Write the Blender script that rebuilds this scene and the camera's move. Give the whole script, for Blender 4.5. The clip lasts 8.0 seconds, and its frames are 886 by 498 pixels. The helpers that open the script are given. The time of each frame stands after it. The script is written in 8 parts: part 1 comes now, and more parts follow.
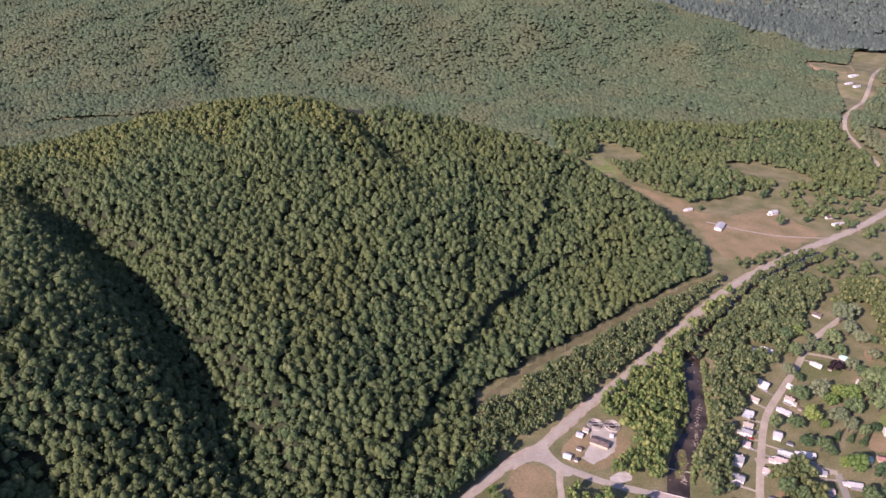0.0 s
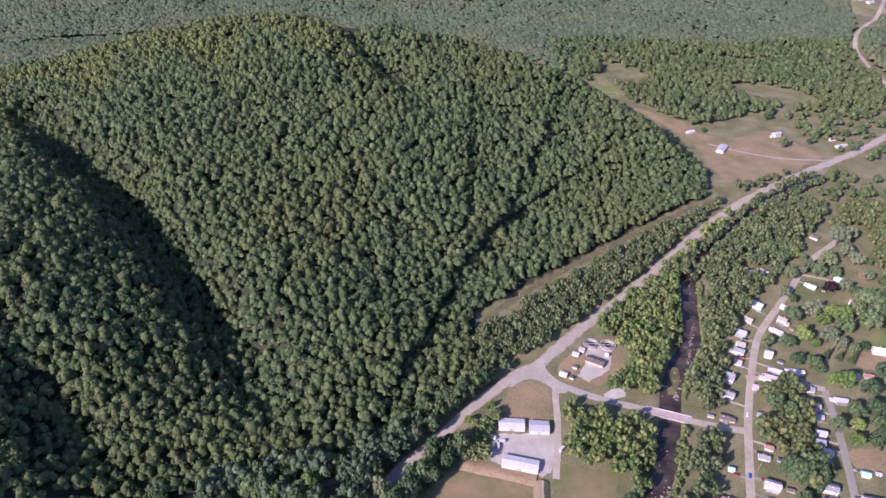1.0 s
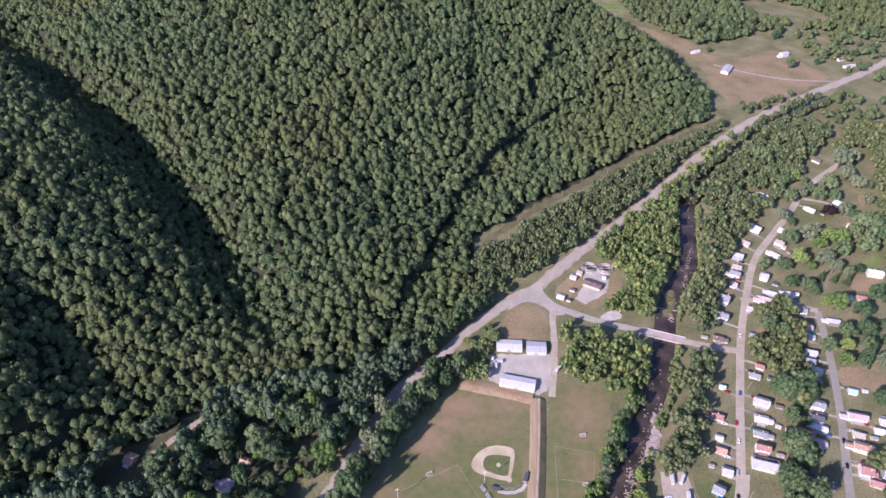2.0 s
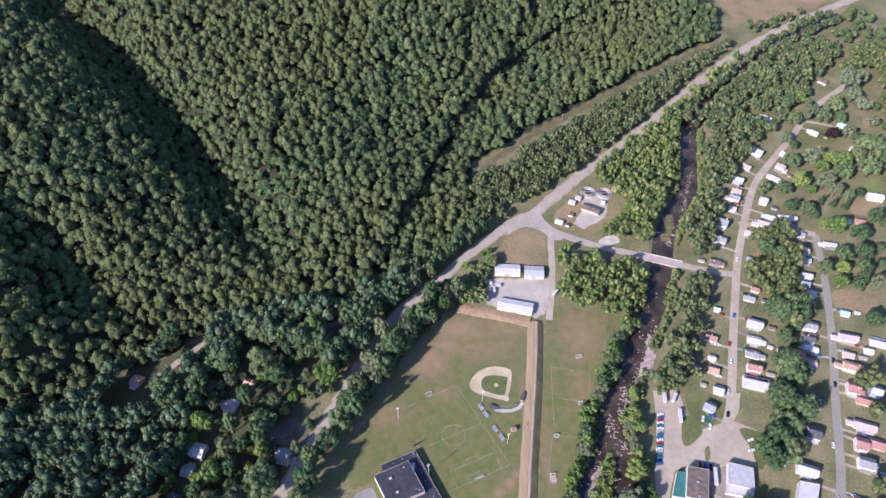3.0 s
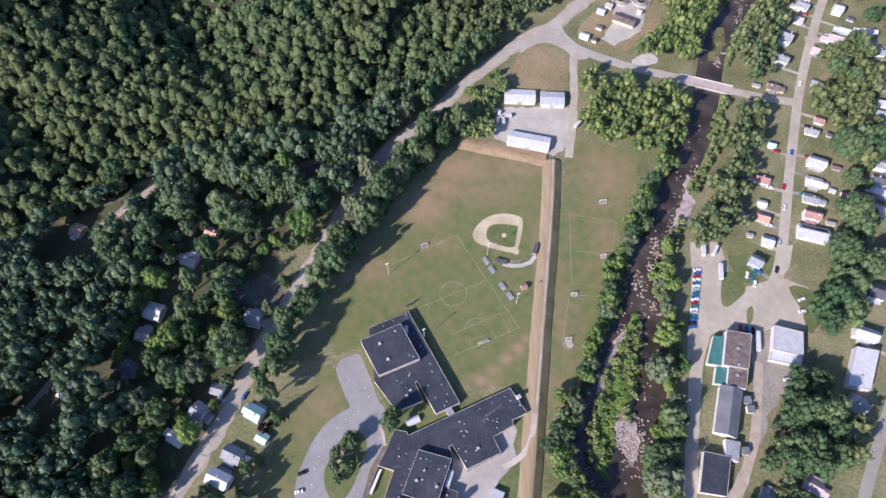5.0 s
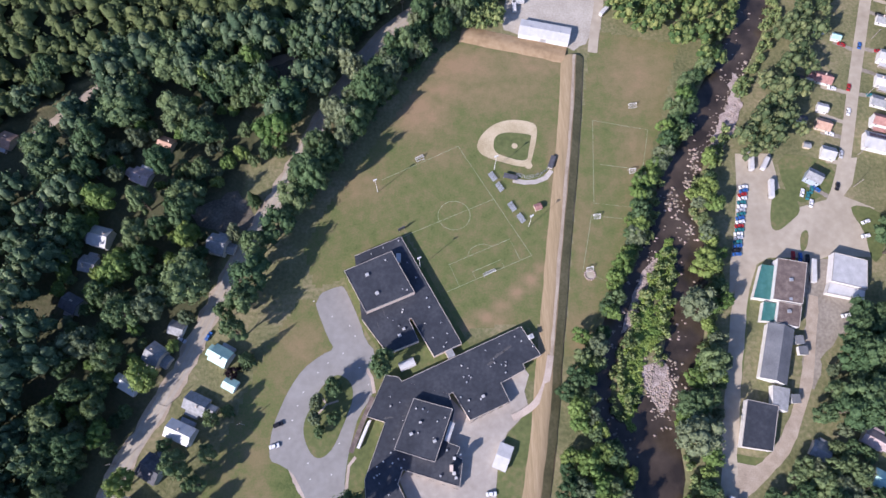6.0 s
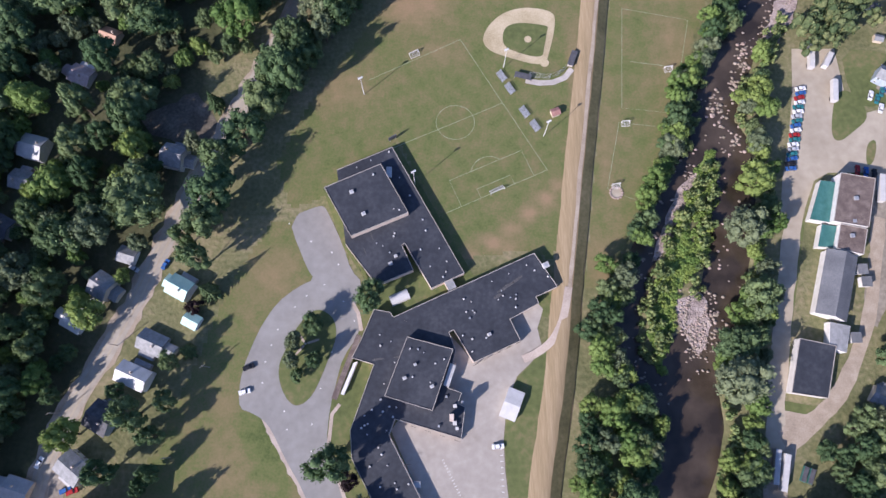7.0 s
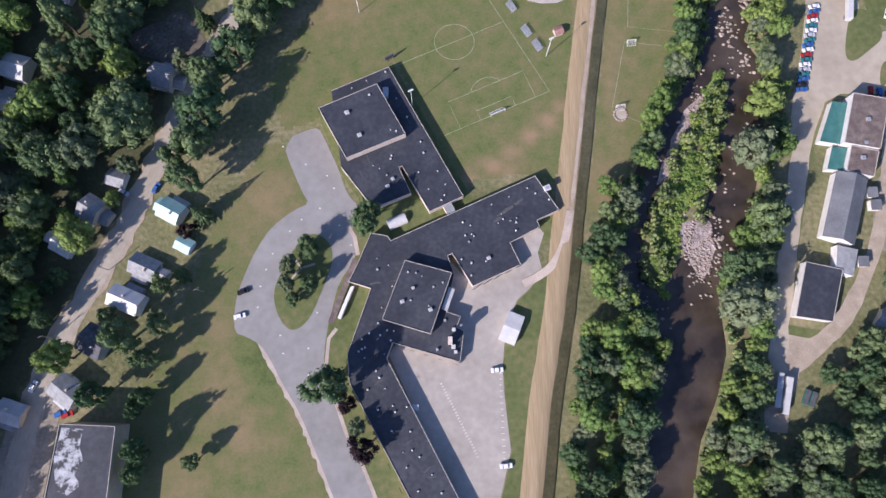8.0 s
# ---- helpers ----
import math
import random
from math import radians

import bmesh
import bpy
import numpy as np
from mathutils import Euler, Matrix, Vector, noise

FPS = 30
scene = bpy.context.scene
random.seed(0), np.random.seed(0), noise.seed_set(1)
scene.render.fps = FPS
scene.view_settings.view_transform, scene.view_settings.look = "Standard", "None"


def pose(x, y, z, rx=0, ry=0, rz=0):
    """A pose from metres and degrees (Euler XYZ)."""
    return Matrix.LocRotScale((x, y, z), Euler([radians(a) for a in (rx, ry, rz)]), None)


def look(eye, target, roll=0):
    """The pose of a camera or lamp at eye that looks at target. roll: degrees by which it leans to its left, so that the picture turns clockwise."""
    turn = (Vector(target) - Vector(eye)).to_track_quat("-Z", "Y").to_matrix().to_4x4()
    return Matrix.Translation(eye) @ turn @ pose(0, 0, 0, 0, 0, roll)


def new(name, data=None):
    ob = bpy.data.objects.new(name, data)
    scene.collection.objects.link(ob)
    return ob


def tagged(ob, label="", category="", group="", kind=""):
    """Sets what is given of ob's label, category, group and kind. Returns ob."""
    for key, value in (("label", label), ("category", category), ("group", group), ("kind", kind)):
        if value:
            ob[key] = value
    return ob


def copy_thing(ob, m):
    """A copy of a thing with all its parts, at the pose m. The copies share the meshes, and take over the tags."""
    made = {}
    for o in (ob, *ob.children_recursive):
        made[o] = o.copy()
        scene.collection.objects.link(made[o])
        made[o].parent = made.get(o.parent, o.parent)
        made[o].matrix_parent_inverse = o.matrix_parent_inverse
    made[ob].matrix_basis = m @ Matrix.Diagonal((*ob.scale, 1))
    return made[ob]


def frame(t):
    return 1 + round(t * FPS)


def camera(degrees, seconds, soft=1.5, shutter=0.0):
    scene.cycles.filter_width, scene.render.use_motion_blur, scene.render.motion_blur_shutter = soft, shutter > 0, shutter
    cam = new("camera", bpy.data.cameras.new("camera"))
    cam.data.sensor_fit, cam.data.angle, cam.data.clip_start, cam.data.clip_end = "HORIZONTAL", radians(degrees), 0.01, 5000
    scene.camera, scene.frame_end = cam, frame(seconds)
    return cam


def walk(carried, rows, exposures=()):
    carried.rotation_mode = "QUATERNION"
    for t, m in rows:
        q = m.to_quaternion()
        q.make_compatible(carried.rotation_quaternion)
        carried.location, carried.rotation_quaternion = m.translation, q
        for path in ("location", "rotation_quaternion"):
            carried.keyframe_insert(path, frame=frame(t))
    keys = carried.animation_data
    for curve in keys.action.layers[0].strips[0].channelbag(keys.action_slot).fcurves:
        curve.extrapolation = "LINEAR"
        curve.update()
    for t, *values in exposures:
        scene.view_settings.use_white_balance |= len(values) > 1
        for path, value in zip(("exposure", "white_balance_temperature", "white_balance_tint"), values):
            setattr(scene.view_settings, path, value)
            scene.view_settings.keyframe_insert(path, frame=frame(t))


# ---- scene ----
# ---- camera: a fast downward glide over the valley ----
UNIT = 0.49
cam = camera(68.5, 8.0)
PATH = [
    (0.00, -0.98, -249.45, 513.41, -29.12, 0.32, 0.15),
    (0.50, -1.02, -249.90, 512.22, -32.36, 0.26, 0.12),
    (1.00, -1.05, -249.75, 511.22, -35.73, 0.20, 0.08),
    (1.50, -1.12, -249.89, 509.77, -38.97, 0.12, 0.05),
    (2.00, -1.14, -249.93, 508.36, -42.19, 0.03, 0.00),
    (2.50, -1.14, -249.91, 506.91, -45.42, -0.09, -0.06),
    (3.00, -1.11, -249.88, 505.43, -48.59, -0.17, -0.09),
    (3.30, -1.16, -249.74, 504.52, -50.47, -0.23, -0.07),
    (3.50, -1.07, -249.92, 503.85, -51.70, -0.24, -0.08),
    (3.60, -0.92, -248.84, 502.39, -52.37, -0.22, -0.09),
    (3.70, -0.69, -245.72, 499.15, -53.10, -0.19, -0.10),
    (3.80, -0.43, -241.44, 494.74, -53.87, -0.15, -0.12),
    (4.00, -0.01, -232.56, 484.96, -55.42, -0.09, -0.15),
    (4.20, 0.24, -224.02, 474.41, -56.93, -0.05, -0.17),
    (4.40, 0.40, -214.80, 462.18, -58.44, -0.03, -0.17),
    (4.60, 0.55, -206.03, 449.68, -59.97, -0.02, -0.18),
    (4.80, 0.64, -197.52, 436.79, -61.51, -0.03, -0.17),
    (5.00, 0.70, -189.39, 423.56, -63.05, -0.05, -0.15),
    (5.25, 0.72, -180.11, 406.83, -64.92, -0.10, -0.14),
    (5.50, 0.72, -172.00, 390.18, -66.75, -0.15, -0.12),
    (5.75, 0.71, -165.36, 373.90, -68.49, -0.20, -0.08),
    (6.00, 0.72, -160.23, 358.22, -70.12, -0.25, -0.03),
    (6.25, 0.73, -156.50, 343.22, -71.64, -0.29, 0.02),
    (6.50, 0.76, -153.67, 328.64, -73.08, -0.32, 0.09),
    (6.75, 0.88, -151.44, 313.96, -74.54, -0.36, 0.13),
    (6.90, 0.97, -150.57, 305.63, -75.39, -0.39, 0.16),
    (7.00, 1.02, -150.39, 300.75, -75.90, -0.41, 0.17),
    (7.10, 1.07, -150.41, 296.32, -76.39, -0.43, 0.20),
    (7.20, 1.11, -151.56, 294.57, -76.78, -0.46, 0.22),
    (7.30, 1.14, -153.01, 293.53, -77.12, -0.48, 0.24),
    (7.50, 1.20, -156.30, 292.19, -77.78, -0.53, 0.30),
    (7.75, 1.32, -160.94, 290.81, -78.56, -0.61, 0.35),
    (8.00, 1.44, -165.67, 289.54, -79.31, -0.69, 0.42),
]
walk(cam, [(t, pose(UNIT * x, UNIT * y, UNIT * z, 90 + p, 0, w) @ pose(0, 0, 0, 0, 0, r)) for t, x, y, z, p, w, r in PATH],
     [(0.0, 0.60, 6650, 43.0), (0.5, 0.61, 6200, 45.0), (1.5, 0.65, 5900, 42.0), (4.0, 0.73, 5840, 26.0), (8.0, 0.60, 6050, 25.0)])

# ---- world, sun, exposure ----
SUN_AZ, SUN_EL = radians(49.0), radians(31.0)
world = bpy.data.worlds.new("world")
scene.world = world
world.use_nodes = True
wn = world.node_tree.nodes
sky = wn.new("ShaderNodeTexSky")
sky.sky_type = "NISHITA"
sky.sun_disc = False
sky.ozone_density = 6.0
sky.sun_elevation = SUN_EL
sky.sun_rotation = SUN_AZ + math.pi
world.node_tree.links.new(sky.outputs[0], wn["Background"].inputs[0])
wn["Background"].inputs[1].default_value = 0.115
sun = bpy.data.lights.new("sun", "SUN")
sun.energy, sun.angle, sun.color = 4.6, radians(0.5), (1.0, 0.935, 0.82)
sun_ob = new("sun", sun)
sun_ob.matrix_world = look((0, 0, 0), (math.sin(SUN_AZ) * math.cos(SUN_EL), math.cos(SUN_AZ) * math.cos(SUN_EL), -math.sin(SUN_EL)))


# ---- materials ----
def nodes_of(name):
    m = bpy.data.materials.new(name)
    m.use_nodes = True
    return m, m.node_tree.nodes, m.node_tree.links, m.node_tree.nodes["Principled BSDF"]


def ramp(n, stops):
    r = n.new("ShaderNodeValToRGB")
    e = r.color_ramp.elements
    while len(e) < len(stops):
        e.new(0.5)
    for k, (p, c) in enumerate(stops):
        e[k].position, e[k].color = p, (*c, 1)
    return r


def surface(name, dark, mid, light, scale=0.3, fine=4.0, rough=0.85, bump=0.3, depth=0.1, metal=0.0, per="none", spread=0.25, spec=0.3):
    """A surface with large stains, fine grain, bump, and a shift from piece to piece."""
    m, n, l, b = nodes_of(name)
    tc = n.new("ShaderNodeTexCoord")
    big = n.new("ShaderNodeTexNoise")
    big.inputs["Scale"].default_value, big.inputs["Detail"].default_value = scale, 6
    small = n.new("ShaderNodeTexNoise")
    small.inputs["Scale"].default_value, small.inputs["Detail"].default_value = fine, 5
    l.new(tc.outputs["Object"], big.inputs["Vector"])
    l.new(tc.outputs["Object"], small.inputs["Vector"])
    mix = n.new("ShaderNodeMath")
    mix.operation = "MULTIPLY_ADD"
    mix.inputs[1].default_value = 0.45
    half = n.new("ShaderNodeMath")
    half.operation = "MULTIPLY"
    half.inputs[1].default_value = 0.55
    l.new(big.outputs[0], half.inputs[0])
    l.new(small.outputs[0], mix.inputs[0])
    l.new(half.outputs[0], mix.inputs[2])
    r = ramp(n, [(0.32, dark), (0.5, mid), (0.68, light)])
    l.new(mix.outputs[0], r.inputs[0])
    colour = r.outputs[0]
    if per != "none":
        hsv = n.new("ShaderNodeHueSaturation")
        if per == "object":
            src = n.new("ShaderNodeObjectInfo").outputs["Random"]
        else:
            src = n.new("ShaderNodeNewGeometry").outputs["Random Per Island"]
        mr = n.new("ShaderNodeMapRange")
        mr.inputs[3].default_value, mr.inputs[4].default_value = 1 - spread, 1 + spread
        l.new(src, mr.inputs[0])
        l.new(mr.outputs[0], hsv.inputs["Value"])
        mh = n.new("ShaderNodeMapRange")
        mh.inputs[3].default_value, mh.inputs[4].default_value = 0.5 + spread * 0.10, 0.5 - spread * 0.10
        l.new(src, mh.inputs[0])
        l.new(mh.outputs[0], hsv.inputs["Hue"])
        l.new(colour, hsv.inputs["Color"])
        colour = hsv.outputs[0]
    l.new(colour, b.inputs["Base Color"])
    b.inputs["Roughness"].default_value = rough
    b.inputs["Metallic"].default_value = metal
    b.inputs["Specular IOR Level"].default_value = spec
    if bump:
        bp = n.new("ShaderNodeBump")
        bp.inputs["Strength"].default_value, bp.inputs["Distance"].default_value = bump, depth
        l.new(small.outputs[0], bp.inputs["Height"])
        l.new(bp.outputs[0], b.inputs["Normal"])
    return m


def foliage(name, dark, mid, light, fine=1.1, per="island", spread=0.3, bump=0.6, depth=0.6, drift=0.0, other=(0.11, 0.095, 0.04), grain=1.0):
    """Leaves; drift mixes in the tone of another kind of tree over whole stands."""
    m = surface(name, dark, mid, light, 0.25 * grain, fine * grain, 0.75, bump, depth, 0, per, spread, 0.2)
    if drift:
        n, l = m.node_tree.nodes, m.node_tree.links
        b = n["Principled BSDF"]
        was = b.inputs["Base Color"].links[0].from_socket
        tc = n.new("ShaderNodeTexCoord")
        no = n.new("ShaderNodeTexNoise")
        no.inputs["Scale"].default_value, no.inputs["Detail"].default_value = 0.006, 4
        l.new(tc.outputs["Object"], no.inputs["Vector"])
        mr = n.new("ShaderNodeMapRange")
        mr.inputs[1].default_value, mr.inputs[2].default_value, mr.inputs[4].default_value = 0.42, 0.68, drift
        l.new(no.outputs[0], mr.inputs[0])
        mx = n.new("ShaderNodeMix")
        mx.data_type = "RGBA"
        mx.inputs["B"].default_value = (*other, 1)
        l.new(mr.outputs[0], mx.inputs["Factor"])
        l.new(was, mx.inputs["A"])
        l.new(mx.outputs["Result"], b.inputs["Base Color"])
    # thin leaves let part of the light through
    n, l = m.node_tree.nodes, m.node_tree.links
    b = n["Principled BSDF"]
    tr = n.new("ShaderNodeBsdfTranslucent")
    l.new(b.inputs["Base Color"].links[0].from_socket, tr.inputs["Color"])
    ms = n.new("ShaderNodeMixShader")
    ms.inputs[0].default_value = 0.22
    l.new(b.outputs[0], ms.inputs[1])
    l.new(tr.outputs[0], ms.inputs[2])
    l.new(ms.outputs[0], n["Material Output"].inputs["Surface"])
    return m


M = {}
M["leaf"] = foliage("leaf_oak", (0.034, 0.053, 0.022), (0.093, 0.138, 0.057), (0.182, 0.242, 0.102), 1.6, spread=0.36, drift=0.6, other=(0.142, 0.166, 0.058))
# lighter yellow-green leaf that has the crest's sunlight painted in
M["leaf_crest_sunlit"] = foliage("leaf_crest_sunlit", (0.060, 0.080, 0.026), (0.135, 0.166, 0.056), (0.218, 0.256, 0.095), 1.6, spread=0.30)
M["leaf_tree"] = foliage("leaf_maple", (0.042, 0.070, 0.029), (0.110, 0.170, 0.074), (0.205, 0.288, 0.124), 1.6, "object", 0.34, grain=8.0)
M["leaf_bright"] = foliage("leaf_willow", (0.072, 0.118, 0.032), (0.156, 0.236, 0.064), (0.255, 0.345, 0.110), 1.6, "object", 0.22, grain=7.0)
M["leaf_thicket"] = foliage("leaf_thicket", (0.125, 0.190, 0.044), (0.235, 0.335, 0.082), (0.35, 0.455, 0.138), 1.6, "object", 0.2, grain=4.0)
M["leaf_pale"] = foliage("leaf_birch", (0.070, 0.092, 0.052), (0.162, 0.202, 0.110), (0.26, 0.30, 0.17), 1.6, "object", 0.2, grain=7.0)
M["leaf_dark"] = foliage("leaf_plum", (0.012, 0.008, 0.010), (0.028, 0.016, 0.020), (0.05, 0.03, 0.035), 1.6, "object", 0.15, grain=5.0)
# distance haze is put into this paler, flatter leaf colour
M["leaf_far_haze"] = foliage("leaf_ridge_haze", (0.074, 0.114, 0.060), (0.106, 0.156, 0.082), (0.144, 0.198, 0.106), 0.5, spread=0.18, drift=0.4, other=(0.190, 0.172, 0.088))
# bluish grey-green leaves carry the haze over the farthest hills
M["leaf_mountain_haze"] = foliage("leaf_mountain_haze", (0.084, 0.116, 0.096), (0.108, 0.146, 0.120), (0.138, 0.178, 0.144), 0.4, spread=0.2)
M["bark"] = surface("bark", (0.05, 0.04, 0.03), (0.11, 0.09, 0.07), (0.18, 0.15, 0.12), 0.8, 6, 0.9, 0.6, 0.1)
M["ground"] = surface("meadow_soil", (0.088, 0.098, 0.040), (0.168, 0.164, 0.078), (0.290, 0.236, 0.144), 0.035, 0.5, 0.95, 0.5, 0.4)
M["lawn"] = surface("mown_lawn", (0.074, 0.094, 0.032), (0.118, 0.138, 0.050), (0.210, 0.170, 0.088), 0.03, 0.35, 0.95, 0.3, 0.2)
M["meadow"] = surface("lush_meadow", (0.10, 0.14, 0.04), (0.155, 0.195, 0.062), (0.21, 0.25, 0.095), 0.03, 0.3, 0.95, 0.3, 0.2)
M["island_grass"] = surface("rank_grass", (0.09, 0.14, 0.034), (0.17, 0.245, 0.062), (0.26, 0.34, 0.105), 0.2, 1.4, 0.95, 0.6, 0.4)
M["dry"] = surface("dry_field", (0.13, 0.125, 0.05), (0.24, 0.185, 0.10), (0.34, 0.24, 0.14), 0.03, 0.4, 0.95, 0.3, 0.2)
M["tan"] = surface("dry_bank_grass", (0.225, 0.155, 0.085), (0.32, 0.225, 0.13), (0.40, 0.295, 0.18), 0.06, 0.3, 0.95, 0.4, 0.2)
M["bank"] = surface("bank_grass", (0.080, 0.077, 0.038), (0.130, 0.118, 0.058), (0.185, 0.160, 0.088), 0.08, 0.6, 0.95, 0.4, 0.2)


def streaky(m, sx, sy):
    """Stretch the stains of a surface along one direction of the plan."""
    n, l = m.node_tree.nodes, m.node_tree.links
    tc = [q for q in n if q.type == "TEX_COORD"][0]
    mp = n.new("ShaderNodeMapping")
    mp.inputs["Scale"].default_value = (sx, sy, 1)
    l.new(tc.outputs["Object"], mp.inputs["Vector"])
    for q in [q for q in n if q.type == "TEX_NOISE"]:
        l.new(mp.outputs[0], q.inputs["Vector"])
    return m


M["levee"] = streaky(surface("levee_grass", (0.215, 0.168, 0.094), (0.285, 0.215, 0.128), (0.345, 0.270, 0.172), 0.10, 0.6, 0.95, 0.3, 0.2), 4.0, 0.25)
M["track"] = surface("gravel_track", (0.26, 0.21, 0.155), (0.36, 0.295, 0.225), (0.46, 0.39, 0.31), 0.15, 2.0, 0.95, 0.4, 0.1)
M["pale_track"] = surface("pale_gravel", (0.33, 0.27, 0.22), (0.43, 0.355, 0.295), (0.53, 0.45, 0.38), 0.15, 2.0, 0.95, 0.3, 0.1)
M["scrap"] = surface("scrap_gravel", (0.17, 0.145, 0.115), (0.26, 0.228, 0.185), (0.37, 0.33, 0.275), 0.06, 0.6, 0.95, 0.4, 0.1)
# brown dirt, darkened to carry the side yard's tree shade
M["dirt"] = surface("dirt_and_shade", (0.06, 0.052, 0.040), (0.125, 0.108, 0.084), (0.225, 0.192, 0.150), 0.08, 0.7, 0.95, 0.4, 0.1)
M["yard"] = surface("yard_gravel", (0.30, 0.268, 0.218), (0.40, 0.362, 0.302), (0.50, 0.462, 0.395), 0.07, 0.8, 0.9, 0.3, 0.05)
M["road"] = surface("sunbleached_road", (0.30, 0.266, 0.215), (0.365, 0.325, 0.266), (0.43, 0.388, 0.32), 0.05, 0.3, 0.9, 0.0, 0.05)
M["roof_slate"] = surface("slate_grey_roof", (0.10, 0.105, 0.115), (0.15, 0.155, 0.165), (0.22, 0.225, 0.235), 0.12, 2.0, 0.7, 0.3, 0.05)
M["deck"] = surface("bridge_concrete", (0.34, 0.27, 0.235), (0.41, 0.335, 0.295), (0.49, 0.41, 0.37), 0.2, 2, 0.9, 0.2, 0.03)
M["asphalt"] = surface("old_asphalt", (0.315, 0.266, 0.200), (0.385, 0.332, 0.254), (0.46, 0.402, 0.315), 0.05, 0.22, 0.9, 0.0, 0.05)
M["asphalt_dark"] = surface("new_asphalt", (0.236, 0.221, 0.180), (0.270, 0.253, 0.208), (0.312, 0.294, 0.244), 0.06, 0.3, 0.9, 0.0, 0.05)
M["asphalt_drive"] = surface("grey_school_asphalt", (0.220, 0.211, 0.196), (0.258, 0.248, 0.232), (0.300, 0.290, 0.272), 0.06, 0.3, 0.9, 0.0, 0.05)
M["asphalt_school"] = surface("worn_school_asphalt", (0.30, 0.266, 0.226), (0.36, 0.324, 0.280), (0.43, 0.392, 0.345), 0.06, 0.3, 0.9, 0.0, 0.05)
M["concrete"] = surface("concrete", (0.33, 0.30, 0.27), (0.46, 0.42, 0.38), (0.6, 0.56, 0.5), 0.2, 2, 0.9, 0.3, 0.05)
M["gravel"] = surface("stony_bar", (0.20, 0.16, 0.14), (0.36, 0.29, 0.26), (0.52, 0.44, 0.40), 0.2, 1.2, 0.95, 0.8, 0.4)
M["infield"] = surface("infield_clay", (0.33, 0.265, 0.15), (0.46, 0.38, 0.245), (0.57, 0.485, 0.335), 0.1, 1.5, 0.95, 0.2, 0.1)
M["white_line"] = surface("white_chalk", (0.18, 0.21, 0.11), (0.29, 0.33, 0.20), (0.43, 0.46, 0.33), 0.3, 2, 0.9, 0, 0)
M["membrane"] = surface("black_roof_membrane", (0.026, 0.029, 0.036), (0.041, 0.045, 0.055), (0.066, 0.070, 0.080), 0.10, 0.5, 0.6, 0.15, 0.05)
M["brick"] = surface("pale_brick", (0.50, 0.39, 0.32), (0.61, 0.50, 0.42), (0.70, 0.60, 0.52), 0.3, 6, 0.85, 0.3, 0.03)
M["trim_white"] = surface("white_trim", (0.6, 0.58, 0.55), (0.72, 0.70, 0.67), (0.8, 0.79, 0.77), 0.5, 4, 0.6, 0.1, 0.02)
M["siding"] = surface("white_siding", (0.54, 0.52, 0.49), (0.65, 0.63, 0.60), (0.74, 0.73, 0.71), 0.4, 5, 0.6, 0.15, 0.03)
M["siding_tan"] = surface("tan_siding", (0.40, 0.33, 0.25), (0.50, 0.42, 0.32), (0.58, 0.50, 0.40), 0.4, 5, 0.7, 0.15, 0.03)
M["siding_blue"] = surface("blue_grey_siding", (0.24, 0.29, 0.34), (0.33, 0.38, 0.43), (0.42, 0.47, 0.52), 0.4, 5, 0.7, 0.15, 0.03)
M["roof_grey"] = surface("grey_shingle", (0.17, 0.175, 0.18), (0.26, 0.265, 0.27), (0.36, 0.365, 0.37), 0.5, 5, 0.8, 0.4, 0.05)
M["roof_dark"] = surface("dark_shingle", (0.05, 0.05, 0.055), (0.09, 0.09, 0.10), (0.14, 0.14, 0.15), 0.5, 5, 0.8, 0.4, 0.05)
M["roof_light"] = surface("pale_metal_roof", (0.33, 0.33, 0.332), (0.42, 0.42, 0.422), (0.52, 0.52, 0.522), 0.3, 3, 0.5, 0.15, 0.05)
M["roof_white"] = surface("white_metal_roof", (0.44, 0.43, 0.415), (0.53, 0.52, 0.505), (0.61, 0.60, 0.59), 0.3, 3, 0.45, 0.1, 0.05)
M["roof_red"] = surface("red_shingle", (0.24, 0.12, 0.10), (0.34, 0.18, 0.155), (0.44, 0.26, 0.22), 0.5, 5, 0.8, 0.4, 0.05)
M["roof_orange"] = surface("rust_shingle", (0.30, 0.18, 0.13), (0.41, 0.26, 0.19), (0.51, 0.35, 0.27), 0.5, 5, 0.8, 0.4, 0.05)
M["roof_brown"] = surface("weathered_brown_roof", (0.08, 0.06, 0.055), (0.15, 0.115, 0.10), (0.27, 0.22, 0.19), 0.25, 2.5, 0.85, 0.4, 0.05)
M["roof_tan"] = surface("tan_shingle", (0.30, 0.25, 0.20), (0.38, 0.325, 0.27), (0.47, 0.41, 0.35), 0.5, 5, 0.8, 0.4, 0.05)
M["roof_teal"] = surface("teal_metal_roof", (0.03, 0.115, 0.10), (0.048, 0.155, 0.14), (0.08, 0.215, 0.195), 0.3, 3, 0.45, 0.1, 0.05)
M["roof_mint"] = surface("mint_metal_roof", (0.26, 0.47, 0.42), (0.36, 0.57, 0.52), (0.48, 0.68, 0.62), 0.3, 3, 0.5, 0.1, 0.05)
M["roof_pink"] = surface("faded_pink_shingle", (0.34, 0.26, 0.25), (0.43, 0.34, 0.325), (0.52, 0.43, 0.415), 0.5, 5, 0.8, 0.4, 0.05)
M["roof_scuff"] = surface("scuffed_membrane", (0.030, 0.031, 0.036), (0.085, 0.083, 0.084), (0.17, 0.165, 0.16), 0.9, 3.0, 0.7, 0.1, 0.02)
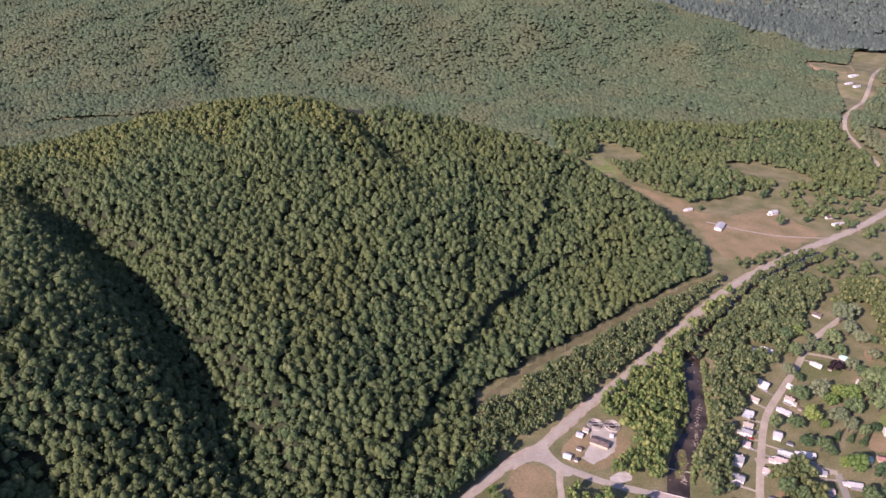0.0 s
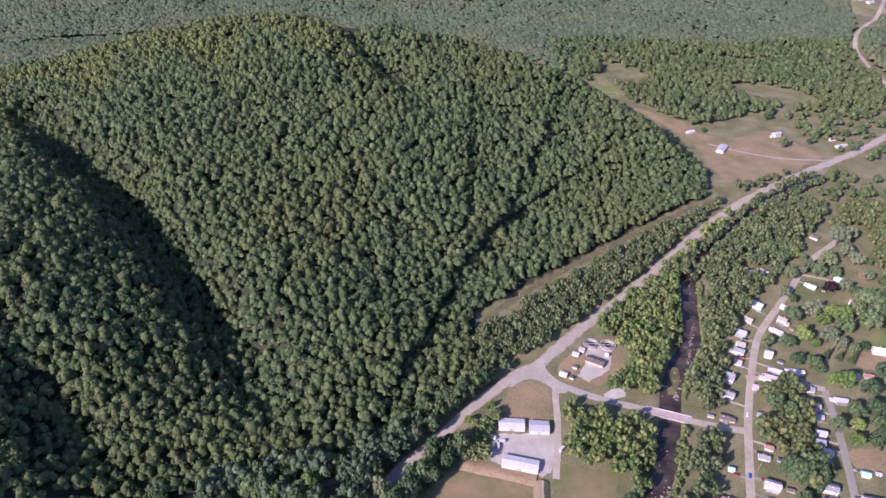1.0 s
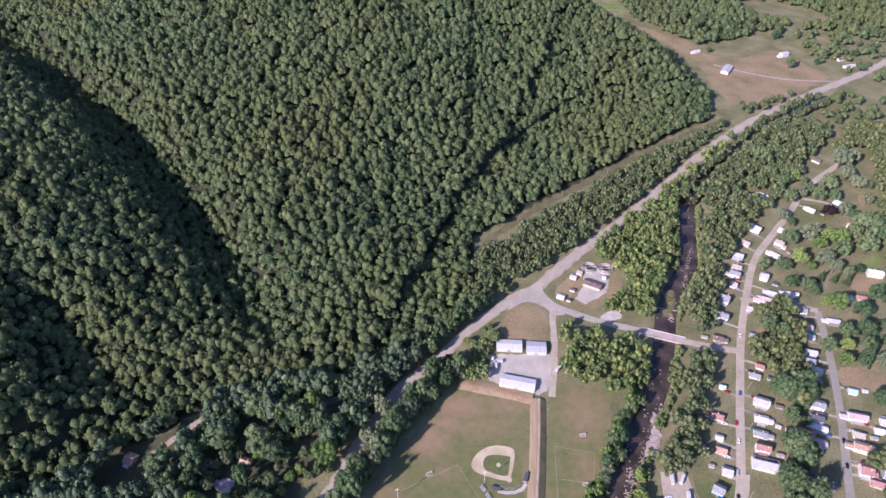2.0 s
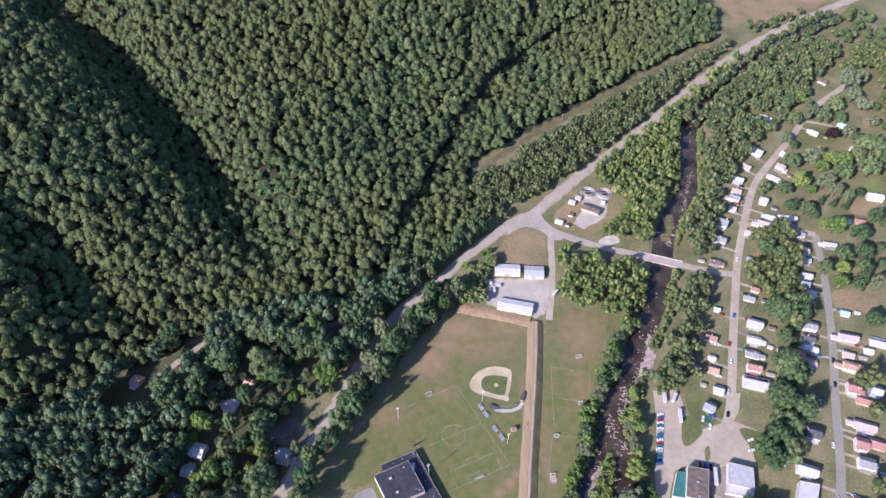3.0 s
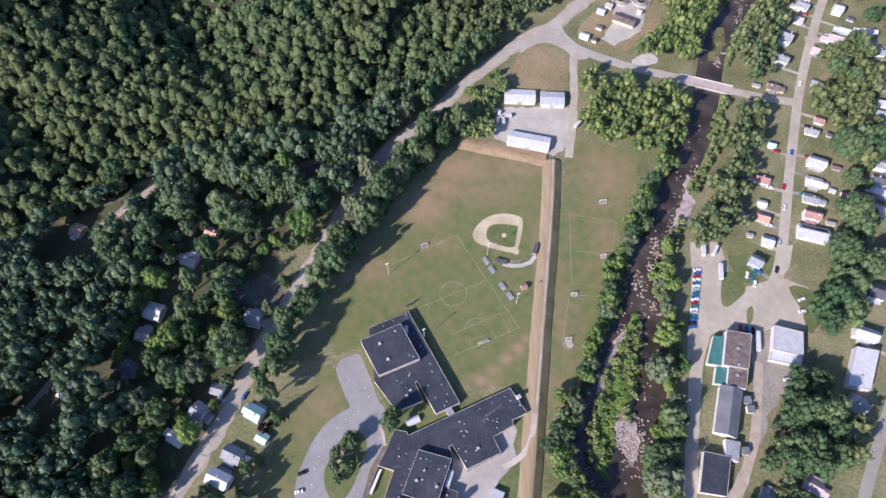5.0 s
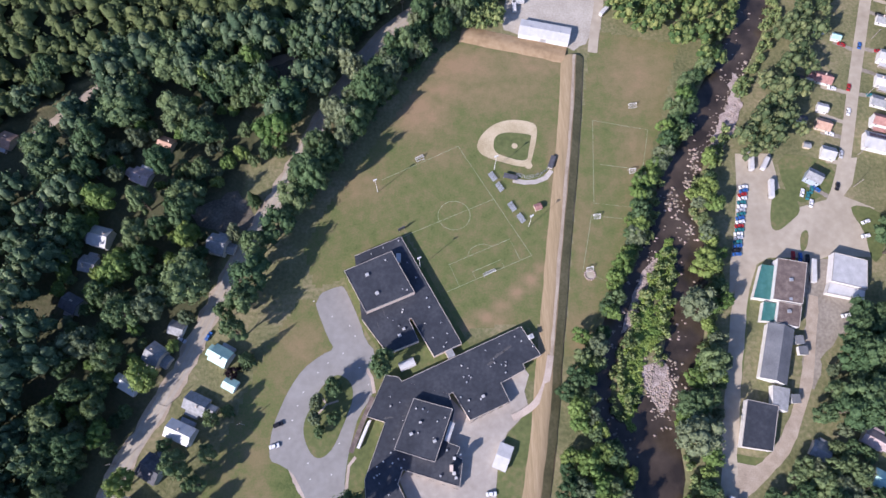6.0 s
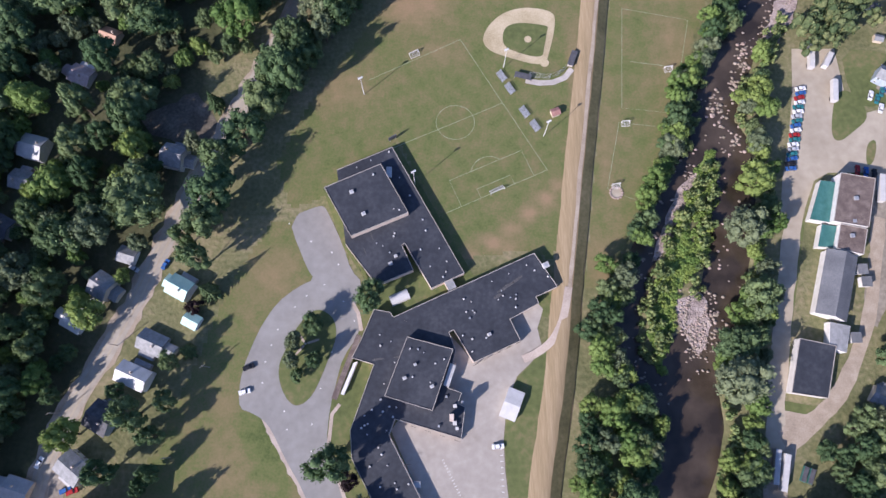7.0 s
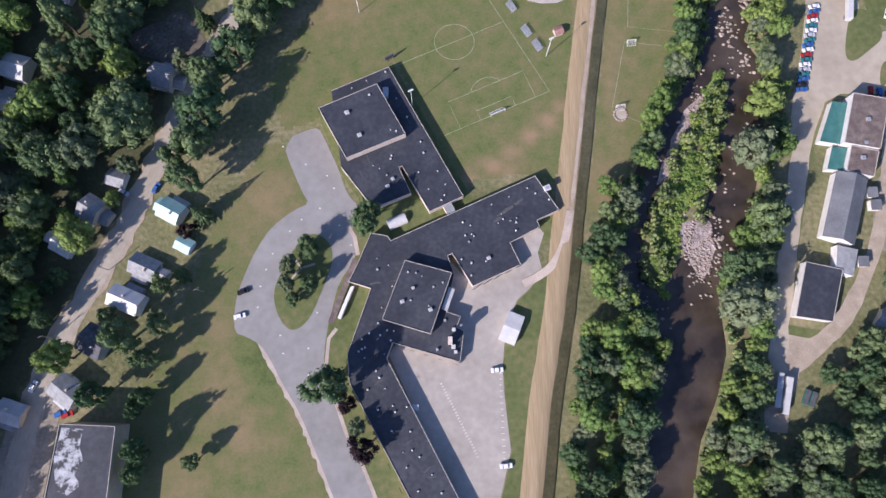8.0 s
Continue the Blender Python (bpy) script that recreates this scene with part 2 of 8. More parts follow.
M["solar"] = surface("solar_panel", (0.02, 0.025, 0.05), (0.03, 0.04, 0.07), (0.05, 0.06, 0.10), 0.3, 2, 0.25, 0, 0)
M["wood"] = surface("grey_planks", (0.2, 0.17, 0.14), (0.32, 0.28, 0.24), (0.42, 0.38, 0.33), 0.4, 4, 0.85, 0.3, 0.05)
M["steel"] = surface("galvanised_steel", (0.36, 0.37, 0.38), (0.48, 0.49, 0.50), (0.6, 0.61, 0.62), 0.5, 4, 0.45, 0.1, 0.02, 0.5)
M["rubber"] = surface("tyre_rubber", (0.015, 0.015, 0.015), (0.025, 0.025, 0.025), (0.04, 0.04, 0.04), 1, 8, 0.9, 0.2, 0.02)
M["stone"] = surface("river_boulder", (0.19, 0.148, 0.120), (0.31, 0.250, 0.205), (0.44, 0.37, 0.31), 0.4, 2, 0.9, 0.6, 0.2, 0, "island", 0.25)


def plain(name, rgb, rough=0.4, metal=0.0):
    k = [tuple(c * f for c in rgb) for f in (0.85, 1.0, 1.12)]
    return surface(name, *k, 0.6, 6, rough, 0.05, 0.02, metal)


M["glass"] = plain("window_glass", (0.03, 0.035, 0.045), 0.08)
for key, rgb in (("white", (0.75, 0.75, 0.75)), ("black", (0.02, 0.02, 0.023)), ("silver", (0.45, 0.46, 0.48)), ("red", (0.35, 0.03, 0.03)), ("blue", (0.04, 0.12, 0.33)), ("teal", (0.03, 0.17, 0.18))):
    M["car_" + key] = plain(key + "_car_paint", rgb, 0.25)


def water_material():
    m, n, l, b = nodes_of("river_water")
    tc = n.new("ShaderNodeTexCoord")
    no = n.new("ShaderNodeTexNoise")
    no.inputs["Scale"].default_value, no.inputs["Detail"].default_value = 0.06, 5
    l.new(tc.outputs["Object"], no.inputs["Vector"])
    r = ramp(n, [(0.35, (0.030, 0.023, 0.017)), (0.65, (0.082, 0.062, 0.046))])
    l.new(no.outputs[0], r.inputs[0])
    l.new(r.outputs[0], b.inputs["Base Color"])
    b.inputs["Roughness"].default_value = 0.18
    rip = n.new("ShaderNodeTexNoise")
    rip.inputs["Scale"].default_value, rip.inputs["Detail"].default_value = 0.9, 4
    l.new(tc.outputs["Object"], rip.inputs["Vector"])
    bp = n.new("ShaderNodeBump")
    bp.inputs["Strength"].default_value, bp.inputs["Distance"].default_value = 0.25, 0.15
    l.new(rip.outputs[0], bp.inputs["Height"])
    l.new(bp.outputs[0], b.inputs["Normal"])
    return m


M["coping"] = surface("coping_stone", (0.30, 0.27, 0.24), (0.42, 0.38, 0.34), (0.54, 0.50, 0.45), 0.4, 3, 0.7, 0.1, 0.02)
M["water"] = water_material()


def turf_material():
    """Mown turf that goes from green to dry and to bare soil with the share of dry grass in the mesh."""
    m, n, l, b = nodes_of("sports_turf")
    tc = n.new("ShaderNodeTexCoord")
    at = n.new("ShaderNodeAttribute")
    at.attribute_name = "dry"
    no = n.new("ShaderNodeTexNoise")
    no.inputs["Scale"].default_value, no.inputs["Detail"].default_value, no.inputs["Roughness"].default_value = 0.12, 8, 0.65
    fi = n.new("ShaderNodeTexNoise")
    fi.inputs["Scale"].default_value, fi.inputs["Detail"].default_value = 0.9, 5
    l.new(tc.outputs["Object"], no.inputs["Vector"])
    l.new(tc.outputs["Object"], fi.inputs["Vector"])
    ad = n.new("ShaderNodeMath")
    ad.operation = "MULTIPLY_ADD"
    ad.inputs[1].default_value = 0.9
    l.new(no.outputs[0], ad.inputs[0])
    l.new(at.outputs["Fac"], ad.inputs[2])
    a2 = n.new("ShaderNodeMath")
    a2.operation = "MULTIPLY_ADD"
    a2.inputs[1].default_value = 0.42
    l.new(fi.outputs[0], a2.inputs[0])
    l.new(ad.outputs[0], a2.inputs[2])
    sc = n.new("ShaderNodeMath")
    sc.operation = "MULTIPLY"
    sc.inputs[1].default_value = 0.8
    l.new(a2.outputs[0], sc.inputs[0])
    r = ramp(n, [(0.36, (0.080, 0.107, 0.034)), (0.50, (0.122, 0.143, 0.050)), (0.66, (0.176, 0.156, 0.073)), (0.98, (0.272, 0.192, 0.110))])
    l.new(sc.outputs[0], r.inputs[0])
    l.new(r.outputs[0], b.inputs["Base Color"])
    b.inputs["Roughness"].default_value = 0.95
    b.inputs["Specular IOR Level"].default_value = 0.2
    return m


M["turf"] = turf_material()


def forest_floor_and_shade(m):
    """Leaf litter under the hill's trees, and tree shade painted on the west gardens, by the share of wood in the mesh.
    """
    n, l = m.node_tree.nodes, m.node_tree.links
    b = n["Principled BSDF"]
    was = b.inputs["Base Color"].links[0].from_socket
    at = n.new("ShaderNodeAttribute")
    at.attribute_name = "wood"
    mx = n.new("ShaderNodeMix")
    mx.data_type = "RGBA"
    mx.inputs["B"].default_value = (0.036, 0.042, 0.022, 1)
    l.new(at.outputs["Fac"], mx.inputs["Factor"])
    l.new(was, mx.inputs["A"])
    l.new(mx.outputs["Result"], b.inputs["Base Color"])


forest_floor_and_shade(M["ground"])


def peeling_material():
    m, n, l, b = nodes_of("peeling_coating")
    tc = n.new("ShaderNodeTexCoord")
    no = n.new("ShaderNodeTexNoise")
    no.inputs["Scale"].default_value, no.inputs["Detail"].default_value, no.inputs["Roughness"].default_value = 0.16, 9, 0.7
    l.new(tc.outputs["Object"], no.inputs["Vector"])
    r = ramp(n, [(0.47, (0.022, 0.024, 0.03)), (0.52, (0.30, 0.31, 0.32)), (0.64, (0.52, 0.52, 0.53))])
    l.new(no.outputs[0], r.inputs[0])
    l.new(r.outputs[0], b.inputs["Base Color"])
    b.inputs["Roughness"].default_value = 0.6
    return m


M["peeling"] = peeling_material()


# ---- plan lines, in metres ----
MAIN_ROAD = [(-190, -262), (-183, -235), (-180, -217), (-177, -187), (-173, -168), (-167, -151), (-158, -133), (-148, -113), (-142, -100), (-137, -86), (-127, -61), (-119, -42), (-111, -25), (-102, -5), (-95, 10), (-86, 31), (-63, 81), (-38, 122), (-11, 143), (19, 181), (62, 222), (102, 248), (133, 282), (172, 322), (212, 356), (300, 446), (379, 528), (442, 583), (520, 638), (594, 685), (669, 728), (767, 794), (900, 900), (1050, 1080)]
BRIDGE_ROAD = [(84, 238), (100, 232), (116, 221), (145, 205), (175, 194), (202, 186)]
TOWN_END = [(241, 173), (263, 166), (292, 160)]
YARD_LANE = [(116, 222), (112, 200), (111, 174), (107, 142), (100, 106)]
FIRST_STREET = [(560, 500), (508, 461), (482, 440), (451, 409), (436, 387), (389, 334), (352, 292), (322, 229), (298, 174), (281, 124), (267, 83), (255, 45), (243, 10), (232, -8)]
HILL_LANE = [(451, 407), (475, 401), (490, 392), (506, 370), (528, 357), (570, 345)]
CROSS_STREET = [(317, 230), (357, 227), (393, 214)]
SECOND_STREET = [(393, 214), (380, 154), (359, 83), (336, 20), (321, -27), (308, -62), (286, -98), (267, -129), (235, -185)]
MILL_LANE = [(190, -20), (176, -46), (168, -69), (161, -101), (155, -127), (149, -157), (146, -192)]
MILL_LOOP = [(151, -162), (162, -157), (174, -150), (188, -132), (201, -106), (212, -60)]
LEVEE = [(39, -240), (46, -181), (52, -151), (57, -121), (60, -95), (64, -68), (69, -32), (75, 8), (82, 56), (87, 103)]
LEVEE_NORTH = [(14, 121), (47, 113), (82, 104)]
RIVER = [(600, 660), (512, 605), (449, 556), (355, 462), (305, 395), (292, 345), (276, 281), (250, 245), (233, 212), (220, 168), (204, 124), (179, 78), (159, 42), (145, 14), (137, -8)]
RIVER_EAST = [(137, -8), (145, -22), (145, -46), (138, -79), (129, -106), (117, -128), (110, -146), (107, -171), (102, -195), (94, -240)]
RIVER_SOUTH = [(112, -128), (114, -140), (115, -156), (110, -173), (101, -192), (96, -214), (90, -250)]
RIVER_WEST = [(134, -10), (128, -27), (120, -39), (109, -54), (100, -72), (93, -90), (87, -105), (84, -119), (91, -135), (104, -148)]
FOOT = [(-1500, -700), (-700, -150), (-374, -10), (-252, 72), (-156, 120), (-91, 127), (-14, 177), (21, 216), (33, 258), (33, 333), (92, 374), (217, 471), (324, 555), (395, 600), (408, 655), (400, 722), (378, 798), (346, 871), (315, 955), (275, 1060), (130, 1230), (-200, 1330), (-700, 1350), (-1600, 1150)]
CREST = [(-1500, 500, 60), (-1050, 640, 80), (-750, 773, 102), (-538, 832, 150), (-381, 848, 182), (-302, 848, 190), (-185, 839, 186), (-89, 834, 172), (38, 850, 142), (209, 820, 95), (320, 745, 52), (375, 668, 14)]
RAVINE = [(-620, 660, 26), (-500, 550, 44), (-392, 448, 50), (-303, 350, 46), (-240, 275, 40), (-187, 208, 30), (-165, 180, 8)]
HOLLOW = [(-520, 290, 10), (-428, 205, 24), (-345, 135, 28), (-290, 97, 18), (-262, 78, 6)]
SPUR = [(-640, 420, 50), (-570, 270, 98), (-520, 150, 112), (-470, 40, 80)]
GULLY = [(-175, 870, 20), (-140, 820, 32), (-86, 760, 34), (-40, 690, 16)]
RIDGE = [(-3500, 2300, 170), (-1625, 2235, 155), (-963, 2126, 176), (-376, 2129, 176), (210, 2131, 176), (522, 2200, 155), (727, 2190, 112), (831, 2007, 70), (960, 1850, 10)]


FAR_RIDGE = [(300, 4200, 330), (1500, 3800, 370), (3000, 3500, 420), (6000, 3300, 420)]
HILL_DRIVE = [(-258, 43), (-250, 48), (-241, 59), (-229, 71), (-218, 83)]
RIDGE_GULLY = [(-830, 2010, 20), (-760, 1900, 52), (-680, 1740, 50), (-610, 1600, 12)]


def near(px, py, line):
    """Distance from points to a line of the plan, with the third value of the nearest place."""
    best = np.full(px.shape, 1e9)
    val = np.zeros(px.shape)
    for a, b in zip(line, line[1:]):
        dx, dy = b[0] - a[0], b[1] - a[1]
        u = np.clip(((px - a[0]) * dx + (py - a[1]) * dy) / (dx * dx + dy * dy), 0, 1)
        d = np.hypot(px - a[0] - u * dx, py - a[1] - u * dy)
        v = a[2] + u * (b[2] - a[2]) if len(a) > 2 else 0 * u
        closer = d < best
        best = np.where(closer, d, best)
        val = np.where(closer, v, val)
    return best, val


def blended(px, py, line):
    """Distance to a line, with its third value blended over all of the line by nearness."""
    top, low = 0.0, 0.0
    for a, b in zip(line, line[1:]):
        d, v = near(px, py, [a, b])
        w = 1.0 / (d + 40.0) ** 5
        top, low = top + v * w, low + w
    return near(px, py, line)[0], top / low


def inside(px, py, ring):
    odd = np.zeros(px.shape, bool)
    for a, b in zip(ring, ring[1:] + ring[:1]):
        cross = (a[1] > py) != (b[1] > py)
        odd ^= cross & (px < (b[0] - a[0]) * (py - a[1]) / (b[1] - a[1] + 1e-9) + a[0])
    return odd


def smooth(u):
    u = np.clip(u, 0, 1)
    return u * u * (3 - 2 * u)


def roll(px, py):
    return 3.2 * np.sin(px * 0.021 + 1.3 * np.sin(py * 0.013)) * np.sin(py * 0.017 + 0.7) + 1.6 * np.sin(px * 0.06 + py * 0.045) + 0.9 * np.sin(px * 0.11 - py * 0.13 + 2)


def height(px, py):
    """The ground's height at points of the plan."""
    px, py = np.asarray(px, float), np.asarray(py, float)
    df, _ = near(px, py, FOOT + FOOT[:1])
    hill = inside(px, py, FOOT)
    dc, zc = near(px, py, CREST)
    u = df / (df + dc + 1e-6)
    z = np.where(hill, zc * (0.75 * u + 0.25 * smooth(u)), 0.0)
    for line, wide in ((RAVINE, 40.0), (HOLLOW, 56.0)):
        dr, depth = near(px, py, line)
        # the west side of each ravine is a little wider than its sunny east side
        west = (px - line[2][0]) * 0.74 + (py - line[2][1]) * 0.67 < 0
        z = z - np.where(hill, depth * np.exp(-(dr / np.where(west, wide, 26.0)) ** 2), 0)
    ds, up = near(px, py, SPUR)
    z = z + np.where(hill, up * np.exp(-(ds / 165) ** 2) * smooth(df / 50), 0)
    dg, depth = near(px, py, GULLY)
    z = z - np.where(hill, depth * np.exp(-(dg / 38) ** 2), 0)
    z = z + np.where(hill, roll(px, py) * smooth(df / 120), 0)
    z = np.where(hill, np.maximum(z, 0), z)
    dd, zr = blended(px, py, RIDGE)
    wide = 620.0 + 280.0 * smooth((py - 2050) / 300)
    z = np.maximum(z, zr * smooth(1 - dd / wide) + np.where(dd < wide, (roll(px * 0.4, py * 0.25) * 3 + roll(px * 0.22 + 40, py * 0.1) * 7) * smooth(1 - dd / wide), 0))
    dm, zm = blended(px, py, FAR_RIDGE)
    z = np.maximum(z, zm * smooth(1 - dm / 1350) + np.where(dm < 1350, roll(px * 0.3, py * 0.3) * 8 * smooth(1 - dm / 1350), 0))
    dg, depth = near(px, py, RIDGE_GULLY)
    z = z - np.where(py > 1300, 1.25 * depth * np.exp(-(dg / 75) ** 2), 0)
    rest = ~hill & (py > 700)
    z = z + np.where(rest, smooth((py - 700) / 600) * (8 + 2.0 * roll(px * 0.5, py * 0.5)), 0)
    for line, half in ((RIVER, 10.0), (RIVER_EAST, 9.0), (RIVER_WEST, 5.0), (RIVER_SOUTH, 12.0)):
        d, _ = near(px, py, line)
        z = np.minimum(z, np.where(d < half + 6, -2.6 + 2.6 * smooth((d - half * 0.55) / (half * 0.45 + 6)), 1e3))
    return z


def zat(x, y):
    return float(height(np.array([float(x)]), np.array([float(y)]))[0])


def link_mesh(name, verts, faces, mats, smooth_shade=False):
    me = bpy.data.meshes.new(name)
    me.from_pydata([tuple(v) for v in verts], [], [tuple(f) for f in faces])
    for m in mats:
        me.materials.append(m)
    if smooth_shade:
        me.polygons.foreach_set("use_smooth", np.ones(len(me.polygons), bool))
    me.update()
    return me


def steps(spans):
    out = []
    for a, b, n in spans:
        out += list(np.linspace(a, b, n, endpoint=False))
    return np.array(out + [spans[-1][1]])


gx = steps([(-9000, -3500, 10), (-3500, -1600, 24), (-1600, -800, 40), (-800, -220, 58), (-220, 330, 122), (330, 640, 40), (640, 1400, 36), (1400, 3500, 26), (3500, 9000, 10)])
gy = steps([(-7000, -1200, 10), (-1200, -300, 30), (-300, 320, 136), (320, 1000, 68), (1000, 1500, 36), (1500, 2600, 50), (2600, 9500, 20)])
GX, GY = np.meshgrid(gx, gy)
GZ = height(GX.ravel(), GY.ravel())
nx, ny = len(gx), len(gy)
verts = np.stack([GX.ravel(), GY.ravel(), GZ], 1)
faces = [(j * nx + i, j * nx + i + 1, (j + 1) * nx + i + 1, (j + 1) * nx + i) for j in range(ny - 1) for i in range(nx - 1)]
gm = link_mesh("ground", verts.tolist(), faces, [M["ground"]], True)
gin = inside(GX.ravel(), GY.ravel(), FOOT) | ((near(GX.ravel(), GY.ravel(), RIDGE)[0] < 640) & (GX.ravel() < 700))
gin = gin.astype(float)
# tree shade of the west gardens, put into the ground as dark litter colour
west_garden_shade = inside(GX.ravel(), GY.ravel(), [(-110, 60), (-60, 100), (-14, 174), (-91, 124), (-156, 117), (-252, 68), (-374, -14), (-640, -130), (-700, -330), (-215, -330), (-190, -190), (-165, -140), (-130, -50)])
gin = np.maximum(gin, 0.7 * west_garden_shade)
gat = gm.attributes.new("wood", "FLOAT", "POINT")
gat.data.foreach_set("value", gin.astype(np.float32))
ground = tagged(new("ground", gm), "valley floor and wooded hillside with dry grass and soil", "ground", kind="structure")


def resample(line, step):
    pts = [np.array(p[:2], float) for p in line]
    # round the corners of the line
    for _ in range(2):
        nxt = [pts[0]]
        for a, b in zip(pts, pts[1:]):
            nxt += [a * 0.75 + b * 0.25, a * 0.25 + b * 0.75]
        pts = nxt + [pts[-1]]
    out = [pts[0]]
    for a, b in zip(pts, pts[1:]):
        n = max(1, int(np.hypot(*(b - a)) / step))
        out += [a + (b - a) * (k + 1) / n for k in range(n)]
    return np.array(out)


def ribbon(name, line, profile, mat, label, lift=0.12, step=6.0, kind="structure", drape=True, seed=0, ragged=0.0, rise=None):
    """A strip along a line of the plan; profile: (across, up) from its left to its right."""
    p = resample(line, step)
    t = np.gradient(p, axis=0)
    t /= np.hypot(t[:, 0], t[:, 1])[:, None] + 1e-9
    nrm = np.stack([t[:, 1], -t[:, 0]], 1)
    rng = np.random.RandomState(seed + 5)
    rows = []
    for k, (a, up) in enumerate(profile):
        j = rng.uniform(-ragged, ragged, len(p)) if k in (0, len(profile) - 1) else 0.0
        q = p + nrm * (a + j if np.isscalar(j) else (a + j)[:, None])
        z = height(q[:, 0], q[:, 1]) if drape else np.zeros(len(p))
        if rise is not None:
            z = np.interp(np.linspace(0, 1, len(p)), np.linspace(0, 1, len(rise)), rise)
        rows.append(np.column_stack([q, z + up + lift]))
    n, w = len(p), len(profile)
    v = np.stack(rows, 1).reshape(-1, 3)
    f = [(i * w + k, i * w + k + 1, (i + 1) * w + k + 1, (i + 1) * w + k) for i in range(n - 1) for k in range(w - 1)]
    f = [q[::-1] for q in f]
    return tagged(new(name, link_mesh(name, v.tolist(), f, [mat], True)), label, name.split("_")[-1], kind=kind)


def patch(name, ring, mat, label, lift=0.06, kind="structure", wobble=1.0, step=4.0, seed=0, rounds=0):
    """A piece of ground with a slightly uneven outline, laid on the terrain."""
    rng = np.random.RandomState(seed + 11)
    for _ in range(rounds):
        ring = [(a[0] * u + b[0] * (1 - u), a[1] * u + b[1] * (1 - u)) for a, b in zip(ring, ring[1:] + ring[:1]) for u in (0.75, 0.25)]
    pts = []
    for a, b in zip(ring, ring[1:] + ring[:1]):
        a, b = np.array(a, float), np.array(b, float)
        n = max(1, int(np.hypot(*(b - a)) / step))
        for k in range(n):
            pts.append(a + (b - a) * k / n + (rng.uniform(-wobble, wobble, 2) if wobble else 0))
    pts = np.array(pts)
    z = np.maximum(height(pts[:, 0], pts[:, 1]), -1.32)
    bm = bmesh.new()
    vs = [bm.verts.new((*p, h + lift)) for p, h in zip(pts, z)]
    face = bm.faces.new(vs)
    bm.normal_update()
    if face.normal.z < 0:
        face.normal_flip()
    bmesh.ops.triangulate(bm, faces=bm.faces[:])
    me = bpy.data.meshes.new(name)
    bm.to_mesh(me)
    bm.free()
    me.materials.append(mat)
    return tagged(new(name, me), label, name.split("_")[-1], kind=kind)


def flatstrip(half, crown=0.0):
    return [(-half, 0), (-half * 0.4, crown), (half * 0.4, crown), (half, 0)]


# fields and lots
def turf(name, ring, blobs, label, lift=0.06, cell=2.0, base=0.0):
    """Mown ground as a fine sheet; blobs: (x, y, reach, reach, share of dry grass)."""
    r = np.array(ring, float)
    xs, ys = np.arange(r[:, 0].min(), r[:, 0].max() + cell, cell), np.arange(r[:, 1].min(), r[:, 1].max() + cell, cell)
    X, Y = np.meshgrid(xs, ys)
    n, m = X.shape
    Z = height(X.ravel(), Y.ravel()) + lift
    f = []
    cx, cy = (X[:-1, :-1] + cell / 2).ravel(), (Y[:-1, :-1] + cell / 2).ravel()
    ok = inside(cx, cy, ring).reshape(n - 1, m - 1)
    for j, i in zip(*np.where(ok)):
        f.append((j * m + i, j * m + i + 1, (j + 1) * m + i + 1, (j + 1) * m + i))
    used = np.unique(np.array(f))
    ids = np.full(n * m, -1)
    ids[used] = np.arange(len(used))
    v = np.column_stack([X.ravel(), Y.ravel(), Z])[used]
    me = link_mesh(name, v.tolist(), ids[np.array(f)].tolist(), [M["turf"]], True)
    dry = np.full(len(v), base)
    for bx, by, rx, ry, k in blobs:
        spot = (k - base) * np.exp(-((v[:, 0] - bx) / rx) ** 2 - ((v[:, 1] - by) / ry) ** 2)
        dry = np.maximum(dry, base + spot) if k > base else dry + spot
    at = me.attributes.new("dry", "FLOAT", "POINT")
    at.data.foreach_set("value", dry.astype(np.float32))
    return tagged(new(name, me), label, "lawn", kind="structure")


turf("sports_lawn", [(16, 119), (80, 104), (78, 56), (70, 0), (62, -50), (54, -80), (38, -76), (10, -80), (-20, -20), (-60, -50), (-72, -55), (-80, -30), (-66, 0), (-40, 40), (-8, 92)],
     [(12, 96, 30, 14, 0.55), (-14, 62, 18, 18, 0.58), (58, 96, 22, 12, 0.40), (30, 74, 40, 12, 0.30), (2, 78, 16, 10, 0.5), (15, -79, 5, 4, 0.5), (25, -72, 5, 4, 0.62), (34, -65, 5, 4, 0.5), (43, -57, 5, 4, 0.66), (51, -50, 5, 4, 0.56), (57, -43, 5, 4, 0.45), (33, -75, 5, 4, 0.45), (70, 20, 5, 40, 0.3), (-50, 10, 18, 14, 0.3), (0, 30, 12, 8, 0.28)], "mown sports field with worn brown patches", base=0.03)
turf("practice_lawn", [(100, 119), (108, 122), (158, 112), (134, 42), (104, -40), (78, -94), (68, -94), (78, -20), (90, 60)],
     [(128, 88, 22, 30, 0.36), (120, 30, 10, 30, 0.26), (84, -30, 6, 40, 0.24), (76, -80, 8, 16, 0.3)], "practice field of mown grass", base=0.05)
turf("school_lawn", [(-46, -70), (-38, -100), (-36, -130), (-40, -168), (-20, -205), (-8, -245), (-135, -245), (-135, -185), (-112, -130), (-100, -95), (-80, -60), (-72, -62)],
     [(-94, -172, 11, 16, 0.26), (-84, -190, 8, 10, 0.36), (-78, -88, 14, 14, 0.30), (-110, -215, 14, 18, 0.22), (-100, -150, 12, 14, 0.2), (-77, -157, 9, 16, -0.24)], "school lawn with dry patches", base=0.05)
patch("junction_field", [(70, 226), (108, 219), (106, 164), (56, 177), (62, 205)], M["dry"], "dry meadow beside the junction", 0.05, seed=6, rounds=1)
